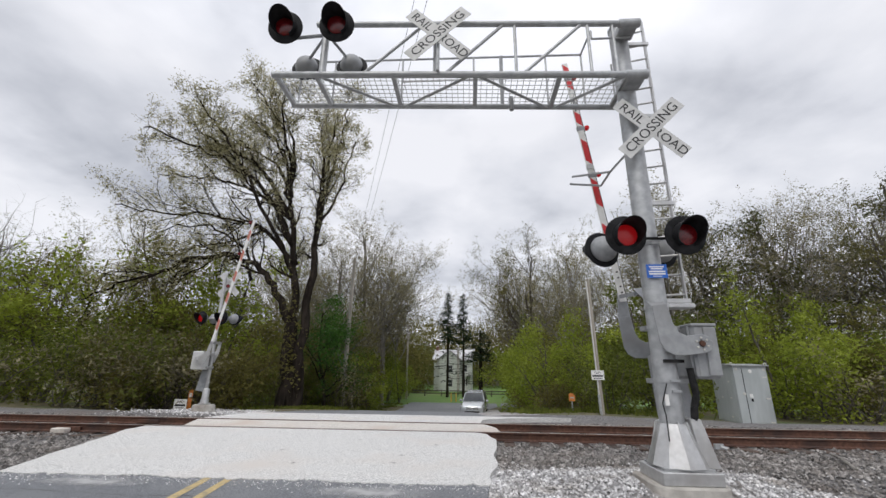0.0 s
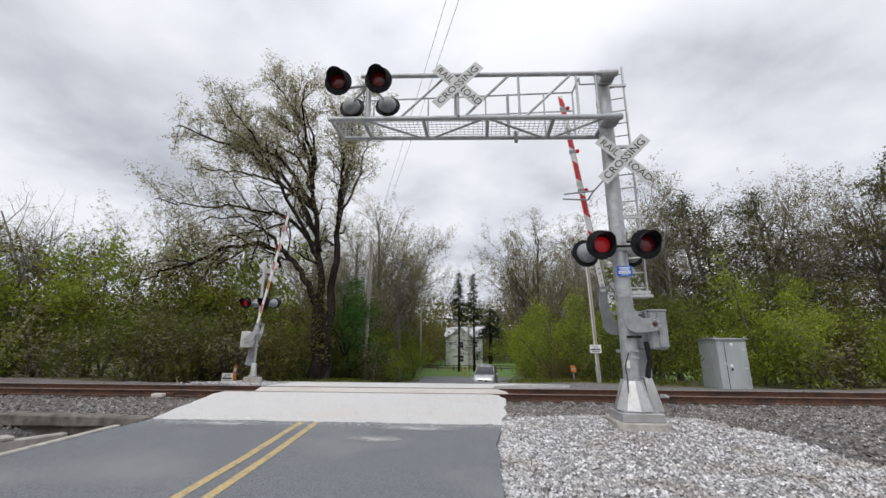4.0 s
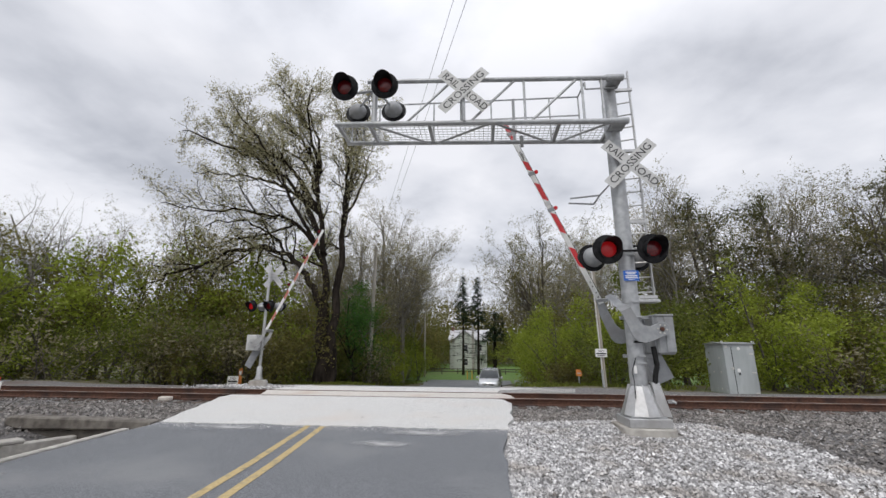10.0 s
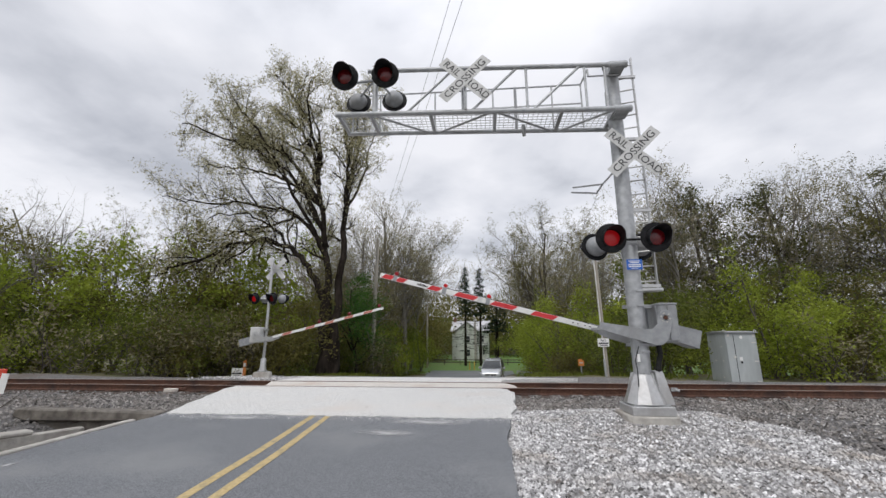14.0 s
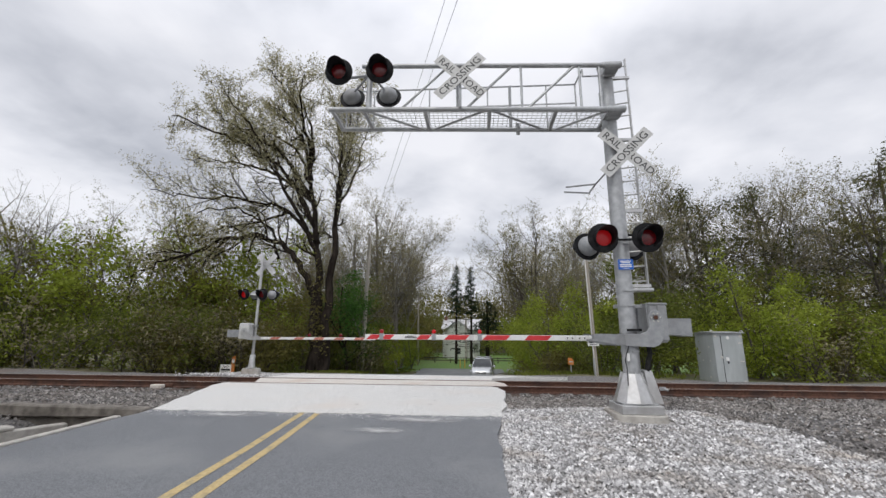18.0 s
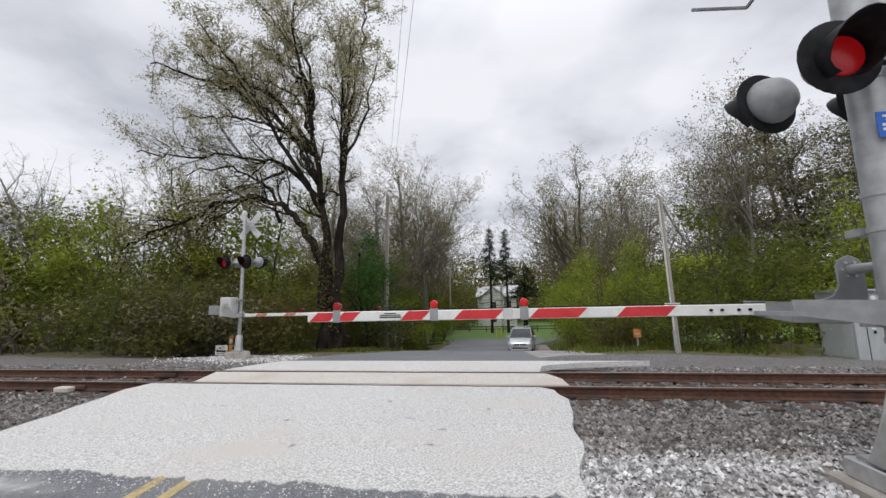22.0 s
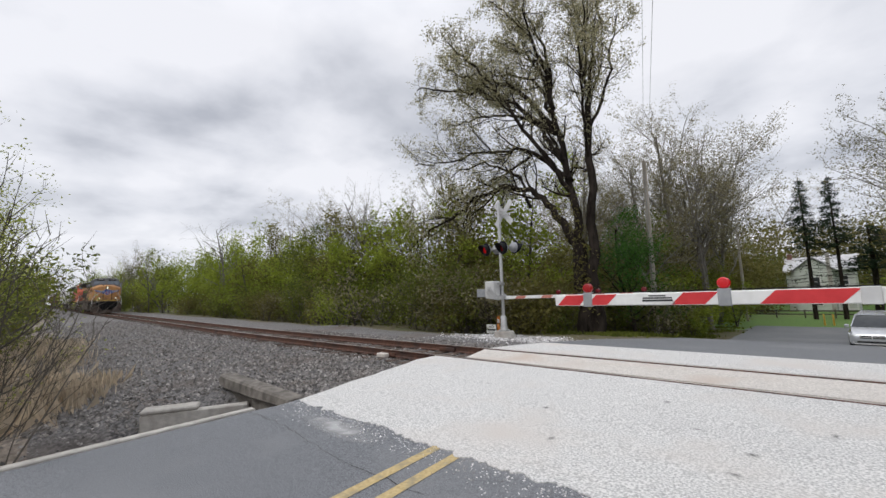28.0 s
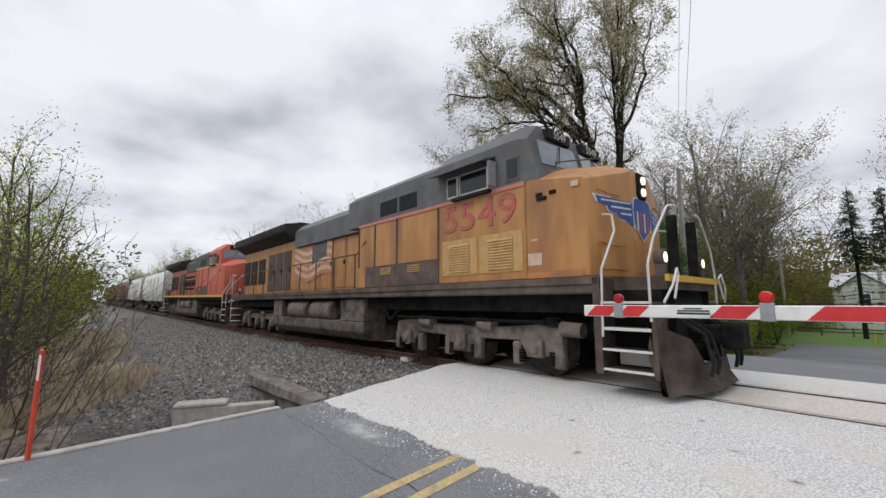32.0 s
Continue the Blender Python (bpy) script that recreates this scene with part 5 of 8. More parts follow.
def make_far_signal():
    s = thing("crossing_signal", "aluminium crossing signal mast with red flashers beyond the tracks", "railway signal", at=pose(FX, FY2, FZ))
    part("concrete_pad", Geo().lathe([(0.0, 0.06), (0.36, 0.06), (0.4, 0.0), (0.42, -0.4)], None, 10), M_CONC, s)
    part("base_casting", Geo().box(-0.16, 0.16, -0.16, 0.16, 0.06, 0.12).lathe([(0.16, 0.12), (0.13, 0.3), (0.12, 0.62), (0.08, 0.66)], None, 12), M_ALU, s, bevel=0.01)
    part("mast", Geo().tube((0, 0, 0.1), (0, 0, 5.25), 0.065, n=16), M_ALU, s, "pale aluminium mast")
    part("pinnacle", Geo().lathe([(0.075, 5.2), (0.08, 5.3), (0.05, 5.36), (0.0, 5.4)], None, 12), M_ALU, s)
    part("light_arm", Geo().tube((-0.62, 0, 3.38), (0.42, 0, 3.38), 0.03, n=8), M_ALU, s)
    # two pairs, back to back
    signal_head(s, -0.62, -0.14, 3.38, -12, M_LENS_BRIGHT, r=0.27)
    signal_head(s, 0.24, -0.14, 3.38, -12, M_LENS, r=0.27)
    signal_head(s, -0.3, 0.22, 3.38, 168, M_LENS, r=0.25)
    signal_head(s, 0.55, 0.22, 3.38, 168, M_LENS, r=0.25)
    crossbuck(s, 0.1, 0.2, 4.85, 172, words=False)
    for z in (4.78, 4.92):
        part("sign_bracket", Geo().box(-0.25, 0.75, 0.06, 0.1, z - 0.02, z + 0.02), M_ALU, s)
    gt = thing("crossing_gate", "crossing gate beyond the tracks with a pale striped arm", "crossing gate", at=pose(FX - 0.2, FY2 - 0.55, FZ + 1.7))
    part("mechanism_box", Geo().box(-0.3, 0.16, 0.05, 0.48, -0.35, 0.35), M_SIGNWHITE, gt, "pale grey gate mechanism case", bevel=0.03)
    for z in (-0.3, 0.2):
        part("mast_bracket", Geo().box(0.1, 0.3, 0.3, 0.6, z, z + 0.08), M_ALU, gt)
    part("pivot_shaft", Geo().tube((0, -0.06, 0), (0, 0.7, 0), 0.04, n=10), M_GALV, gt)
    arm = new("gate_arm")
    arm.parent = gt
    crank = [(-0.12, 0.12), (-0.14, -0.12), (0.0, -0.34), (0.4, -0.4), (0.75, -0.36), (0.75, -0.26), (0.42, -0.24), (0.22, -0.1), (0.1, 0.12)]
    for y0 in (-0.04, 0.54):
        part("side_plate", Geo().prism(crank, "y", y0, y0 + 0.02), M_ALU, arm)
    part("counterweight_bar", Geo().box(-1.15, -0.1, 0.56, 0.6, -0.28, 0.06), M_GREYPAINT, arm, "grey counterweight plates", bevel=0.01)
    part("yoke", Geo().box(0.7, 0.8, -0.04, 0.56, -0.36, -0.26), M_ALU, arm)
    board = part("arm_board", Geo().box(0.75, 5.95, -0.02, 0.02, -0.365, -0.255), M_WHITE, arm, "white arm board with faded stripes", bevel=0.008)
    for a in (1.2, 2.3, 3.2, 4.1, 5.0):
        part("red_stripe", Geo().add([(a, -0.023, -0.36), (a + 0.4, -0.023, -0.36), (a + 0.5, -0.023, -0.26), (a + 0.1, -0.023, -0.26), (a, 0.023, -0.36), (a + 0.4, 0.023, -0.36), (a + 0.5, 0.023, -0.26), (a + 0.1, 0.023, -0.26)], [(0, 1, 2, 3), (7, 6, 5, 4), (0, 4, 5, 1), (2, 6, 7, 3), (1, 5, 6, 2), (3, 7, 4, 0)]), M_STRIPERED, board, smooth=0)
    for a in (3.0, 4.4, 5.8):
        part("arm_lamp", Geo().lathe([(0.0, -0.05), (0.07, -0.04), (0.08, 0.0), (0.07, 0.04), (0.0, 0.05)], pose(a, 0, -0.17, 90, 0, 0), 14), M_LENS, board)
    return arm


FAR_ARM = make_far_signal()


# ---- the train ----
M_YEL = mat("armour_yellow", (0.38, 0.175, 0.055), (0.49, 0.245, 0.08), 3, 0.5, bump=0.04, bscale=2.5, big=(0.25, 0.115, 0.055), bigscale=1.1, stretch=(1.3, 1, 0.35))
M_LGREY = mat("harbour_grey", (0.095, 0.097, 0.103), (0.13, 0.132, 0.136), 4, 0.6, big=(0.07, 0.068, 0.066), bigscale=1.0)
M_GRIME = mat("grimy_brown", (0.1, 0.078, 0.068), (0.155, 0.12, 0.1), 4, 0.8, big=(0.065, 0.055, 0.05), bigscale=1.2)
M_TRUCK = mat("dusty_truck_grey", (0.125, 0.105, 0.09), (0.2, 0.172, 0.15), 6, 0.8, bump=0.2, big=(0.05, 0.045, 0.04), bigscale=2.0)
M_PLOUGH = mat("plough_brown", (0.075, 0.058, 0.049), (0.12, 0.093, 0.078), 5, 0.75, big=(0.04, 0.033, 0.03), bigscale=1.5)
# black running gear, dark enough to carry the shade under the body too
M_DARK = mat("underframe_shade_black", (0.008, 0.008, 0.008), (0.02, 0.019, 0.018), 5, 0.85)
M_ROOF = mat("dark_roof", (0.03, 0.027, 0.026), (0.055, 0.05, 0.048), 4, 0.7)
M_NUMRED = mat("number_red", (0.4, 0.08, 0.07), (0.5, 0.12, 0.1), 10, 0.6)
M_CRESTBLUE = mat("crest_blue", (0.03, 0.07, 0.26), (0.05, 0.1, 0.34), 8, 0.5)
M_PALEMETAL = mat("pale_trim", (0.55, 0.54, 0.52), (0.66, 0.65, 0.62), 8, 0.5)
M_FLAGRED = mat("faded_flag_red", (0.44, 0.17, 0.1), (0.5, 0.22, 0.14), 6, 0.65)
M_FLAGWHITE = mat("faded_flag_white", (0.52, 0.38, 0.25), (0.58, 0.45, 0.31), 6, 0.65)
M_FLAGBLUE = mat("faded_flag_blue", (0.07, 0.07, 0.075), (0.11, 0.1, 0.1), 6, 0.65)
# windscreen glass: the blue-grey of the reflected sky is put into its colour
M_WINDOW = mat("cab_glass_sky_tone", (0.1, 0.13, 0.17), (0.16, 0.19, 0.23), 2, 0.08, 0.0, coat=0.6)
M_SIDEGLASS = mat("dark_side_glass", (0.008, 0.008, 0.009), (0.02, 0.02, 0.022), 3, 0.12)
M_HEADLAMP = mat("headlamp", (0.9, 0.88, 0.8), (0.95, 0.92, 0.85), 10, 0.2, emit=((1.0, 0.88, 0.6), 1.5))
M_ORG = mat("locomotive_orange", (0.46, 0.085, 0.045), (0.54, 0.115, 0.06), 3, 0.5, big=(0.36, 0.075, 0.045), bigscale=0.9)
M_DGREEN = mat("locomotive_dark_green", (0.03, 0.045, 0.035), (0.05, 0.065, 0.05), 4, 0.6)
M_OYEL = mat("locomotive_stripe_yellow", (0.6, 0.36, 0.05), (0.66, 0.42, 0.08), 4, 0.5)
M_PATCH = mat("primer_patch", (0.52, 0.37, 0.26), (0.6, 0.44, 0.32), 8, 0.6)
M_ORANGEBAND = mat("orange_band", (0.4, 0.16, 0.05), (0.5, 0.22, 0.08), 5, 0.6, big=(0.2, 0.11, 0.07), bigscale=1.6)
M_LOUVRE = mat("louvre_yellow", (0.45, 0.27, 0.1), (0.54, 0.34, 0.13), 8, 0.6)
M_HOPPER = mat("hopper_white", (0.6, 0.6, 0.59), (0.7, 0.7, 0.69), 2.5, 0.6, big=(0.45, 0.43, 0.4), bigscale=0.6, stretch=(1, 1, 0.35))
M_BOXBROWN = mat("boxcar_oxide", (0.13, 0.055, 0.04), (0.18, 0.085, 0.06), 3, 0.7, big=(0.1, 0.06, 0.05), bigscale=0.7)
M_WHEEL = mat("wheel_steel", (0.06, 0.05, 0.045), (0.1, 0.085, 0.075), 8, 0.7, 0.3)


for m in (M_DARK, M_PLOUGH, M_ROOF, M_TRUCK, M_GRIME, M_WHEEL, M_BLACK, M_RUBBER):
    m.node_tree.nodes["Principled BSDF"].inputs["Specular IOR Level"].default_value = 0.12


def truck(parent, xc, axles, wheel_r, heavy=True):
    """A bogie: wheels, side frames, journal boxes and springs."""
    tk = new("truck")
    tk.parent = parent
    tk.matrix_basis = pose(xc, 0, 0)
    half = max(axles) + 0.55
    for ax in axles:
        for s in (-1, 1):
            m = pose(ax, s * 0.72, wheel_r, 90 * s, 0, 0)
            part("wheel", Geo().lathe([(0.0, -0.05), (wheel_r * 0.35, -0.06), (wheel_r * 0.8, -0.03), (wheel_r, -0.06), (wheel_r, 0.07), (wheel_r + 0.025, 0.075), (wheel_r + 0.02, 0.095), (0.0, 0.09)], m, 26), M_WHEEL, tk)
        part("axle", Geo().tube((ax, -1.05, wheel_r), (ax, 1.05, wheel_r), 0.09, n=10), M_DARK, tk)
    for s in (-1, 1):
        y0, y1 = (s * 1.02, s * 1.2) if s > 0 else (s * 1.2, s * 1.02)
        z0 = wheel_r + 0.12
        if heavy:
            poly = [(-half, z0 + 0.02), (-half + 0.1, z0 - 0.22), (-half + 0.75, z0 - 0.3), (-half + 0.95, z0 + 0.0)]
            poly += [(-0.55, z0 - 0.02), (-0.42, z0 - 0.34), (0.42, z0 - 0.34), (0.55, z0 - 0.02)]
            poly += [(half - 0.95, z0 + 0.0), (half - 0.75, z0 - 0.3), (half - 0.1, z0 - 0.22), (half, z0 + 0.02), (half - 0.05, z0 + 0.24), (half - 0.6, z0 + 0.3), (0.9, z0 + 0.22), (-0.9, z0 + 0.22), (-half + 0.6, z0 + 0.3), (-half + 0.05, z0 + 0.24)]
        else:
            poly = [(-half + 0.1, z0 - 0.12), (-half + 0.5, z0 - 0.14), (-0.45, z0 - 0.34), (0.45, z0 - 0.34), (half - 0.5, z0 - 0.14), (half - 0.1, z0 - 0.12), (half - 0.1, z0 + 0.1), (0.5, z0 + 0.18), (-0.5, z0 + 0.18), (-half + 0.1, z0 + 0.1)]
        part("side_frame", Geo().prism(poly, "y", y0, y1), M_TRUCK, tk, "dusty cast steel side frame", bevel=0.02)
        for ax in axles:
            part("journal_box", Geo().box(ax - 0.17, ax + 0.17, min(s * 1.14, s * 1.3), max(s * 1.14, s * 1.3), wheel_r - 0.16, wheel_r + 0.16).tube((ax, s * 1.28, wheel_r), (ax, s * 1.33, wheel_r), 0.11, n=14), M_TRUCK, tk, bevel=0.02)
            if heavy:
                for d in (-0.34, 0.34):
                    g = Geo()
                    for k in range(5):
                        g.lathe([(0.07, 0), (0.095, 0.02), (0.07, 0.04)], pose(ax + d, s * 1.16, wheel_r - 0.28 + 0.05 * k), 10)
                    part("coil_spring", g, M_DARK, tk)
                    part("pedestal_leg", Geo().box(ax + d * 1.35 - 0.1, ax + d * 1.35 + 0.1, min(s * 1.05, s * 1.22), max(s * 1.05, s * 1.22), wheel_r - 0.33, wheel_r + 0.1), M_TRUCK, tk, bevel=0.03)
                part("brake_cylinder", Geo().tube((ax + 0.55, s * 1.2, wheel_r + 0.38), (ax + 0.95, s * 1.2, wheel_r + 0.36), 0.13, n=12), M_TRUCK, tk)
        part("brake_pipe", Geo().path([(-half + 0.2, s * 1.3, z0 + 0.36), (half - 0.3, s * 1.3, z0 + 0.36)], 0.03), M_DARK, tk)
    if heavy:
        for ax in axles:
            # motor blocks, near-black so they also give the shade behind the side frames
            part("traction_motor", Geo().box(ax - 0.8, ax + 0.25, -0.58, 0.58, 0.2, 0.95), M_DARK, tk)
    part("bolster", Geo().box(-0.6, 0.6, -0.95, 0.95, wheel_r, wheel_r + 0.35), M_DARK, tk)
    return tk


def section(xs):
    """A hull through cross-sections: (x, [(y, z), ...]) with equal counts; closed at both ends."""
    vs, fs = [], []
    n = len(xs[0][1])
    for x, ring in xs:
        vs += [(x, y, z) for y, z in ring]
    for k in range(len(xs) - 1):
        for i in range(n):
            j = (i + 1) % n
            fs.append((k * n + i, k * n + j, (k + 1) * n + j, (k + 1) * n + i))
    fs += [tuple(range(n)), tuple((len(xs) - 1) * n + i for i in reversed(range(n)))]
    return Geo().add(vs, fs)


def ring(w, z0, z1, shoulder, top_w):
    """Body outline: vertical sides to the shoulder, then in to a flat top."""
    return [(-w, z0), (w, z0), (w, shoulder), (top_w, z1), (-top_w, z1), (-w, shoulder)]


HALF = 11.15
FLAG_U = (11.0, 3.3)


def locomotive(body, top, low, stripe, label, lead):
    """Front at +x; origin at the middle of the length, on the rails."""
    lo = thing("locomotive", label, "locomotive")
    X = lambda u: HALF - u
    side_y = 1.5
    # frame and walkway
    part("frame", Geo().box(X(21.6), X(0.98), -1.47, 1.47, 1.36, 1.62), M_GRIME if lead else M_DARK, lo, "grimy side sill", bevel=0.02)
    for s in (-1, 1):
        part("sill_stripe", Geo().box(X(21.6), X(0.98), min(s * 1.472, s * 1.5), max(s * 1.472, s * 1.5), 1.5, 1.62), M_GRIME if lead else stripe, lo)
    part("front_deck", Geo().box(X(0.975), X(0.12), -1.08, 1.08, 1.4, 1.6), M_PLOUGH, lo, "dark front platform")
    part("pilot_sill", Geo().box(X(0.115), X(0.06), -1.15, 1.15, 1.52, 1.62), M_OYEL, lo, "yellow edge of the front deck")
    # upper box made wide and near-black to stand for shade under the sill
    part("underframe", Geo().box(X(20.8), X(1.0), -1.22, 1.22, 1.12, 1.36).box(X(20.8), X(1.0), -0.6, 0.6, 0.7, 1.12), M_DARK, lo)
    # nose
    nose = section([(X(2.3), [(-1.48, 1.62), (1.48, 1.62), (1.48, 3.48), (0.85, 3.8), (-0.85, 3.8), (-1.48, 3.48)]),
                    (X(1.2), [(-1.46, 1.62), (1.46, 1.62), (1.46, 3.3), (0.5, 3.7), (-0.5, 3.7), (-1.46, 3.3)]),
                    (X(1.12), [(-1.43, 1.62), (1.43, 1.62), (1.43, 3.24), (0.48, 3.66), (-0.48, 3.66), (-1.43, 3.24)]),
                    (X(0.86), [(-0.42, 1.62), (0.42, 1.62), (0.42, 3.5), (0.3, 3.6), (-0.3, 3.6), (-0.42, 3.5)])])
    part("nose", nose, body, lo, "broad sloping nose", bevel=0.02, smooth=25)
    # lower cab and equipment cabinets at full width
    part("cab_side", Geo().box(X(8.3), X(2.3), -1.49, 1.49, 1.62, 3.42), body, lo, "weathered cab side", bevel=0.02)
    part("engine_hood", section([(X(21.3), ring(0.98, 1.62, 4.3, 3.9, 0.75)), (X(8.3), ring(0.98, 1.62, 4.3, 3.9, 0.75))]), body, lo, "long weathered engine hood", bevel=0.015, smooth=20)
    part("rear_hood_top", section([(X(14.2), ring(1.1, 3.44, 4.36, 4.1, 0.85)), (X(9.0), ring(1.12, 3.44, 4.4, 4.12, 0.85))]), top, lo, "dark upper engine hood", smooth=20)
    part("hood_top", section([(X(9.0), ring(1.47, 3.44, 4.48, 4.26, 1.2)), (X(4.7), ring(1.49, 3.44, 4.52, 4.3, 1.2))]), top, lo, "dark upper hood", smooth=20)
    for s in (-1, 1):
        part("hood_stripe", Geo().box(X(8.3), X(2.3), min(s * 1.49, s * 1.51), max(s * 1.49, s * 1.51), 3.37, 3.45), M_STRIPERED if lead else stripe, lo)
    # cab
    cab = section([(X(4.75), [(-1.49, 3.42), (1.49, 3.42), (1.49, 4.32), (1.15, 4.66), (-1.15, 4.66), (-1.49, 4.32)]),
                   (X(2.5), [(-1.49, 3.42), (1.49, 3.42), (1.49, 4.32), (1.15, 4.7), (-1.15, 4.7), (-1.49, 4.32)]),
                   (X(2.25), [(-1.48, 3.42), (1.48, 3.42), (1.46, 4.28), (1.12, 4.64), (-1.12, 4.64), (-1.46, 4.28)]),
                   (X(2.0), [(-1.47, 3.42), (1.47, 3.42), (1.47, 3.55), (0.85, 3.76), (-0.85, 3.76), (-1.47, 3.55)])])
    cabp = part("cab", cab, top if lead else body, lo, "squared cab with steep windscreens", smooth=20)
    for s in (-1, 1):
        q = [Vector(p) for p in ((X(2.02), s * 0.1, 3.84), (X(2.05), s * 1.32, 3.76), (X(2.17), s * 1.3, 4.26), (X(2.15), s * 0.1, 4.33))]
        nrm = (q[1] - q[0]).cross(q[3] - q[0]).normalized()
        nrm = nrm if nrm.x > 0 else -nrm
        vs = [p + nrm * 0.035 for p in q] + [p - nrm * 0.03 for p in q]
        part("windscreen", Geo().add(vs, [(0, 1, 2, 3), (7, 6, 5, 4), (0, 4, 5, 1), (1, 5, 6, 2), (2, 6, 7, 3), (3, 7, 4, 0)]), M_WINDOW, cabp, "windscreen with the reflected sky in its colour", smooth=0)
        part("wiper", Geo().tube(q[3] + nrm * 0.05 + Vector((0, s * 0.5, -0.05)), q[0] + nrm * 0.05 + Vector((0, s * 0.75, 0.0)), 0.012, n=5), M_BLACK, cabp)
        nb = part("number_board", Geo().box(X(2.5), X(2.1), s * 0.6 - 0.38, s * 0.6 + 0.38, 4.38, 4.62), M_BLACK, cabp, "black number board", bevel=0.02)
        if lead:
            letters("5549", 0.22, M_PALEMETAL, nb, Matrix.Translation((X(2.093), s * 0.6, 4.5)) @ pose(0, 0, 0, 90, 0, 90))
        else:
            bars([(0, 0, 0.45, 0.12)], M_PALEMETAL, nb, Matrix.Translation((X(2.095), s * 0.6, 4.5)) @ pose(0, 0, 0, 90, 0, 90))
        # side windows in pale frames
        yy = s * 1.475
        for u0, u1, z0, z1 in ((4.45, 4.08, 3.5, 3.98), (4.04, 3.2, 3.5, 3.98), (2.75, 2.4, 3.52, 4.0)):
            part("window_frame", Geo().box(X(u0), X(u1), min(yy, yy + s * 0.03), max(yy, yy + s * 0.03), z0, z1), M_PALEMETAL if u0 > 3 else top, cabp, bevel=0.01)
            part("window_glass", Geo().box(X(u0) + 0.04, X(u1) - 0.04, min(yy, yy + s * 0.036), max(yy, yy + s * 0.036), z0 + 0.04, z1 - 0.04), M_SIDEGLASS, cabp, bevel=0.005)
        part("sunshade", Geo().add([(X(4.75), s * 1.42, 4.16), (X(3.0), s * 1.42, 4.16), (X(3.0), s * 1.85, 4.0), (X(4.75), s * 1.85, 4.0), (X(4.75), s * 1.42, 4.13), (X(3.0), s * 1.42, 4.13), (X(3.0), s * 1.85, 3.97), (X(4.75), s * 1.85, 3.97)], [(0, 1, 2, 3), (7, 6, 5, 4), (0, 4, 5, 1), (2, 6, 7, 3), (1, 5, 6, 2), (3, 7, 4, 0)]), M_LGREY, cabp, "dark sheet-metal awning", smooth=0)
        part("wind_deflector", Geo().box(X(3.02), X(2.98), min(s * 1.5, s * 1.72), max(s * 1.5, s * 1.72), 3.5, 4.0), M_GREYPAINT, cabp)
        part("armrest", Geo().box(X(4.2), X(3.1), min(s * 1.5, s * 1.6), max(s * 1.5, s * 1.6), 3.4, 3.46), M_BLACK, cabp)
    part("roof_hatch", Geo().box(X(4.4), X(3.2), -0.6, 0.6, 4.66, 4.76), M_ROOF, cabp, bevel=0.02)
    part("horn", Geo().tube((X(6), 0.3, 4.48), (X(5.5), 0.3, 4.5), 0.03, 0.08, n=10), M_ROOF, lo)
    # radiator wings
    for s in (-1, 1):
        poly = [(s * 0.9, 3.72), (s * 1.5, 4.1), (s * 1.52, 4.42), (s * 0.85, 4.55)]
        if s < 0:
            poly = poly[::-1]
        part("radiator_wing", Geo().prism(poly, "x", X(21.4), X(14.3)), M_ROOF, lo, "dark overhanging radiator housing", bevel=0.02)
    part("radiator_top", Geo().box(X(21.4), X(14.3), -0.9, 0.9, 4.28, 4.56), M_ROOF, lo)
    # louvres, doors, panels on both sides
    for s in (-1, 1):
        yb = s * 1.49
        sb = lambda u0, u1, z0, z1, d=0.015, y=None: Geo().box(X(u0), X(u1), min((y or yb), (y or yb) + s * d), max((y or yb), (y or yb) + s * d), z0, z1)
        for u0, u1 in ((4.6, 3.52), (3.46, 2.38)):
            door = part("louvred_door", sb(u0, u1, 1.78, 2.55), M_LOUVRE if lead else body, lo, "louvred cabinet door", bevel=0.01)
            for k in range(11):
                z = 1.86 + k * 0.055
                part("slat", Geo().add([(X(u0 - 0.22), yb + s * 0.015, z), (X(u1 + 0.22), yb + s * 0.015, z), (X(u1 + 0.22), yb + s * 0.04, z - 0.012), (X(u0 - 0.22), yb + s * 0.04, z - 0.012), (X(u0 - 0.22), yb + s * 0.015, z + 0.035), (X(u1 + 0.22), yb + s * 0.015, z + 0.035)], [(0, 1, 2, 3), (3, 2, 5, 4), (0, 3, 4), (1, 5, 2)]), M_LOUVRE if lead else body, door, smooth=0)
        for u0, u1, z0, z1 in ((6.3, 5.55, 3.55, 3.95), (7.2, 6.4, 3.55, 3.95), (8.8, 7.9, 3.5, 3.9)):
            part("intake_grille", sb(u0, u1, z0, z1, 0.03, s * 1.46 if u0 < 8 else s * 1.4), M_BLACK, lo, "black intake grille")
        part("lower_panel", sb(7.9, 4.75, 1.64, 2.2, 0.012), M_GRIME, lo, "grimy brown lower panel")
        for u0 in (7.1, 5.9):
            for k in range(4):
                part("vent_slat", sb(u0, u0 - 0.5, 1.95 + 0.05 * k, 1.975 + 0.05 * k, 0.03), M_LOUVRE if lead else body, lo)
        for u0 in (4.72, 6.35, 7.4, 8.25):
            part("panel_seam", sb(u0 + 0.05, u0, 1.64 if u0 < 6 else 2.2, 3.4, 0.02), M_GRIME, lo)
        yh = s * 0.98
        for k in range(9):
            u0 = 9.1 + k * 0.95
            part("hood_door", sb(u0 + 0.85, u0, 1.72, 3.42, 0.02, yh), body if k < 6 else M_GRIME, lo, bevel=0.01)
            part("door_handle", sb(u0 + 0.1, u0 + 0.04, 2.5, 2.65, 0.05, yh), M_DARK, lo)
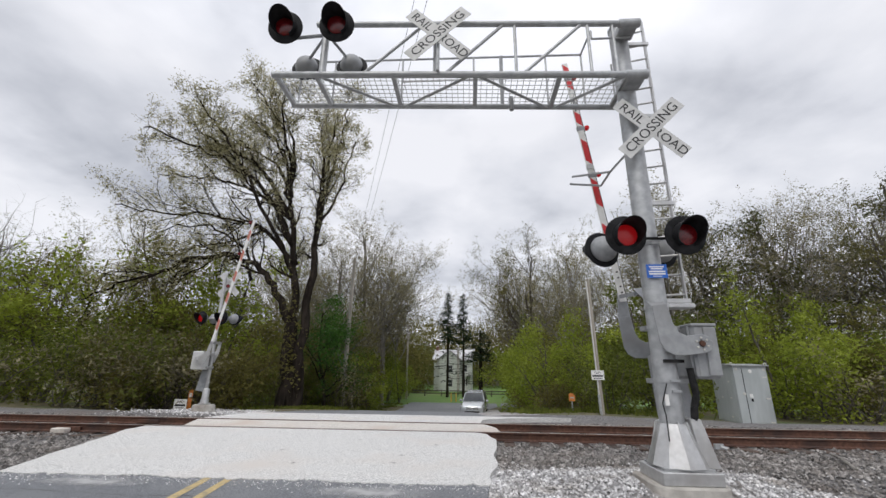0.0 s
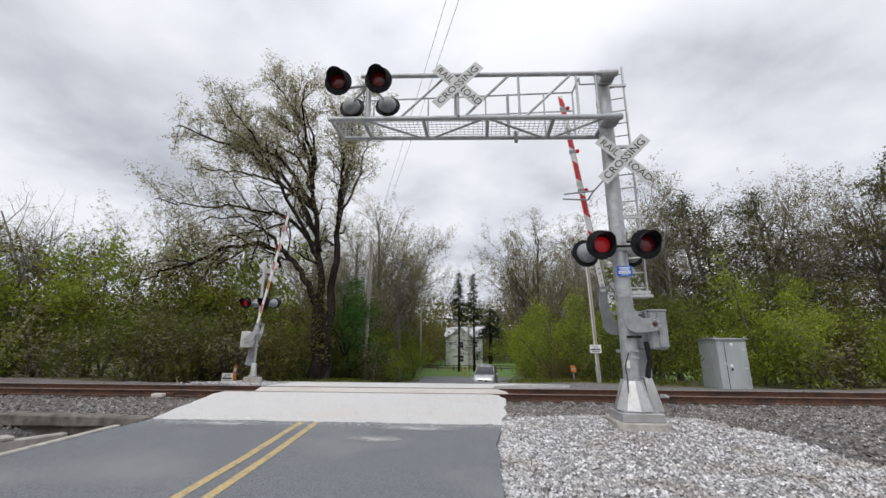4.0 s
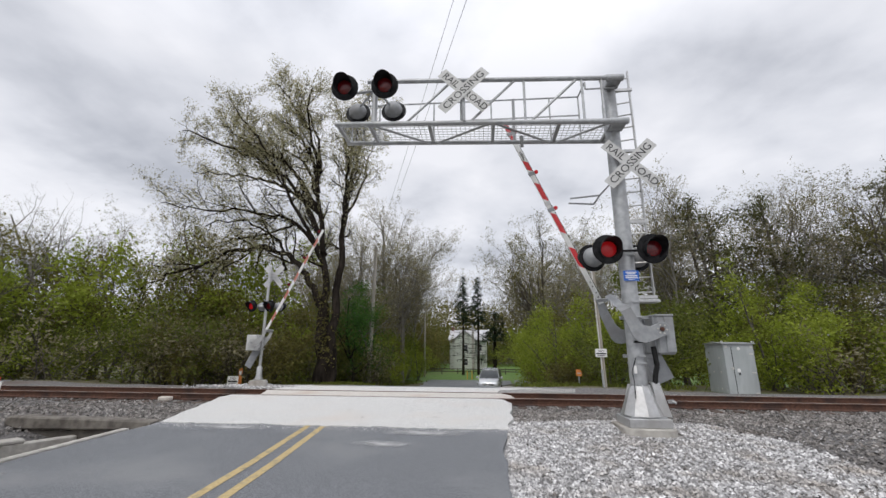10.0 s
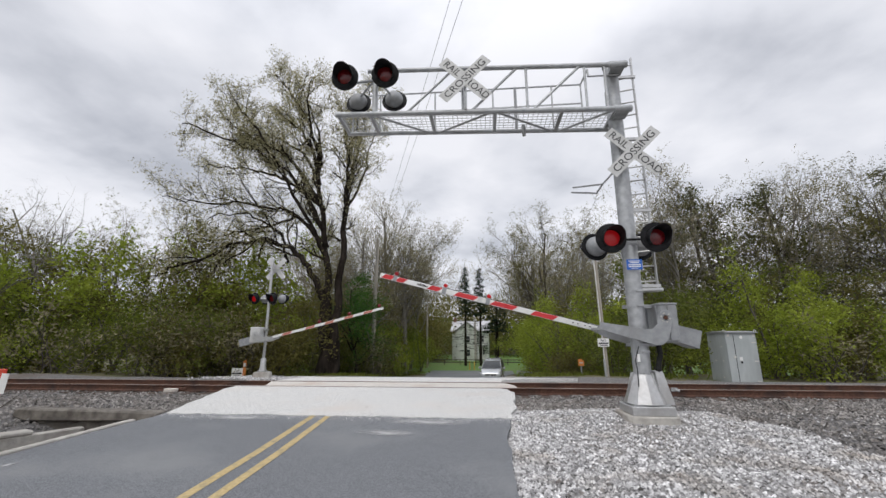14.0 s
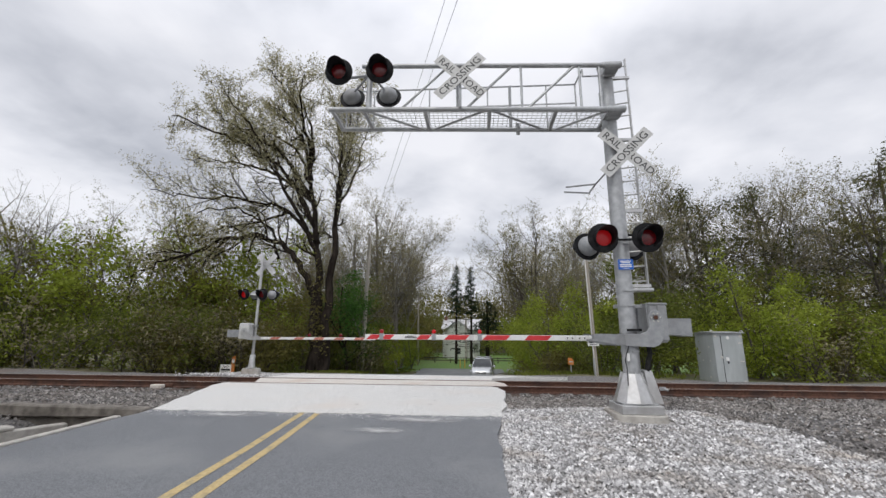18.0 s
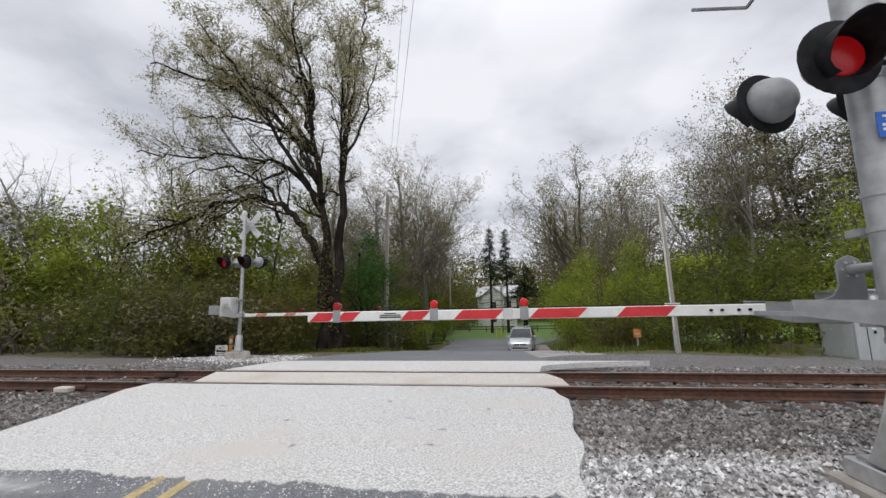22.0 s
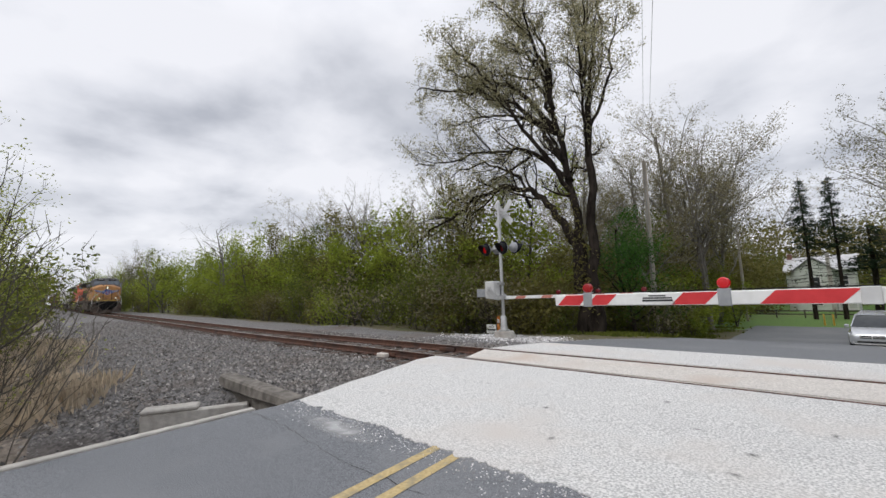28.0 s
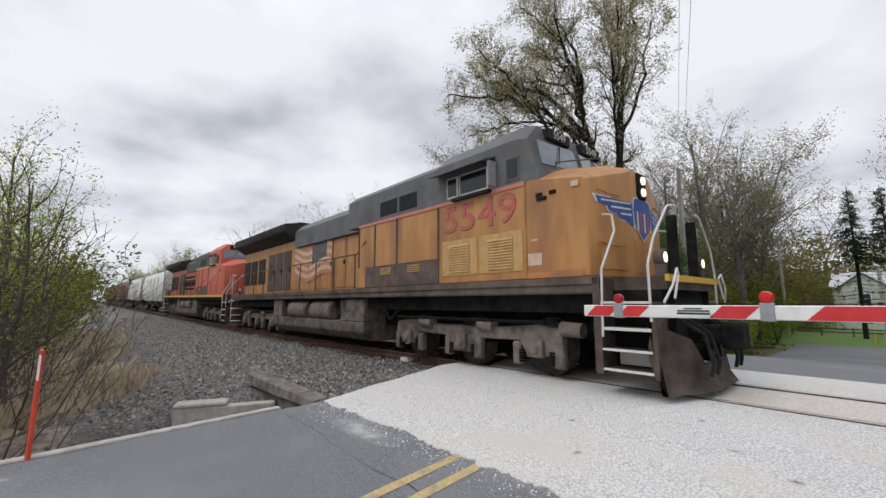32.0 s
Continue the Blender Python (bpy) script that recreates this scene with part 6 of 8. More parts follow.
        for u0 in (18.0, 19.2, 20.3):
            part("rear_grille", sb(u0 + 0.9, u0, 2.1, 3.3, 0.03, yh), M_BLACK, lo)
        # handrail with posts
        for k in range(10):
            u = 8.6 + k * 1.35
            part("rail_stanchion", Geo().tube((X(u), s * 1.44, 1.62), (X(u), s * 1.44, 2.62), 0.022, n=6), M_GRIME, lo)
        part("handrail", Geo().path([(X(7.9), s * 1.5, 2.95), (X(8.5), s * 1.44, 2.64), (X(20.9), s * 1.44, 2.62)], 0.022), M_GRIME, lo)
        if lead:
            nm = Matrix.Translation((X(3.52), s * 1.494, 2.98)) @ (pose(0, 0, 0, 90, 0, 0) if s < 0 else pose(0, 0, 0, 90, 0, 180))
            letters("5549", 0.86, M_GRIME, lo, nm @ Matrix.Diagonal((1.24, 1, 1, 1)) @ pose(0, 0, 0.001), name="road_number_outline")
            letters("5549", 0.8, M_NUMRED, lo, nm @ Matrix.Diagonal((1.33, 1, 1, 1)) @ pose(0, 0, 0.006), name="road_number")
            # faded waving flag
            yf = s * 1.002
            U0, UL = FLAG_U
            for k in range(9):
                g = Geo()
                for q in range(24):
                    e = []
                    for w in (q, q + 1):
                        f = w / 24
                        e.append((U0 + UL * f, 2.1 + k * 0.145 + 0.16 * math.sin(f * 6.5 + 0.6) + 0.1 * f))
                    if k >= 4 and 0.12 < (q + 0.5) / 24 < 0.5:
                        if g.v:
                            part("flag_stripe", g, M_FLAGWHITE if k % 2 else M_FLAGRED, lo, smooth=0)
                            g = Geo()
                        continue
                    (ua, za), (ub, zb) = e
                    g.add([(X(ua), yf + s * 0.024, za), (X(ub), yf + s * 0.024, zb), (X(ub), yf + s * 0.024, zb + 0.145), (X(ua), yf + s * 0.024, za + 0.145)], [(0, 1, 2, 3)])
                part("flag_stripe", g, M_FLAGWHITE if k % 2 else M_FLAGRED, lo, smooth=0)
            g = Geo()
            for q in range(3, 12):
                f0, f1 = q / 24, (q + 1) / 24
                za, zb = 2.68 + 0.16 * math.sin(f0 * 6.5 + 0.6) + 0.1 * f0, 2.68 + 0.16 * math.sin(f1 * 6.5 + 0.6) + 0.1 * f1
                g.add([(X(U0 + UL * f0), yf + s * 0.024, za), (X(U0 + UL * f1), yf + s * 0.024, zb), (X(U0 + UL * f1), yf + s * 0.024, zb + 0.725), (X(U0 + UL * f0), yf + s * 0.024, za + 0.725)], [(0, 1, 2, 3)])
            part("flag_canton", g, M_FLAGBLUE, lo, "faded dark flag canton", smooth=0)
        else:
            bars([(0, 0.0, 4.2, 0.5), (0, 0.45, 3.6, 0.16), (0, -0.45, 3.9, 0.16)], M_DARK, lo, Matrix.Translation((X(13.2), s * 1.003, 2.6)) @ pose(0, 0, 0, 90, 0, 0 if s < 0 else 180), depth=0.02)
            bars([(0, 0.0, 1.4, 0.45)], M_STRIPERED, lo, Matrix.Translation((X(3.5), s * 1.493, 2.98)) @ pose(0, 0, 0, 90, 0, 0 if s < 0 else 180), depth=0.004)
        part("reflector", sb(1.35, 1.15, 1.75, 1.9, 0.006, s * 1.43), M_PALEMETAL, lo)
        if lead:
            # patched paint, hinges and grab irons on the nose
            for u0, u1, z0, z1 in ((2.28, 1.98, 1.86, 2.08), (1.36, 1.22, 3.14, 3.24), (2.2, 2.06, 2.3, 2.34)):
                part("paint_patch", sb(u0, u1, z0, z1, 0.004, s * 1.482), M_PATCH, lo, "pale patch of primer", smooth=0)
            for u in (2.0, 1.72):
                part("hinge", sb(u + 0.06, u - 0.06, 3.1, 3.16, 0.03, s * 1.47), M_DARK, lo)
            part("nose_band", sb(2.3, 1.2, 1.63, 1.74, 0.012, s * 1.475), M_ORANGEBAND, lo, "orange band along the foot of the nose")
            for z in (3.08, 2.2):
                xn = X(0.86) - 0.257 * 0.5
                part("nose_grab", Geo().path([(xn - 0.12, s * 1.2, z), (xn - 0.02, s * 1.2, z + 0.01), (xn + 0.02, s * 1.05, z - 0.04), (xn + 0.08, s * 0.72, z - 0.04), (xn + 0.02, s * 0.7, z - 0.04)], 0.014, 6), body, lo)
            part("nose_hatch", Geo().add([(X(0.95) - 0.257 * (yy - 0.42) + dx, s * yy, zz) for dx in (0.1, 0.115) for yy, zz in ((0.6, 1.75), (1.2, 1.75), (1.2, 2.2), (0.6, 2.2))], [(0, 1, 2, 3), (7, 6, 5, 4), (0, 4, 5, 1), (1, 5, 6, 2), (2, 6, 7, 3), (3, 7, 4, 0)]), body, lo, "hatch in the nose front", smooth=0)
            part("roof_rail", Geo().path([(X(2.0), s * 0.95, 3.74), (X(1.95), s * 0.95, 3.86), (X(1.2), s * 0.75, 3.78), (X(1.2), s * 0.75, 3.7)], 0.014, 6), M_GRIME, lo)
        part("side_marker", sb(2.05, 1.85, 3.02, 3.08, 0.03, s * 1.47), M_DARK, lo)
        # air reservoirs and fuel tank
        for u0 in (11.0, 13.0):
            part("air_reservoir", Geo().lathe([(0.0, 0), (0.2, 0.03), (0.25, 0.1), (0.25, 1.55), (0.2, 1.62), (0.0, 1.65)], pose(X(u0 + 0.85), s * 1.2, 1.05, 0, 90, 0), 18), M_TRUCK, lo, "dusty air reservoir")
        part("truck_hose", Geo().path([(X(7.4), s * 1.2, 1.2), (X(7.0), s * 1.25, 0.9), (X(6.7), s * 1.2, 1.1)], 0.03), M_DARK, lo)
        # front step well
        part("step_side", Geo().box(X(1.06), X(0.94), min(s * 1.0, s * 1.5), max(s * 1.0, s * 1.5), 0.3, 1.6), M_PLOUGH, lo)
        part("step_side", Geo().box(X(0.2), X(0.14), min(s * 1.12, s * 1.5), max(s * 1.12, s * 1.5), 0.3, 1.12), M_PLOUGH, lo)
        for k in range(4):
            z = 0.36 + 0.29 * k
            part("step", Geo().box(X(0.93), X(0.21), min(s * (1.14 - 0.02 * k), s * 1.5), max(s * (1.14 - 0.02 * k), s * 1.5), z, z + 0.03), M_GRIME, lo)
            part("step_edge", Geo().box(X(0.93), X(0.21), min(s * 1.5, s * 1.51), max(s * 1.5, s * 1.51), z, z + 0.036), M_PALEMETAL, lo, "worn bright step edge")
        part("step_backing", Geo().box(X(0.93), X(0.21), min(s * 1.05, s * 1.08), max(s * 1.05, s * 1.08), 0.3, 1.4), M_DARK, lo)
        part("step_panel", Geo().box(X(0.85), X(0.22), min(s * 1.1, s * 1.14), max(s * 1.1, s * 1.14), 0.42, 0.62), M_PALEMETAL, lo, "pale riser plate")
        # white grab irons
        part("grab_iron", Geo().path([(X(0.92), s * 1.5, 0.85), (X(0.9), s * 1.52, 1.2), (X(0.88), s * 1.52, 1.72), (X(0.8), s * 1.2, 2.35), (X(0.84), s * 1.18, 2.62), (X(1.02), s * 1.14, 2.66)], 0.019, 7), M_PALEMETAL, lo, "pale front handrail")
        part("grab_iron", Geo().path([(X(0.2), s * 1.5, 1.05), (X(0.2), s * 1.5, 1.75), (X(0.18), s * 1.3, 2.15), (X(0.16), s * 0.75, 2.72), (X(0.16), s * 0.55, 2.76)], 0.019, 7), M_PALEMETAL, lo, "pale front handrail")
        part("cut_lever", Geo().path([(X(0.05), s * 1.42, 1.25), (X(-0.02), s * 1.25, 1.45), (X(-0.02), s * 1.05, 1.7), (X(0.0), s * 0.95, 1.62), (X(0.0), s * 1.15, 1.3)], 0.018, 6), M_PALEMETAL, lo)
        dl = part("ditch_light", Geo().lathe([(0.0, -0.14), (0.1, -0.12), (0.13, 0.0), (0.13, 0.02), (0.105, 0.03)], pose(X(0.22), s * 0.86, 1.9, 0, 90, 0), 18), M_GRIME, lo)
        part("lamp_glass", Geo().lathe([(0.0, 0.035), (0.085, 0.03)], pose(X(0.22), s * 0.86, 1.9, 0, 90, 0), 16), M_HEADLAMP if lead else M_PALEMETAL, dl, "lit white ditch lamp" if lead else "")
        part("lamp_bracket", Geo().box(X(0.34), X(0.2), s * 0.86 - 0.06, s * 0.86 + 0.06, 1.6, 1.8), M_GRIME, dl)
        part("end_plate", Geo().box(X(0.3), X(0.14), s * 0.44 - 0.035, s * 0.44 + 0.035, 1.6, 2.62), M_DARK, lo, "dark upright plate at the deck gap", bevel=0.02)
    tank = section([(X(15.5), [(-1.35, 0.5), (-1.0, 0.25), (1.0, 0.25), (1.35, 0.5), (1.35, 0.82), (-1.35, 0.82)]), (X(8.2), [(-1.35, 0.5), (-1.0, 0.25), (1.0, 0.25), (1.35, 0.5), (1.35, 0.82), (-1.35, 0.82)])])
    part("fuel_tank", tank, M_TRUCK, lo, "dusty grey fuel tank", bevel=0.03)
    for u0, u1 in ((9.6, 8.2), (15.5, 14.6)):
        part("tank_end", Geo().box(X(u0), X(u1), -1.36, 1.36, 0.8, 1.34), M_TRUCK, lo, bevel=0.03)
    # front: headlamps, crest, door, coupler, plough
    box = part("headlight_box", Geo().box(X(0.9), X(0.81), -0.15, 0.15, 3.07, 3.56), M_DARK, lo, "dark twin headlight housing", bevel=0.02)
    for z in (3.2, 3.42):
        part("lamp_glass", Geo().lathe([(0.0, 0.035), (0.07, 0.026), (0.078, 0.0)], pose(X(0.805), 0, z, 0, 90, 0), 16), M_HEADLAMP if lead else M_PALEMETAL, box, "lit headlamp" if lead else "")
    xf = X(0.852)

    def on_nose(g):
        """The emblem follows the swept-back faces of the nose."""
        out = []
        for p in g.v:
            w = FM @ Vector(p)
            w.x -= 0.26 * max(0.0, abs(w.y) - 0.42)
            out.append(w)
        return Geo().add(out, g.f)

    if lead:
        FM = Matrix.Translation((xf, 0, 2.74)) @ pose(0, 0, 0, 90, 0, 90)
        shield = [(-0.3, 0.3), (-0.36, 0.1), (-0.3, -0.2), (0.0, -0.42), (0.3, -0.2), (0.36, 0.1), (0.3, 0.3), (0.0, 0.36)]
        g = Geo().prism([(a * 1.08, b * 1.08) for a, b in shield], "z", 0.0, 0.006)
        part("crest_edge", on_nose(g), M_PALEMETAL, lo, smooth=0)
        g = Geo().prism(shield, "z", 0.0, 0.010)
        part("crest", on_nose(g), M_CRESTBLUE, lo, "blue and red shield emblem", smooth=0)
        for k in range(4):
            a = -0.21 + k * 0.14
            g = Geo().box(a - 0.03, a + 0.03, -0.28, 0.08, 0.01, 0.013)
            part("crest_stripe", on_nose(g), M_NUMRED if k % 2 else M_PALEMETAL, lo, smooth=0)
        for s in (-1, 1):
            wing = [(0.32, 0.24), (1.32, 0.28), (1.26, 0.15), (1.04, 0.1), (0.98, 0.0), (0.78, -0.03), (0.7, -0.13), (0.52, -0.16), (0.32, -0.26)]
            for mtl, sc, d in ((M_PALEMETAL, 1.0, 0.004), (M_CRESTBLUE, 0.86, 0.008)):
                cx, cy = 0.75, 0.03
                pl = [(s * (cx + (a - cx) * sc), cy + (b - cy) * sc) for a, b in wing]
                g = Geo().prism(pl if s < 0 else pl[::-1], "z", 0.0, d)
                part("crest_wing", on_nose(g), mtl, lo, smooth=0)
            for k in range(3):
                g = Geo().box(*sorted((s * 0.44, s * (1.13 - 0.22 * k))), 0.17 - 0.1 * k, 0.2 - 0.1 * k, 0.008, 0.012)
                part("wing_feather", on_nose(g), M_PALEMETAL, lo, smooth=0)
    part("nose_door", Geo().box(X(0.9), X(0.845), -0.34, 0.34, 1.7, 2.3), body, lo, bevel=0.008)
    # mouldboard: a curved blade swept back from the middle
    st = [(-1.46, 0.06, 1.0), (-1.2, -0.04, 0.96), (-0.75, -0.2, 0.82), (-0.5, -0.28, 0.46), (0.5, -0.28, 0.46), (0.75, -0.2, 0.82), (1.2, -0.04, 0.96), (1.46, 0.06, 1.0)]
    vs, fs = [], []
    for y, u, zt in st:
        for k in range(5):
            f = k / 4
            vs.append((X(u + 0.3 * math.sin(f * 2.2) * (1 - 0.35 * f)), y, 0.1 + (zt - 0.1) * f))
        vs.append((X(u + 0.3 * math.sin(2.2) * 0.65 + 0.05), y, zt)); vs.append((X(u + 0.08), y, 0.1))
    for i in range(len(st) - 1):
        for k in range(7):
            a, b = i * 7 + k, i * 7 + (k + 1) % 7
            fs.append((a, a + 7, b + 7, b))
    fs += [tuple(range(7)), tuple(7 * (len(st) - 1) + k for k in reversed(range(7)))]
    part("plough", Geo().add(vs, fs), M_PLOUGH, lo, "dark steel snow plough", smooth=35)
    # near-black block filling the recess below the front deck
    part("pilot_plate", Geo().box(X(0.8), X(0.3), -1.04, 1.04, 0.35, 1.4), M_DARK, lo)
    part("coupler", Geo().box(X(0.4), X(-0.3), -0.14, 0.14, 0.72, 0.98).box(X(-0.26), X(-0.55), -0.2, 0.2, 0.66, 1.02), M_DARK, lo, bevel=0.03)
    part("coupler_pocket", Geo().box(X(0.3), X(0.2), -0.6, 0.6, 0.6, 1.3), M_DARK, lo)
    for y in (-0.7, -0.45, 0.45, 0.7):
        part("air_hose", Geo().path([(X(0.1), y, 1.05), (X(-0.2), y, 0.9), (X(-0.3), y * 1.05, 0.5), (X(-0.26), y * 1.1, 0.32)], 0.03), M_RUBBER, lo)
    part("rear_bulkhead", Geo().box(X(21.65), X(21.55), -1.45, 1.45, 0.5, 1.62), M_GRIME, lo)
    part("rear_coupler", Geo().box(X(22.3), X(21.5), -0.14, 0.14, 0.72, 0.98), M_DARK, lo)
    for s in (-1, 1):
        for k in range(4):
            z = 0.42 + 0.3 * k
            part("rear_step", Geo().box(X(21.6), X(21.0), min(s * 1.1, s * 1.48), max(s * 1.1, s * 1.48), z, z + 0.03), M_PALEMETAL, lo)
        part("rear_handrail", Geo().path([(X(21.6), s * 1.45, 0.5), (X(21.6), s * 1.45, 2.7), (X(20.9), s * 1.44, 2.62)], 0.022), M_PALEMETAL, lo)
    # the body stands higher and broader than the running gear
    for ob in list(lo.children_recursive):
        if ob.parent is not lo and not ob.parent.matrix_basis.is_identity:
            continue
        if ob.matrix_basis.is_identity:
            for v in ob.data.vertices:
                v.co.y *= 1.045
                v.co.z += 0.16 * min(1.0, max(0.0, (v.co.z - 0.9) / 0.5))
        else:
            x, y, z = ob.matrix_basis.translation
            ob.matrix_basis = Matrix.Translation((0, 0.045 * y, 0.16)) @ ob.matrix_basis
    truck(lo, X(4.35), (-1.95, -0.02, 1.95), 0.53)
    truck(lo, X(18.0), (-1.95, 0.02, 1.95), 0.53)
    return lo


LOCO_1 = locomotive(M_YEL, M_LGREY, M_GRIME, M_STRIPERED, "weathered yellow diesel locomotive with grey cab roof and blue winged emblem", True)
LOCO_2 = locomotive(M_ORG, M_DGREEN, M_DARK, M_OYEL, "orange diesel locomotive with dark green upper hood", False)
HOP = 8.9


def hopper(paint, label, name="hopper_wagon"):
    w = thing(name, label, "freight wagon", "wagons behind the locomotives")
    prof = [(-1.25, 1.25), (1.25, 1.25), (1.5, 1.7), (1.56, 2.6), (1.5, 3.6), (1.1, 4.3), (0.5, 4.5), (-0.5, 4.5), (-1.1, 4.3), (-1.5, 3.6), (-1.56, 2.6), (-1.5, 1.7)]
    end = [(-1.0, 2.4), (1.0, 2.4), (1.3, 2.7), (1.45, 3.0), (1.42, 3.6), (1.1, 4.25), (0.5, 4.42), (-0.5, 4.42), (-1.1, 4.25), (-1.42, 3.6), (-1.45, 3.0), (-1.3, 2.7)]
    part("body", section([(-7.9, end), (-6.6, prof), (6.6, prof), (7.9, end)]), paint, w, "rounded wagon body", smooth=30)
    part("centre_sill", Geo().box(-HOP + 0.3, HOP - 0.3, -0.3, 0.3, 0.95, 1.3), M_DARK, w)
    part("roof_walk", Geo().box(-7.8, 7.8, -0.75, 0.75, 4.54, 4.58), M_GREYPAINT, w)
    for k in range(5):
        part("side_rib", Geo().box(-5.2 + 2.6 * k - 0.04, -5.2 + 2.6 * k + 0.04, -1.6, -1.5, 1.4, 3.7), paint, w)
    for x in (-4.2, 0, 4.2):
        part("discharge_chute", section([(x - 1.4, [(-1.1, 1.3), (1.1, 1.3), (1.1, 1.32), (-1.1, 1.32)]), (x - 0.4, [(-0.6, 0.55), (0.6, 0.55), (1.1, 1.32), (-1.1, 1.32)]), (x + 0.4, [(-0.6, 0.55), (0.6, 0.55), (1.1, 1.32), (-1.1, 1.32)]), (x + 1.4, [(-1.1, 1.3), (1.1, 1.3), (1.1, 1.32), (-1.1, 1.32)])]), M_GRIME, w)
    for s in (-1, 1):
        part("end_platform", Geo().box(*sorted((s * 6.9, s * (HOP - 0.35))), -1.4, 1.4, 1.2, 1.3), M_DARK, w)
        part("end_ladder", Geo().tube((s * 8.3, -1.4, 1.25), (s * 8.3, -1.4, 4.3), 0.03).tube((s * 7.9, -1.4, 1.25), (s * 7.9, -1.4, 4.3), 0.03), M_GREYPAINT, w)
        truck(w, s * 6.6, (-0.9, 0.9), 0.42, heavy=False)
    return w


WAGONS = [hopper(M_HOPPER, "white covered hopper wagon with rounded sides")]
WAGONS.append(copy_thing(WAGONS[0], pose(0, 0, 0)))
WAGONS.append(hopper(M_BOXBROWN, "rust-brown covered hopper wagon"))
for k in range(3):
    WAGONS.append(copy_thing(WAGONS[2], pose(0, 0, 0)))

TRAIN_SPEED, TRAIN_FRONT = 17.5, -2.35


def on_track(x):
    """The pose of a vehicle whose middle is at x along the line."""
    a, b = x - 6.5, x + 6.5
    dy, dz = track_y(b) - track_y(a), grade(b) - grade(a)
    return pose(x, 0.5 * (track_y(a) + track_y(b)), RAIL_TOP + 0.5 * (grade(a) + grade(b)), 0, -math.degrees(math.atan2(dz, 13)), math.degrees(math.atan2(dy, 13)))


def move_train():
    times = [0, 6, 12, 18, 21, 22, 23, 24, 24.5, 25, 25.5, 26, 26.5] + [27 + 0.25 * k for k in range(21)]
    back = HALF
    for ob, half in [(LOCO_1, HALF), (LOCO_2, HALF)] + [(w, HOP) for w in WAGONS]:
        if ob is not LOCO_1:
            back += half
        walk(ob, [(t, on_track(TRAIN_FRONT + TRAIN_SPEED * (t - 32) - back)) for t in times])
        back += half


# ---- crossing surface ----
def panel(name, material, y0, y1, lo, hi, label, lift=0.0, nx=30, fray=0.0):
    return strip(name, material, y0, y1, 0.2, lo, hi, lift, label, "crossing", nx=nx, fray=fray)


near_edge = ragged(lambda y: along(y, [(5.7, -6.15), (7, -6.55), (8.2, -6.9), (9.65, -7.2)]), 0.08, 1.5, 8)
panel("crossing_apron", M_LIME, 5.9, NEAR_RAIL - 0.09, near_edge, ragged(lambda y: along(y, [(5.7, 0.45), (7, 0.6), (8.8, 0.75), (9.6, 0.55), (9.72, 0.35)]), 0.06, 1.5, 9), "pale crushed limestone approach packed up to the rails", 0.012, 160, 0.14)
panel("crossing_centre", M_RUSTLIME, NEAR_RAIL + 0.125, FAR_RAIL - 0.125, lambda y: along(y, [(9.9, -6.4), (11.2, -6.9)]), lambda y: along(y, [(9.9, 0.9), (10.6, 0.85), (11.2, 0.6)]), "rust-stained limestone fill between the rails", 0.008)
panel("crossing_apron_far", M_LIME, FAR_RAIL + 0.09, 13.35, lambda y: along(y, [(11.4, -6.9), (13.3, -6.5)]), lambda y: along(y, [(11.4, 0.5), (12.3, 0.6), (13.0, 1.6), (13.4, 3.5)]), "pale limestone apron beyond the rails", 0.012)


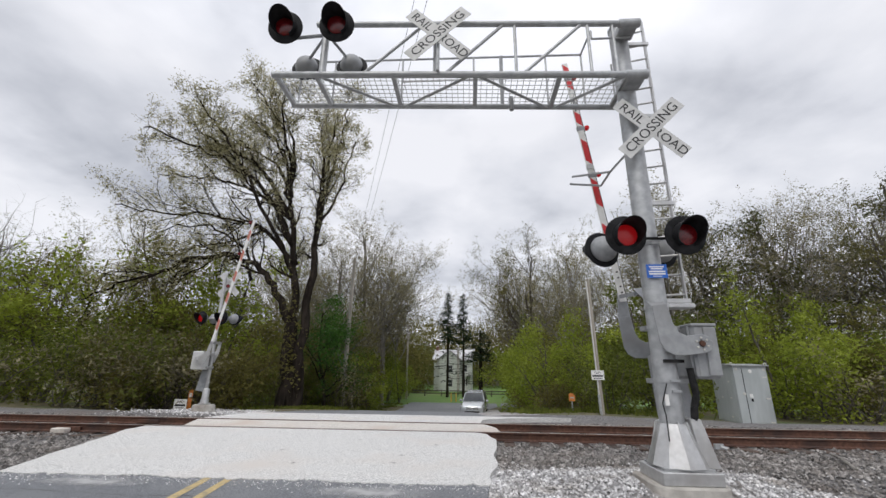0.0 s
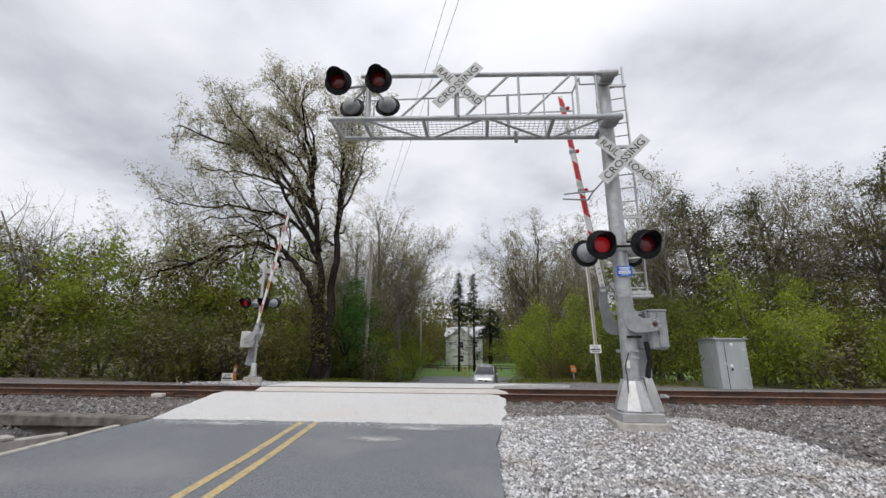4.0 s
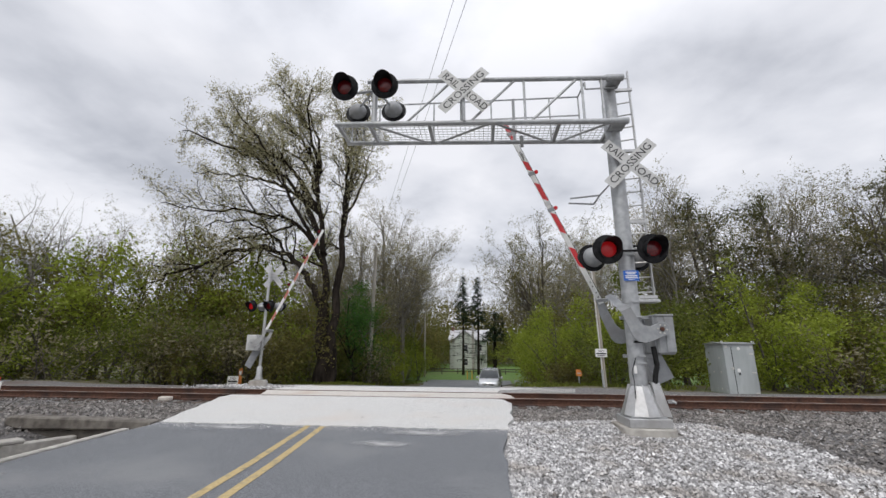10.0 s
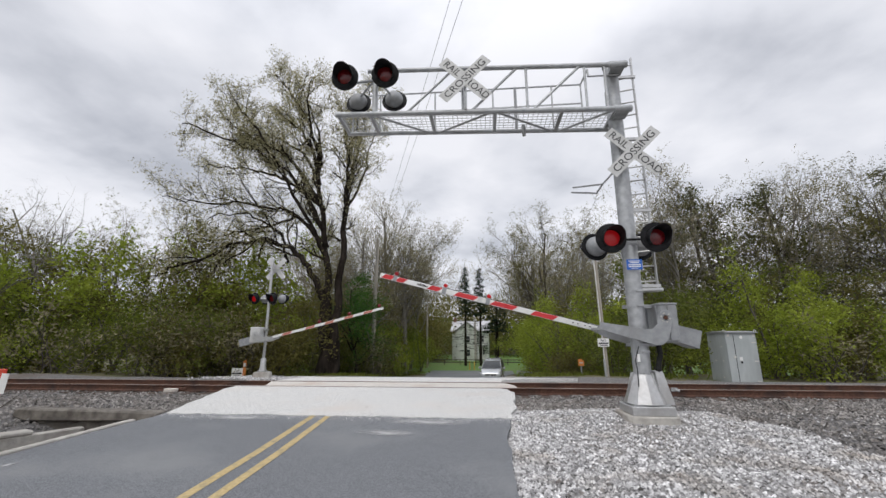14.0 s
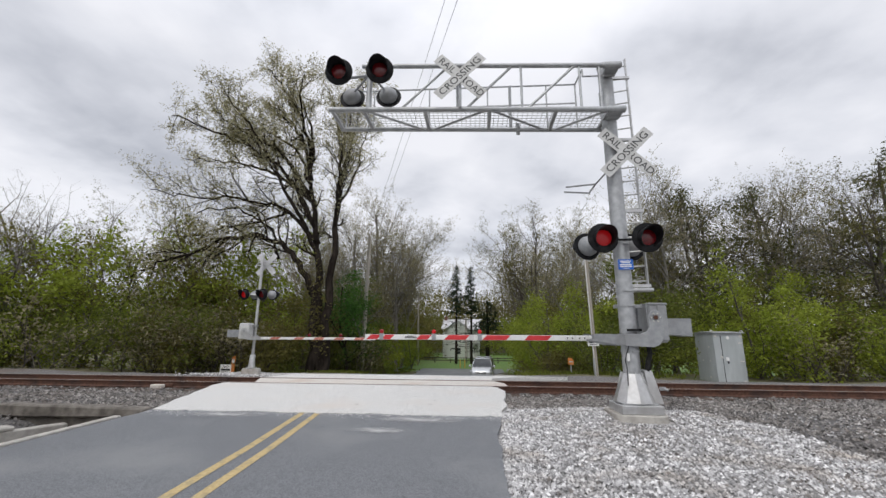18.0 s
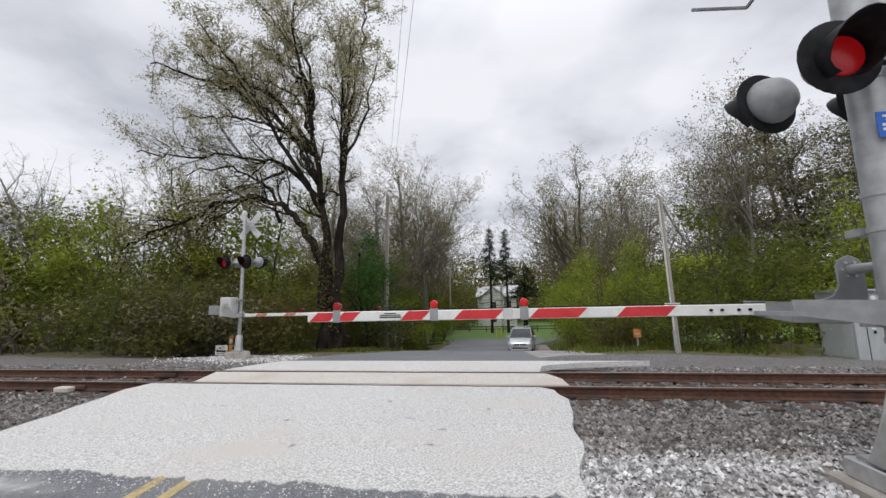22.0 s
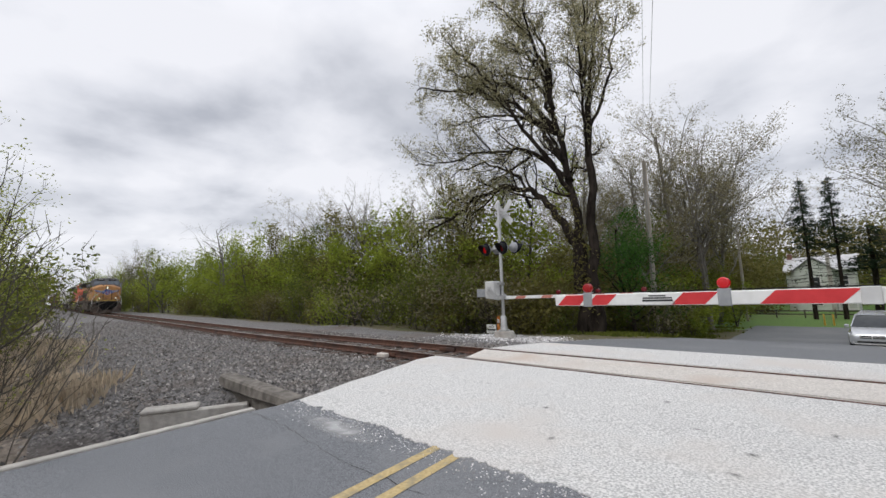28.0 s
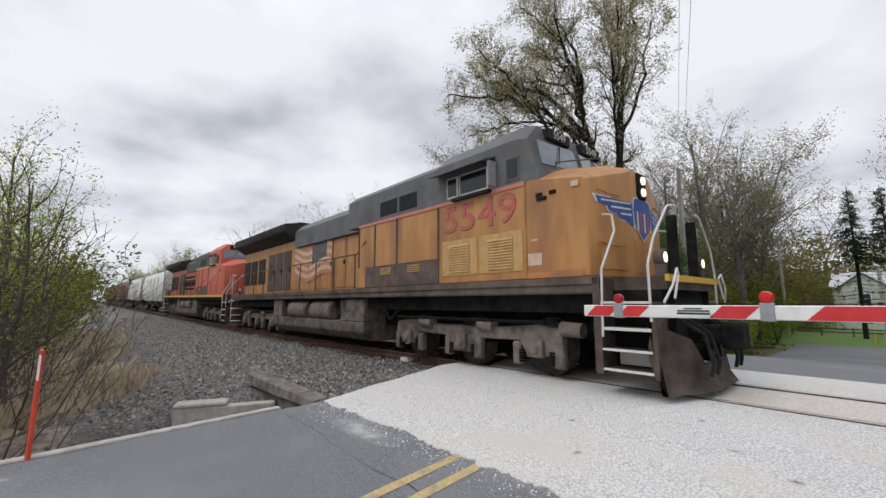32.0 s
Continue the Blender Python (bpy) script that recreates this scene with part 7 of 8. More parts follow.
# ---- track ----
def make_track():
    tr = tagged(thing("railway_track", "rusty single railway track on stone ballast", "railway track"), kind="structure")
    prof = [(-0.07, -0.17), (0.07, -0.17), (0.07, -0.155), (0.012, -0.13), (0.012, -0.045), (0.036, -0.03), (0.036, -0.004), (0.028, 0.0), (-0.028, 0.0), (-0.036, -0.004), (-0.036, -0.03), (-0.012, -0.045), (-0.012, -0.13), (-0.07, -0.155)]
    xs = [-700, -500, -400, -300, -220, -160, -120] + list(range(-100, -4, 4)) + [-4, 2, 10, 30, 60, 120, 300, 600]
    for off in (NEAR_RAIL - TRACK_Y, FAR_RAIL - TRACK_Y):
        g = section([(x, [(track_y(x) + off + a, RAIL_TOP + grade(x) + b) for a, b in prof]) for x in xs])
        rail = part("rail", g, M_RUST, tr, "rusty steel rail", smooth=20)
        g2 = section([(x, [(track_y(x) + off + a, RAIL_TOP + grade(x) + b) for a, b in ((-0.024, 0.0005), (0.024, 0.0005), (0.022, 0.003), (-0.022, 0.003))]) for x in xs])
        part("running_band", g2, M_RAILTOP, rail, "worn bright running band", smooth=0)
    tie_me = meshed("tie", Geo().box(-0.115, 0.115, -1.3, 1.3, -0.16, 0.0), M_TIE, 0, 0.012)
    plate_me = meshed("tie_plate", Geo().box(-0.09, 0.09, -0.17, 0.17, 0, 0.014), M_RUST, 0, 0.0)
    rng = random.Random(4)
    far = Geo()
    for k in range(-560, 130):
        x = k * 0.53
        z = RAIL_TOP - 0.178 + grade(x)
        m = pose(x, track_y(x) + rng.uniform(-0.05, 0.05), z + rng.uniform(-0.006, 0.004), 0, 0, rng.uniform(-1.5, 1.5))
        if -45 < x < -6.6 or 0.6 < x < 22:
            ob = new("tie", tie_me)
            ob.parent = tr
            ob.matrix_basis = m
            if -28 < x < 16:
                for off in (NEAR_RAIL - TRACK_Y, FAR_RAIL - TRACK_Y):
                    pl = new("tie_plate", plate_me)
                    pl.parent = ob
                    pl.matrix_basis = pose(0, off, 0.0)
        elif not -6.6 <= x <= 0.6:
            far.box(-0.115, 0.115, -1.3, 1.3, -0.1, 0.0, m)
    ob = part("far_ties", far, M_TIE, tr, smooth=0)
    tagged(ob, kind="stuff")
    for x, y in ((-9.05, NEAR_RAIL - 0.06), (-8.3, FAR_RAIL - 0.06), (-24.0, NEAR_RAIL - 0.06)):
        part("joint_bar", Geo().box(x - 0.3, x + 0.3, y - 0.03, y + 0.03, 0.0, 0.09), M_RUST, tr, bevel=0.008)
    part("rail_anchor_box", Geo().box(-9.3, -8.95, NEAR_RAIL - 0.26, NEAR_RAIL - 0.08, -0.04, 0.07), M_RUSTLIME, tr, "tan rusted rail fitting", bevel=0.02)


make_track()


# ---- loose stone ----
def stones(name, label, material, n, spot, size, seed):
    """Loose stones as small uneven faceted lumps, all in one mesh."""
    rng = np.random.default_rng(seed)
    base = np.array([(1, 0, -0.1), (-1, 0, -0.1), (0, 1, -0.1), (0, -1, -0.1), (0.25, 0.15, 0.75), (-0.3, -0.1, 0.6)], float)
    tri = np.array([(0, 2, 4), (2, 1, 5), (1, 3, 5), (3, 0, 4), (2, 5, 4), (3, 4, 5)])
    vs, fs, k = [], [], 0
    while k < n:
        x, y = spot(rng)
        if x is None:
            continue
        s = size * rng.uniform(0.5, 1.5)
        v = base * (s * rng.uniform(0.6, 1.25, (6, 1)))
        a = rng.uniform(0, 6.28)
        c, q = math.cos(a), math.sin(a)
        b = rng.uniform(-0.7, 0.7)
        v = np.stack([v[:, 0] * c - v[:, 1] * q, v[:, 0] * q + v[:, 1] * c, v[:, 2] + b * v[:, 0]], 1)
        vs.append(v + np.array([x, y, ground_z(x, y) + 0.05 * noise.noise((x * 0.9, y * 0.9, 0)) + s * 0.45 + (0.05 if 5.2 < y < 7.6 and x < -6 else 0.01)]))
        fs.append(tri + 6 * k)
        k += 1
    me = raw_mesh(name, np.concatenate(vs).tolist(), np.concatenate(fs).tolist(), material)
    tagged(new(name, me), label, "gravel", kind="stuff")


def on_tie(x):
    return abs(x / 0.53 - round(x / 0.53)) * 0.53 < 0.1


def spot_ballast(rng):
    u = rng.random()
    if u < 0.55:
        x = -6.4 - 40 * rng.random() ** 2.0
        y = rng.uniform(2.6 + 0.5 * rng.random() - 0.02 * (x + 6), 9.6)
        if y < 3.4 and rng.random() < 0.4:
            return None, None
    elif u < 0.85:
        x, y = 0.7 + 16 * rng.random() ** 1.4, rng.uniform(7.0, 9.65)
    else:
        x, y = rng.uniform(-22, 14), rng.uniform(11.6, 13.9)
        if -7.0 < x < 2.0 or (x > 0 and y < 9 and pale_zone(x, y)):
            return None, None
    if 9.2 < y < 11.9 and on_tie(x):
        return None, None
    y += track_y(x) - TRACK_Y
    if near_edge(min(9.6, max(5.9, y))) < x < 0.7 and y < 9.8:
        return None, None
    return x, y


def spot_between(rng):
    x = rng.choice([-1, 1]) * rng.random() * 24 - 4
    if -7.1 < x < 0.9 or on_tie(x):
        return None, None
    return x, rng.uniform(NEAR_RAIL + 0.1, FAR_RAIL - 0.1)


def spot_pale(rng):
    x, y = 0.3 + 10 * rng.random() ** 1.3, rng.uniform(-0.6, 8.0)
    if x < road_right(y) + 0.02 * rng.random() or (abs(x - MX + 0.04) < 0.48 and abs(y - MY + 0.28) < 0.5):
        return None, None
    return (x, y) if pale_zone(x, y) or rng.random() < 0.06 else (None, None)


def spot_dark_right(rng):
    x, y = 0.7 + 13 * rng.random() ** 1.2, rng.uniform(1.5, 8)
    if (abs(x - MX + 0.04) < 0.48 and abs(y - MY + 0.28) < 0.5):
        return None, None
    return (None, None) if pale_zone(x, y) and rng.random() > 0.05 else (x, y)


def spot_fines(rng):
    y = rng.uniform(-1.0, 6.2)
    return road_right(y) - 0.06 + abs(rng.normal(0, 0.22)), y


def spot_far_mound(rng):
    x, y = rng.normal(-9.6, 1.3), rng.normal(16.4, 0.8)
    return (x, y) if y > 13.6 and x < -6.6 else (None, None)


stones("ballast_stones", "dark grey crushed stone ballast along the track", M_STONE, 48000, spot_ballast, 0.03, 1)
stones("ballast_stones", "dark stone between the rails", M_STONE, 5000, spot_between, 0.028, 2)
stones("pale_stones", "pale crushed limestone around the signal base", M_STONE_W, 36000, spot_pale, 0.0205, 3)
stones("shoulder_stones", "dark weathered gravel on the road shoulder", M_STONE, 12000, spot_dark_right, 0.026, 4)
stones("limestone_fines", "fine pale limestone chips along the road edge", M_STONE_W, 7000, spot_fines, 0.008, 7)


def spot_grit(rng):
    x = rng.uniform(-6.2, 0.45)
    return x, 5.95 - abs(rng.normal(0, 0.22))


def grit():
    rng = np.random.default_rng(6)
    g = Geo()
    for _ in range(1800):
        x, y = spot_grit(rng)
        s = 0.008 * rng.uniform(0.4, 1.6)
        a, z = rng.uniform(0, 6.28), road_z(y)
        c, q = s * math.cos(a), s * math.sin(a)
        g.add([(x + c, y + q, z), (x - q, y + c, z), (x - c, y - q, z), (x + q, y - c, z), (x, y, z + s * 0.9)], [(0, 1, 4), (1, 2, 4), (2, 3, 4), (3, 0, 4)])
    tagged(new("apron_grit", raw_mesh("apron_grit", g.v, g.f, M_STONE_W)), "pale limestone grit strewn on the asphalt", "gravel", kind="stuff")


grit()
stones("mound_stones", "pale stone mound round the far signal", M_STONE_W, 3500, spot_far_mound, 0.035, 5)


# ---- road markings and stains ----
def line_x(y):
    return along(y, [(-60, 4.6), (2.1, -2.77), (3.39, -2.9), (5.97, -3.24)])


for k, off in enumerate((0.0, 0.29)):
    vs, fs = [], []
    ys = [-30 + 0.2 * i for i in range(180)] + [5.96]
    for i, y in enumerate(ys):
        for d in (-0.055, 0.055):
            vs.append((line_x(y) + off + d + 0.006 * noise.noise((y * 5, d, k)), y, road_z(y) + 0.005))
        if i:
            fs.append((2 * i - 2, 2 * i - 1, 2 * i + 1, 2 * i))
    tagged(new("centre_line", raw_mesh("centre_line", vs, fs, M_PAINT_Y)), "worn yellow centre line on the asphalt", "road marking", kind="structure")


def veil(name, color, dens):
    """A dusty film: shows in broken patches, fading to the rim."""
    m = bpy.data.materials.new(name)
    m.use_nodes = True
    nt, lk = m.node_tree.nodes, m.node_tree.links
    p = nt["Principled BSDF"]
    p.inputs["Base Color"].default_value, p.inputs["Roughness"].default_value = (*color, 1), 0.95
    co = nt.new("ShaderNodeTexCoord")
    ln = nt.new("ShaderNodeVectorMath"); ln.operation = "LENGTH"
    mp = nt.new("ShaderNodeMapping"); mp.inputs["Location"].default_value, mp.inputs["Scale"].default_value = (-1, -1, 0), (2, 2, 0)
    lk.new(co.outputs["Generated"], mp.inputs[0]); lk.new(mp.outputs[0], ln.inputs[0])
    n1 = nt.new("ShaderNodeTexNoise"); n1.inputs["Scale"].default_value, n1.inputs["Detail"].default_value = 5.0, 8.0
    lk.new(co.outputs["Object"], n1.inputs["Vector"])
    ad = nt.new("ShaderNodeMath"); ad.operation = "SUBTRACT"
    mr = nt.new("ShaderNodeMapRange"); mr.inputs["From Min"].default_value, mr.inputs["From Max"].default_value = 0.9, 0.0
    mr.inputs["To Min"].default_value, mr.inputs["To Max"].default_value = -0.6, 0.5
    lk.new(ln.outputs["Value"], mr.inputs[0])
    ad.operation = "ADD"
    lk.new(mr.outputs[0], ad.inputs[0]); lk.new(n1.outputs[0], ad.inputs[1])
    m2 = nt.new("ShaderNodeMapRange"); m2.inputs["From Min"].default_value, m2.inputs["From Max"].default_value = 0.35, 0.95
    m2.inputs["To Max"].default_value = dens
    lk.new(ad.outputs[0], m2.inputs[0]); lk.new(m2.outputs[0], p.inputs["Alpha"])
    return m


def stain(name, label, x, y, rx, ry, turn, m, base="road"):
    vs, fs = [(0, 0, 0)], []
    c, s = math.cos(turn), math.sin(turn)
    n = 24
    for i in range(n):
        a = 2 * math.pi * i / n
        vs.append((c * rx * math.cos(a) - s * ry * math.sin(a), s * rx * math.cos(a) + c * ry * math.sin(a), 0))
        fs.append((0, 1 + i, 1 + (i + 1) % n))
    ob = new(name, raw_mesh(name, vs, fs, m))
    ob.location = (x, y, road_z(y) + 0.006 + (0.012 if base == "apron" else 0))
    tagged(ob, label, "stain", kind="structure")


M_DUST = veil("lime_dust", (0.5, 0.5, 0.5), 0.75)
M_DARKSTAIN = veil("damp_stain", (0.1, 0.1, 0.1), 0.5)
stain("dust_patch", "patch of pale lime dust on the asphalt", -1.5, 4.6, 0.95, 0.42, -0.15, M_DUST)
stain("dust_patch", "thin pale dust along the apron edge", -1.0, 5.5, 1.6, 0.55, 0.05, M_DUST)
stain("dust_patch", "thin pale dust along the apron edge", -4.6, 5.6, 1.6, 0.45, 0.05, M_DUST)
stain("dust_patch", "pale worn dash on the asphalt", -5.45, 2.6, 0.25, 0.08, 1.0, M_DUST)
for k, (x, y) in enumerate(((-1.4, 7.8), (-2.44, 6.75), (-0.9, 7.4), (-3.0, 7.6), (-1.9, 8.6), (-4.4, 8.2), (-0.4, 8.3), (-0.95, 6.9))):
    stain("scuff", "small dark scuff in the limestone surface", x, y, 0.16, 0.06, k * 1.3, M_DARKSTAIN, "apron")


def crack(pts, w, seed):
    """A dark hairline crack wandering over the asphalt."""
    vs, fs = [], []
    for i in range(40):
        f = i / 39 * (len(pts) - 1)
        k = min(int(f), len(pts) - 2)
        f -= k
        x = pts[k][0] * (1 - f) + pts[k + 1][0] * f + 0.04 * noise.noise((i * 0.5, seed, 0))
        y = pts[k][1] * (1 - f) + pts[k + 1][1] * f + 0.04 * noise.noise((i * 0.5, seed, 9))
        d = w * (0.4 + abs(noise.noise((i * 0.9, seed, 4))) * 1.6)
        vs += [(x, y - d, road_z(y) + 0.004), (x, y + d, road_z(y) + 0.004)]
        if i:
            fs.append((2 * i - 2, 2 * i - 1, 2 * i + 1, 2 * i))
    tagged(new("crack", raw_mesh("crack", vs, fs, M_CRACK)), "thin dark crack in the asphalt", "crack", kind="structure")


M_CRACK = mat("crack_dark", (0.05, 0.05, 0.05), (0.09, 0.09, 0.09), 20, 0.95)
crack([(-6.16, 5.18), (-5.2, 5.22), (-4.55, 5.16), (-3.7, 5.1), (-2.6, 5.16)], 0.006, 1)
crack([(-5.7, 1.5), (-5.2, 3.0), (-5.35, 4.4), (-5.2, 5.2)], 0.005, 2)
crack([(-0.4, 0.5), (-0.7, 2.2), (-0.5, 4.0)], 0.004, 3)

# ---- drainage pit beside the road ----
def make_culvert():
    c = thing("culvert_headwall", "weathered concrete culvert headwall beside the road", "culvert")
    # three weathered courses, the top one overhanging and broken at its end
    part("head_wall", section([(-9.0, [(5.8, -1.1), (5.98, -1.1), (5.98, -0.36), (5.8, -0.36)]), (-6.32, [(5.86, -1.1), (6.04, -1.1), (6.04, -0.3), (5.86, -0.3)])]), M_CONC_D, c, "dark lower course", bevel=0.02)
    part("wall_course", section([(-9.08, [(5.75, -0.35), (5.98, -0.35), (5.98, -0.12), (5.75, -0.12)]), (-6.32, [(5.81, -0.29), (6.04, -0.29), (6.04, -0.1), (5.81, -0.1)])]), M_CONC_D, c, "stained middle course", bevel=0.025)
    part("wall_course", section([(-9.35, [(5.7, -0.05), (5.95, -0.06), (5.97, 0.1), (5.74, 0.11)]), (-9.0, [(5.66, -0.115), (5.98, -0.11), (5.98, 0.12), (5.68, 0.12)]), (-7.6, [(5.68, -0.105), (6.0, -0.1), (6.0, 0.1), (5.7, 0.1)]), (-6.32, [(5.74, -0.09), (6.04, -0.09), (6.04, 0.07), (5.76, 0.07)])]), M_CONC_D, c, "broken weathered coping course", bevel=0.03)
    part("edge_beam", Geo().add([(-5.98, 1.2, -0.35), (-6.1, 1.2, -0.35), (-6.1, 1.2, 0.0), (-5.98, 1.2, 0.0), (-6.3, 5.3, -0.35), (-6.44, 5.3, -0.35), (-6.44, 5.3, 0.03), (-6.3, 5.3, 0.03)], [(0, 1, 2, 3), (7, 6, 5, 4), (0, 4, 5, 1), (1, 5, 6, 2), (2, 6, 7, 3), (3, 7, 4, 0)]), M_CONC, c, "pale concrete edge beam", bevel=0.015)
    part("low_wall", Geo().box(0, 1.55, -0.09, 0.09, -0.75, 0.0, pose(-8.36, 4.3, -0.2, 0, 0, 68)), M_CONC, c, "low concrete side wall", bevel=0.02)
    part("capstone", Geo().box(0, 0.8, -0.1, 0.22, 0.0, 0.07, pose(-8.36, 4.3, -0.2, 0, 0, 68)), M_CONC, c, bevel=0.02)


make_culvert()


# ---- red marker post ----
def make_red_post():
    p = thing("marker_post", "leaning red plastic marker post with a white reflector", "marker post", at=pose(-6.08, 2.74, -0.1, 0, 4, 12))
    part("post", Geo().prism([(-0.05, -0.015), (0.05, -0.015), (0.05, 0.015), (-0.05, 0.015)], "z", -0.1, 1.17), M_REDPOST, p, "red flat post", bevel=0.008)
    part("reflector", Geo().box(0.02, 0.1, -0.022, -0.015, 0.88, 1.12), M_WHITE, p, "white reflector strip")


make_red_post()


# ---- equipment shed ----
def make_shed():
    s = thing("signal_cabinet", "large grey steel signal equipment cabinet with a locked door", "cabinet", at=pose(10.38, 17.0, -0.4))
    W, D, H = 1.22, 1.5, 2.14
    part("body", Geo().box(0, W, 0, D, 0, H), M_CABINET, s, "grey sheet-steel body", bevel=0.012)
    eave = [(-0.1, H), (D + 0.08, H), (D + 0.08, H + 0.03), (D / 2, H + 0.09), (-0.1, H + 0.03)]
    part("roof", section([(-0.06, eave), (W + 0.06, eave)]), M_GALV, s, "shallow overhanging roof", smooth=0)
    part("plinth", Geo().box(0.03, W - 0.03, 0.03, D - 0.03, -0.3, 0.0), M_CONC, s)
    d = part("door", Geo().box(0.32, W - 0.05, -0.018, 0.0, 0.06, H - 0.1), M_CABINET, s, bevel=0.006)
    part("door_seam", Geo().box(0.3, 0.318, -0.008, 0.0, 0.06, H - 0.1), M_BLACK, s)
    for z in (0.12, 0.95, 1.72):
        part("hinge", Geo().box(W - 0.22, W - 0.06, -0.035, -0.018, z - 0.02, z + 0.03), M_PALEBOLT, d, "pale cast hinge")
    lat = part("latch_plate", Geo().box(0.42, 0.55, -0.03, -0.018, 0.98, 1.12), M_WHITE, s, "pale latch plate", bevel=0.006)
    part("padlock", Geo().box(0.46, 0.52, -0.06, -0.03, 0.86, 0.95), M_BLACK, lat, bevel=0.008)
    part("badge", Geo().lathe([(0.0, 0.012), (0.06, 0.01), (0.07, 0.0)], pose(0.6, -0.018, H - 0.2, 90, 0, 0), 16), M_WHITE, s)
    for x, z in ((0.1, H - 0.12), (W - 0.1, H - 0.12), (0.26, 1.12)):
        part("bolt_plate", Geo().box(x - 0.05, x + 0.05, -0.022, -0.0, z - 0.05, z + 0.05), M_PALEBOLT, s, bevel=0.005)
    for x in (-0.02, W + 0.02):
        part("lifting_eye", Geo().lathe([(0.04, 0.0), (0.06, 0.012), (0.06, 0.03), (0.04, 0.04)], pose(x, 0.06, H + 0.07, 90, 0, 0), 12), M_PALEBOLT, s)
    for y, z in ((0.4, 1.55), (0.4, 0.95), (0.95, 0.95), (0.5, 0.25)):
        part("side_bolt", Geo().box(-0.02, 0.0, y - 0.05, y + 0.05, z - 0.03, z + 0.03), M_PALEBOLT, s)
    part("side_door", Geo().box(-0.012, 0.0, 0.15, D - 0.12, 0.1, H - 0.2), M_CABINET, s, bevel=0.005)


make_shed()


# ---- poles, wires, small signs ----
def sign_plate(parent, m, w, h, top_size, lines):
    pl = part("sign_plate", Geo().box(-w / 2, w / 2, -h / 2, h / 2, 0, 0.004, m), M_WHITE, parent, "white warning plate", smooth=0)
    letters("NO", top_size, M_INK, pl, m @ pose(0, h * 0.22, 0.0045))
    bars(lines, M_INK, pl, m @ pose(0, 0, 0.0045))


def make_poles():
    p = thing("utility_pole", "weathered wooden utility pole beside the road", "utility pole", at=pose(-9.0, 31.0, -1.25) @ Matrix.Scale(1.22, 4))
    part("pole", Geo().tube((0, 0, -0.3), (0.12, 0, 9.2), 0.15, 0.1, n=14), M_WOODPOLE, p)
    part("insulator", Geo().tube((0.12, 0, 9.2), (0.12, 0, 9.35), 0.04, n=8), M_CONC, p)
    part("insulator", Geo().tube((0.24, 0, 8.9), (0.38, 0, 8.95), 0.035, n=8), M_CONC, p)
    part("ground_wire", Geo().tube((0.02, -0.16, 0), (0.12, -0.12, 8.6), 0.012, n=5), M_GREYPAINT, p)
    w = thing("overhead_wires", "two thin overhead electric wires crossing the road", "cable")
    for dx, dz in ((0, 0.15), (0.26, 0.0)):
        pts = []
        for i in range(25):
            t = i / 24
            pts.append((-8.86 + dx + 16.9 * t, 31.0 - 51.2 * t, 9.98 + dz - 0.76 * t - 2.2 * t * (1 - t)))
        part("wire", Geo().path(pts, 0.0065, 5), M_GREYPAINT, w)
    q = thing("utility_pole", "second wooden utility pole near the house", "utility pole", at=pose(-7.9, 56, -2.1))
    part("pole", Geo().tube((0, 0, -0.3), (-0.1, 0, 10.0), 0.15, 0.1, n=12), M_WOODPOLE, q)
    part("cross_arm", Geo().box(-0.6, 0.6, -0.05, 0.05, 9.3, 9.42), M_WOODPOLE, q)
    w2 = thing("service_wire", "black service cable strung past the spruces", "cable")
    part("wire", Geo().path([(-8 + 40 * i / 16, 56 - 10 * i / 16, 7.2 + 2.6 * i / 16 - 2.0 * (i / 16) * (1 - i / 16)) for i in range(17)], 0.02, 5), M_BLACK, w2)
    # leaning pole with a warning plate
    s = thing("sign_pole", "slim grey pole with white conduit and a warning plate", "pole", at=pose(5.35, 17.4, -0.35))
    part("pole", Geo().tube((0.12, 0.1, -0.2), (0.0, 0.1, 5.6), 0.085, 0.07, n=12), M_WOODPOLE, s)
    part("conduit", Geo().tube((0.02, -0.03, -0.1), (-0.1, -0.02, 5.5), 0.028, n=8), M_PALEMETAL, s, "pale metal conduit")
    part("conduit_guard", Geo().tube((0.015, -0.04, 0.1), (-0.01, -0.035, 0.95), 0.055, n=8), M_GALV, s)
    sign_plate(s, pose(0.0, -0.085, 1.68) @ FRONT, 0.5, 0.36, 0.15, [(0, -0.03, 0.42, 0.06), (0, -0.12, 0.34, 0.03)])
    o = thing("marker_sign", "small orange marker plate on a grey post", "marker post", at=pose(4.9, 20.0, -0.45))
    part("post", Geo().tube((0, 0, -0.1), (0, 0, 0.7), 0.035, n=8), M_GREYPAINT, o)
    part("plate", Geo().box(-0.14, 0.14, -0.045, -0.03, 0.62, 0.95), M_ORANGE, o, "weathered orange plate", bevel=0.01)
    part("plate_text", Geo().box(-0.09, 0.09, -0.05, -0.0455, 0.74, 0.8), M_CONC, o)
    n = thing("warning_sign", "low white warning plate beside the far signal", "sign", at=pose(-13.3, 19.6, -0.5))
    part("post", Geo().box(-0.03, 0.03, 0.0, 0.03, -0.1, 0.4), M_WOODPOLE, n)
    sign_plate(n, pose(0, -0.004, 0.28) @ FRONT, 0.62, 0.44, 0.2, [(0, -0.05, 0.52, 0.09), (0, -0.16, 0.4, 0.03)])
    r = thing("marker_post", "short orange-red marker post by the far signal", "marker post", at=pose(-13.2, 20.1, -0.55))
    part("post", Geo().box(-0.1, 0.1, -0.02, 0.02, -0.1, 0.95), M_ORANGE, r, bevel=0.01)
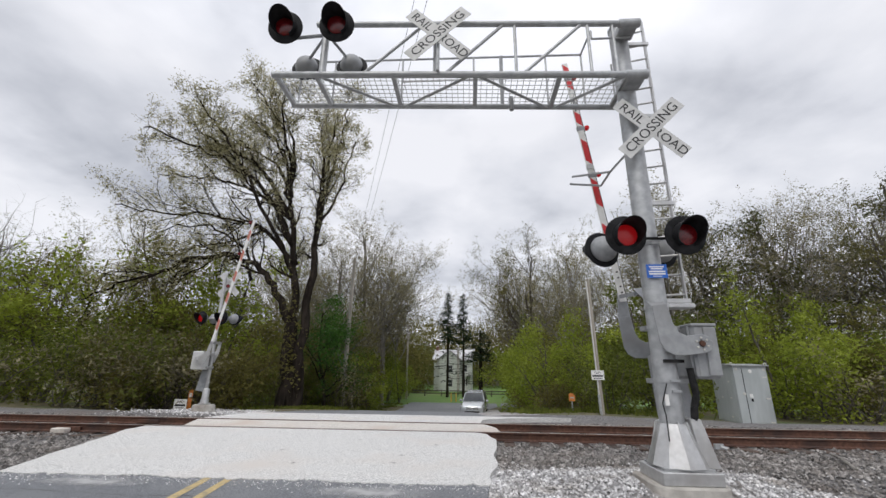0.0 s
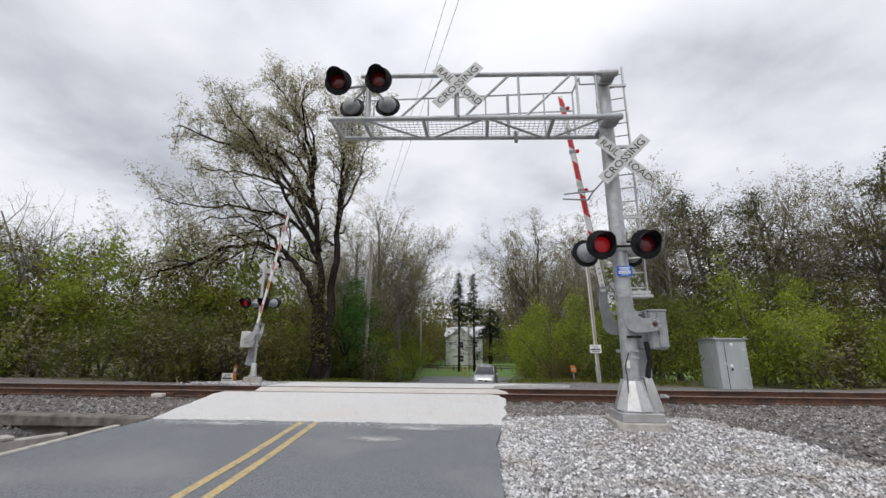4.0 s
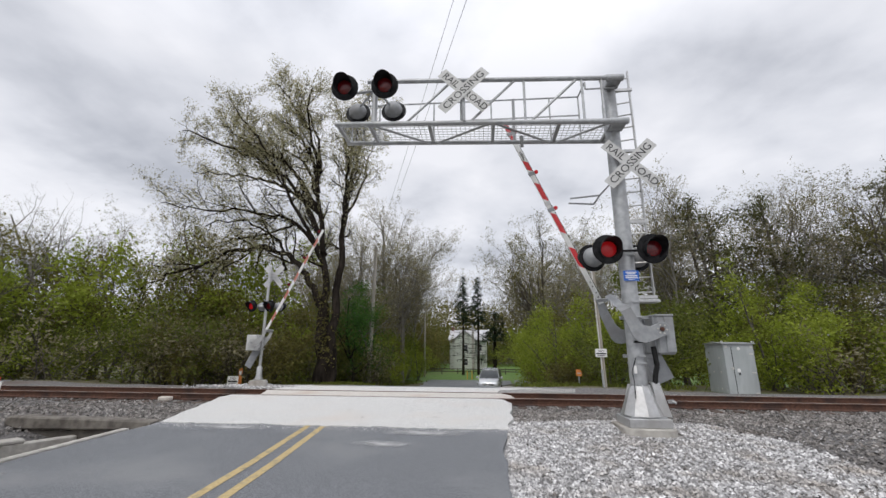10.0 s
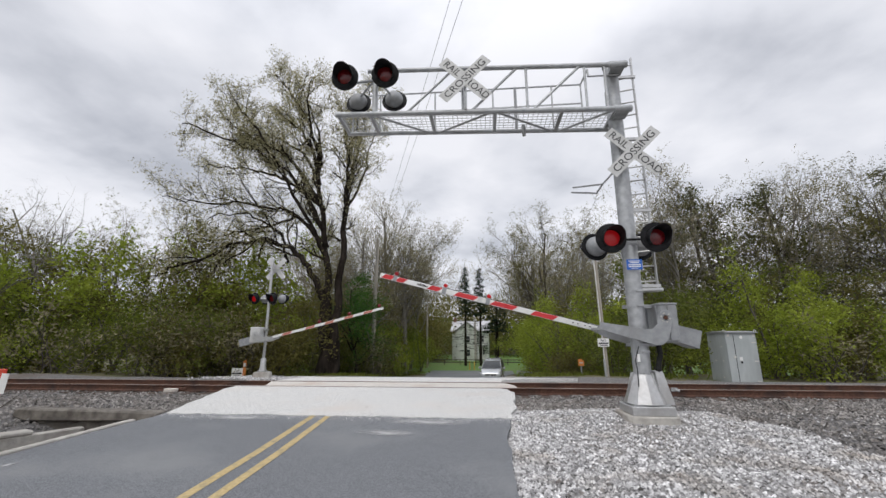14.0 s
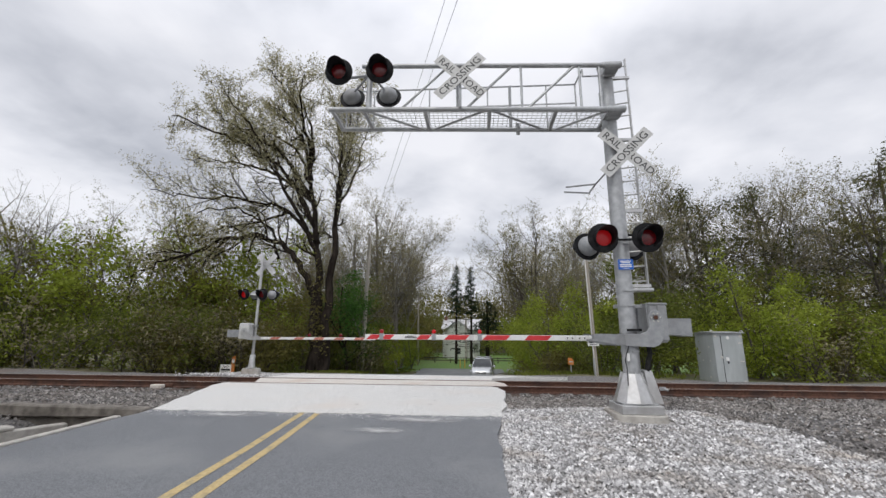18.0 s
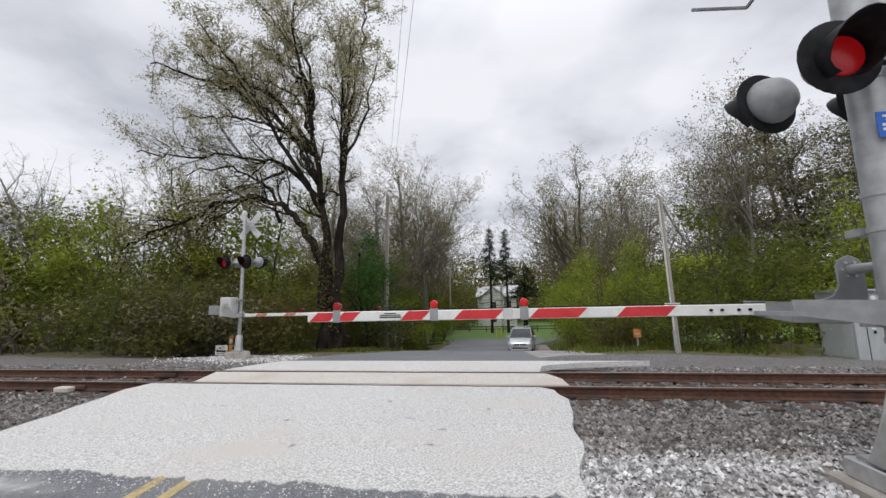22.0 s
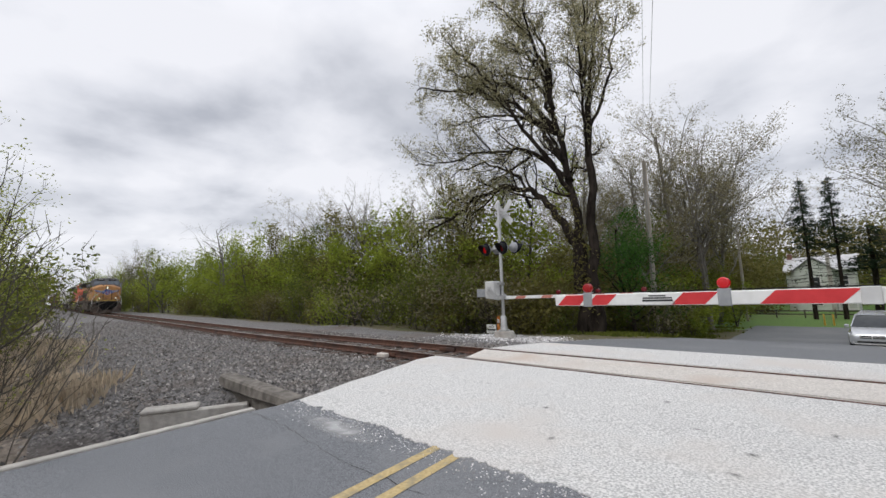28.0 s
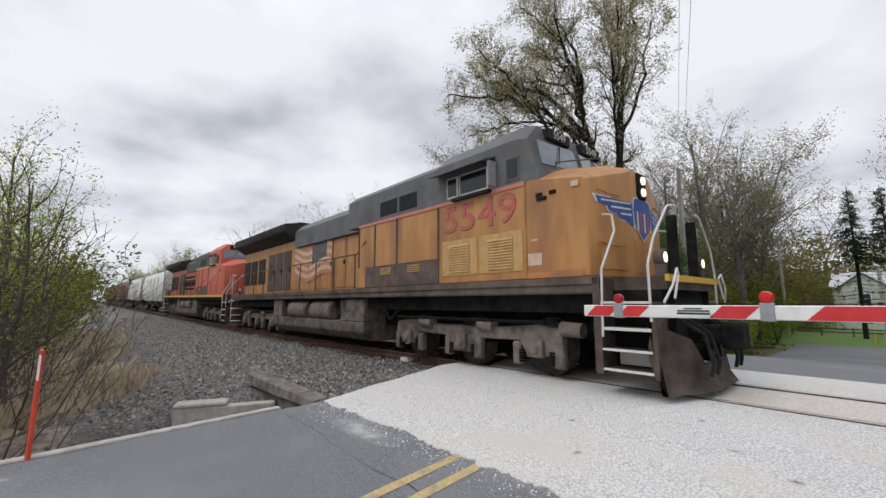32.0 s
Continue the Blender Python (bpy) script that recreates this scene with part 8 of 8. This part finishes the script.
    part("plate", Geo().box(-0.07, 0.07, -0.026, -0.021, 0.6, 0.8), M_WHITE, r)


make_poles()


# ---- parked minivan ----
M_SILVER = mat("silver_car_paint", (0.55, 0.57, 0.59), (0.6, 0.62, 0.64), 3, 0.25, 0.5, coat=0.6)
M_CARGLASS = mat("car_glass", (0.02, 0.025, 0.028), (0.04, 0.045, 0.05), 3, 0.3)
M_LAMPGLASS = mat("headlight_glass", (0.6, 0.62, 0.63), (0.72, 0.73, 0.74), 12, 0.12, 0.2)


def make_van():
    """Nose at -y; origin on the ground below the middle."""
    v = thing("minivan", "silver minivan parked on the gravel shoulder facing the tracks", "car", at=pose(0.76, 37.2, road_z(37.2) - 0.01, 2.0, 0, -6))

    def hoop(w, z0, z1, wt):
        return [(-w * 0.9, z0), (w * 0.9, z0), (w, z0 + 0.15), (w, z1 * 0.75 + z0 * 0.25), (wt, z1), (-wt, z1), (-w, z1 * 0.75 + z0 * 0.25), (-w, z0 + 0.15)]

    def hull(rows, name, m, label="", bevel=0.0):
        g = section([(y, ring_) for y, ring_ in rows])
        return part(name, Geo().add([(b, a, c) for a, b, c in g.v], g.f), m, v, label, bevel, 40)

    body = hull([(-2.52, hoop(0.72, 0.32, 0.72, 0.6)), (-2.42, hoop(0.88, 0.26, 0.86, 0.74)), (-2.1, hoop(0.96, 0.22, 0.98, 0.82)), (-1.3, hoop(0.99, 0.22, 1.1, 0.86)), (-0.9, hoop(0.99, 0.22, 1.12, 0.9)), (1.8, hoop(0.99, 0.22, 1.14, 0.92)), (2.4, hoop(0.97, 0.25, 1.12, 0.9)), (2.55, hoop(0.9, 0.3, 1.0, 0.8))], "body", M_SILVER, "silver painted body")
    hull([(-1.35, [(-0.88, 1.06), (0.88, 1.06), (0.86, 1.1), (-0.86, 1.1)]), (-0.45, [(-0.92, 1.08), (0.92, 1.08), (0.72, 1.68), (-0.72, 1.68)]), (1.9, [(-0.93, 1.08), (0.93, 1.08), (0.74, 1.7), (-0.74, 1.7)]), (2.45, [(-0.9, 1.08), (0.9, 1.08), (0.78, 1.3), (-0.78, 1.3)])], "glasshouse", M_CARGLASS, "dark glazed upper body")
    hull([(-0.5, [(-0.72, 1.66), (0.72, 1.66), (0.66, 1.71), (-0.66, 1.71)]), (0.5, [(-0.76, 1.68), (0.76, 1.68), (0.68, 1.77), (-0.68, 1.77)]), (2.0, [(-0.75, 1.68), (0.75, 1.68), (0.66, 1.76), (-0.66, 1.76)])], "roof", M_SILVER)
    for s in (-1, 1):
        part("pillar", Geo().tube((s * 0.88, -1.3, 1.1), (s * 0.72, -0.45, 1.7), 0.04, n=6), M_SILVER, v)
        part("headlight", Geo().add([(s * 0.55, -2.5, 0.66), (s * 0.9, -2.36, 0.68), (s * 0.93, -2.2, 0.86), (s * 0.62, -2.4, 0.82), (s * 0.5, -2.3, 0.66), (s * 0.85, -2.16, 0.68), (s * 0.88, -2.0, 0.86), (s * 0.57, -2.2, 0.82)], [(0, 1, 2, 3), (7, 6, 5, 4), (0, 4, 5, 1), (1, 5, 6, 2), (2, 6, 7, 3), (3, 7, 4, 0)]), M_LAMPGLASS, v, "clear headlight", smooth=0)
        part("fog_lamp", Geo().tube((s * 0.72, -2.5, 0.4), (s * 0.72, -2.4, 0.4), 0.05, n=10), M_LAMPGLASS, v)
        mir = part("mirror", Geo().box(*sorted((s * 1.0, s * 1.2)), -1.0, -0.85, 1.02, 1.2), M_SILVER, v, bevel=0.03)
        for y in (-1.6, 1.5):
            wh = part("wheel", Geo().lathe([(0.0, 0.1), (0.2, 0.1), (0.3, 0.1), (0.34, 0.06), (0.34, -0.1), (0.0, -0.1)], pose(s * 0.86, y, 0.34, 0, 90 * s, 0), 22), M_RUBBER, v, "black tyre")
            part("rim", Geo().lathe([(0.0, 0.115), (0.08, 0.12), (0.2, 0.108), (0.21, 0.1)], pose(s * 0.86, y, 0.34, 0, 90 * s, 0), 14), M_ALU, wh)
    part("grille", Geo().box(-0.48, 0.48, -2.535, -2.45, 0.6, 0.76), M_BLACK, v, "black grille", bevel=0.02)
    part("grille_bar", Geo().box(-0.46, 0.46, -2.55, -2.53, 0.665, 0.69), M_PALEMETAL, v)
    part("grille_bar", Geo().box(-0.025, 0.025, -2.55, -2.53, 0.6, 0.76), M_PALEMETAL, v)
    part("lower_intake", Geo().box(-0.6, 0.6, -2.53, -2.4, 0.36, 0.48), M_BLACK, v, bevel=0.02)
    part("bumper_trim", Geo().box(-0.7, 0.7, -2.54, -2.45, 0.29, 0.325), M_PALEMETAL, v)
    for x in (-0.3, 0.3):
        part("wiper", Geo().tube((x, -1.3, 1.13), (x + 0.4, -1.1, 1.24), 0.012, n=5), M_BLACK, v)


make_van()

# ---- house beyond the road ----
M_SIDING = mat("pale_siding", (0.55, 0.58, 0.54), (0.62, 0.65, 0.6), 3, 0.7, stretch=(1, 1, 12), big=(0.5, 0.52, 0.48), bigscale=0.5)
M_TINROOF = mat("tin_roof", (0.5, 0.5, 0.5), (0.6, 0.6, 0.6), 2, 0.4, 0.5, big=(0.42, 0.4, 0.38), bigscale=0.6)


def make_house():
    h = thing("house", "two-storey pale clapboard farmhouse with a tin roof", "house", at=pose(-2.6, 75, ground_z(-2.6, 75) - 0.1, 0, 0, -3))
    part("wall", Geo().box(-3.3, 3.3, 0, 6, 0, 5.4), M_SIDING, h, "pale clapboard wall")
    part("gable_wing", Geo().prism([(-2.3, 0), (1.4, 0), (1.4, 5.5), (-0.45, 7.0), (-2.3, 5.5)], "y", -1.2, 1.0), M_SIDING, h, "projecting gable wing", smooth=0)
    part("roof", Geo().prism([(-0.4, 5.3), (6.4, 5.3), (6.4, 5.42), (3.0, 7.35), (-0.4, 5.42)], "x", -3.6, 3.6), M_TINROOF, h, "grey tin roof", smooth=0)
    for s in (-1, 1):
        part("gable_roof", Geo().add([(-0.45, -1.45, 7.1), (-0.45, 2.8, 7.1), (-0.45 + s * 2.1, 2.8, 5.38), (-0.45 + s * 2.1, -1.45, 5.38), (-0.45, -1.45, 7.2), (-0.45, 2.8, 7.2), (-0.45 + s * 2.15, 2.8, 5.45), (-0.45 + s * 2.15, -1.45, 5.45)], [(0, 1, 2, 3), (7, 6, 5, 4), (0, 4, 5, 1), (1, 5, 6, 2), (2, 6, 7, 3), (3, 7, 4, 0)]), M_TINROOF, h, smooth=0)
    for x, y, z in ((-0.2, -1.2, 1.5), (-0.2, -1.2, 3.9), (2.3, 0, 1.6), (2.3, 0, 4.0)):
        w = part("window", Geo().box(x - 0.4, x + 0.4, y - 0.04, y, z - 0.65, z + 0.65), M_WHITE, h)
        part("pane", Geo().box(x - 0.32, x + 0.32, y - 0.06, y - 0.03, z - 0.56, z - 0.02).box(x - 0.32, x + 0.32, y - 0.06, y - 0.03, z + 0.04, z + 0.56), M_CARGLASS, w)
    part("chimney", Geo().box(-3.3, -2.8, 2.6, 3.2, 6.5, 7.9), M_BOXBROWN, h)
    part("chimney", Geo().box(0.9, 1.3, -1.3, -1.1, 0, 7.6), M_CONC, h, "pale outside flue")
    part("porch_floor", Geo().box(1.5, 3.3, -1.1, 0, 0.3, 0.45), M_WHITE, h)
    part("porch_roof", Geo().box(1.5, 3.4, -1.2, -0.005, 2.7, 2.85), M_TINROOF, h)
    for x in (1.6, 2.4, 3.2):
        part("porch_post", Geo().box(x - 0.06, x + 0.06, -1.08, -0.96, 0.45, 2.7), M_WHITE, h)


make_house()
FEN = thing("fence", "low brown rail fence on the lawn", "fence", at=pose(-8.5, 62, ground_z(-4, 62)))
for k in range(8):
    part("post", Geo().box(k * 2.4 - 0.06, k * 2.4 + 0.06, -0.06, 0.06, -0.2, 0.9), M_BARK2, FEN)
for z in (0.4, 0.75):
    part("rail", Geo().box(0, 16.8, -0.04, 0.04, z - 0.06, z + 0.06), M_BARK2, FEN)
for x in (-1.9, -1.3):
    solid("bollard", Geo().lathe([(0.0, 1.0), (0.06, 0.98), (0.07, 0.0)], None, 10), M_OYEL, "short yellow bollard at the lawn edge", "bollard", "yellow bollards", at=pose(x, 52.5, ground_z(x, 52.5)))

# ---- saplings, dry grass and litter by the pit ----
sap = tree("sapling", 91, cfg([((0, 0, -0.6), (0.03, 0.06, 1), 5.0, 0.05), ((0.15, 0.1, -0.6), (0.12, 0.2, 1), 4.4, 0.04), ((-0.2, 0, -0.6), (-0.15, 0.15, 1), 4.6, 0.045)], levels=2, kids=(13, 6), bare=0.25, rise=0.06, angle=(25, 55), ratio=(0.3, 0.45)), M_BARK2, M_LEAF_SAP, 8, 0.026, 0.07, "tall sapling in fresh small leaf beside the ditch", group="ditch saplings")
sap.matrix_basis = pose(-9.2, 1.75, -0.45)
for x, y, s, r in ((-8.6, 1.1, 0.9, 70), (-10.8, 2.2, 0.95, 140), (-12.5, 1.6, 1.0, 230), (-8.2, 0.2, 0.9, 300), (-15, 1.6, 1.0, 20), (-19, 1.0, 1.1, 110)):
    c = copy_thing(sap, pose(x, y, -0.45, 0, 0, r))
    c.scale = (s, s, s)
twig = tree("bare_shrub", 95, cfg([((0.1 * k, 0.05 * k, -0.4), (0.6 * math.cos(k * 1.7), 0.6 * math.sin(k * 1.7), 0.8), 2.6, 0.011) for k in range(6)], levels=2, kids=(5, 3), bare=0.2, rise=0.045, wobble=0.07, angle=(20, 45)), M_BARK2, M_LEAF_BUFF, 0, 0.05, 0.1, "bare twiggy shrub on the ditch bank", "shrub", "bare ditch shrubs")
twig.matrix_basis = pose(-8.4, 1.9, -0.75) @ Matrix.Scale(1.5, 4)
for x, y, s, r in ((-9.6, 2.2, 0.9, 50), (-11.5, 2.8, 1.0, 200), (-14, 2.6, 1.1, 260), (-8.0, 1.2, 0.8, 120), (-9.0, 0.8, 1.4, 310), (-10.4, 1.6, 1.6, 10), (-12.6, 1.8, 1.2, 80)):
    c = copy_thing(twig, pose(x, y, -0.75, 0, 0, r))
    c.scale = (s, s, s)


def grass_stuff(name, label, material, clumps, blade, seed):
    rng = np.random.default_rng(seed)
    vs, fs = [], []
    for x, y, n, r, h in clumps:
        for _ in range(n):
            px, py = x + rng.normal(0, r), y + rng.normal(0, r)
            pz = ground_z(px, py) - 0.02
            a = rng.uniform(0, 6.28)
            ln = abs(rng.normal(0, 0.45))
            hh = h * rng.uniform(0.5, 1.2)
            dx, dy = math.cos(a), math.sin(a)
            k = len(vs)
            ox, oy = rng.normal(0, ln * 0.5 + 0.01), rng.normal(0, abs(ln) * 0.5 + 0.01)
            vs += [(px - dx * blade, py - dy * blade, pz), (px + dx * blade, py + dy * blade, pz), (px + ox * 0.4, py + oy * 0.4, pz + hh * 0.6), (px + ox * hh, py + oy * hh, pz + hh)]
            fs += [(k, k + 1, k + 2), (k + 1, k + 3, k + 2)]
    tagged(new(name, raw_mesh(name, vs, fs, material)), label, "grass", kind="stuff")


rg = random.Random(9)
grass_stuff("dry_grass", "tufts of dry straw-coloured grass on the ditch bank", M_DRYGRASS, [(rg.uniform(-15.5, -10), rg.uniform(3.0, 4.2), 140, 0.3, rg.uniform(0.3, 0.5)) for _ in range(9)] + [(rg.uniform(-13, -9.4), rg.uniform(2.2, 3.2), 90, 0.25, rg.uniform(0.25, 0.45)) for _ in range(9)] + [(rg.uniform(-30, -13), rg.uniform(0.5, 4.0), 130, 0.4, 0.6) for _ in range(30)] + [(-6.35, 2.2 + 0.5 * k, 30, 0.08, 0.22) for k in range(5)], 0.01, 1)
grass_stuff("verge_grass", "green grass along the far road verge", M_LEAF_MID, [(rg.uniform(-10.6, -7.6), rg.uniform(20.5, 48), 150, 0.45, 0.22) for _ in range(60)] + [(rg.uniform(3.2, 9), rg.uniform(17.5, 30), 120, 0.5, 0.35) for _ in range(40)], 0.012, 2)

# a pale stick lying on the gravel
solid("stick", Geo().path([(7.0, 8.9, 0.0), (6.75, 8.4, 0.03), (6.3, 7.6, 0.0)], 0.025, 6), M_BARK3, "bleached dead stick lying on the gravel", "stick")
solid("dead_branch", Geo().path([(8.5, 6.6, -0.15), (9.2, 6.0, -0.12), (9.9, 5.2, -0.2)], 0.03, 6).path([(9.2, 6.0, -0.12), (9.6, 6.1, -0.1)], 0.015, 5), M_BARK2, "dead branch lying on the stony shoulder", "stick")


# ---- moving things ----
GATE_UP = [(0, 82.7), (9.0, 82.7), (9.5, 75.0), (10, 66.5), (10.5, 58.3), (11, 49.5), (11.5, 41.3), (12, 34.0), (12.5, 27.3), (13, 22.3), (13.5, 18.4), (14, 14.6), (14.5, 11.2), (15, 8.2), (15.5, 5.4), (16, 3.0), (16.5, 1.2), (17, 0.0), (32, 0.0)]


def motions():
    walk(NEAR_ARM, [(t, pose(0, 0, 0, 0, a, 0)) for t, a in GATE_UP])
    walk(FAR_ARM, [(t, pose(0, 0, 0, 0, -a * 0.96, 0)) for t, a in GATE_UP])
    move_train()


motions()
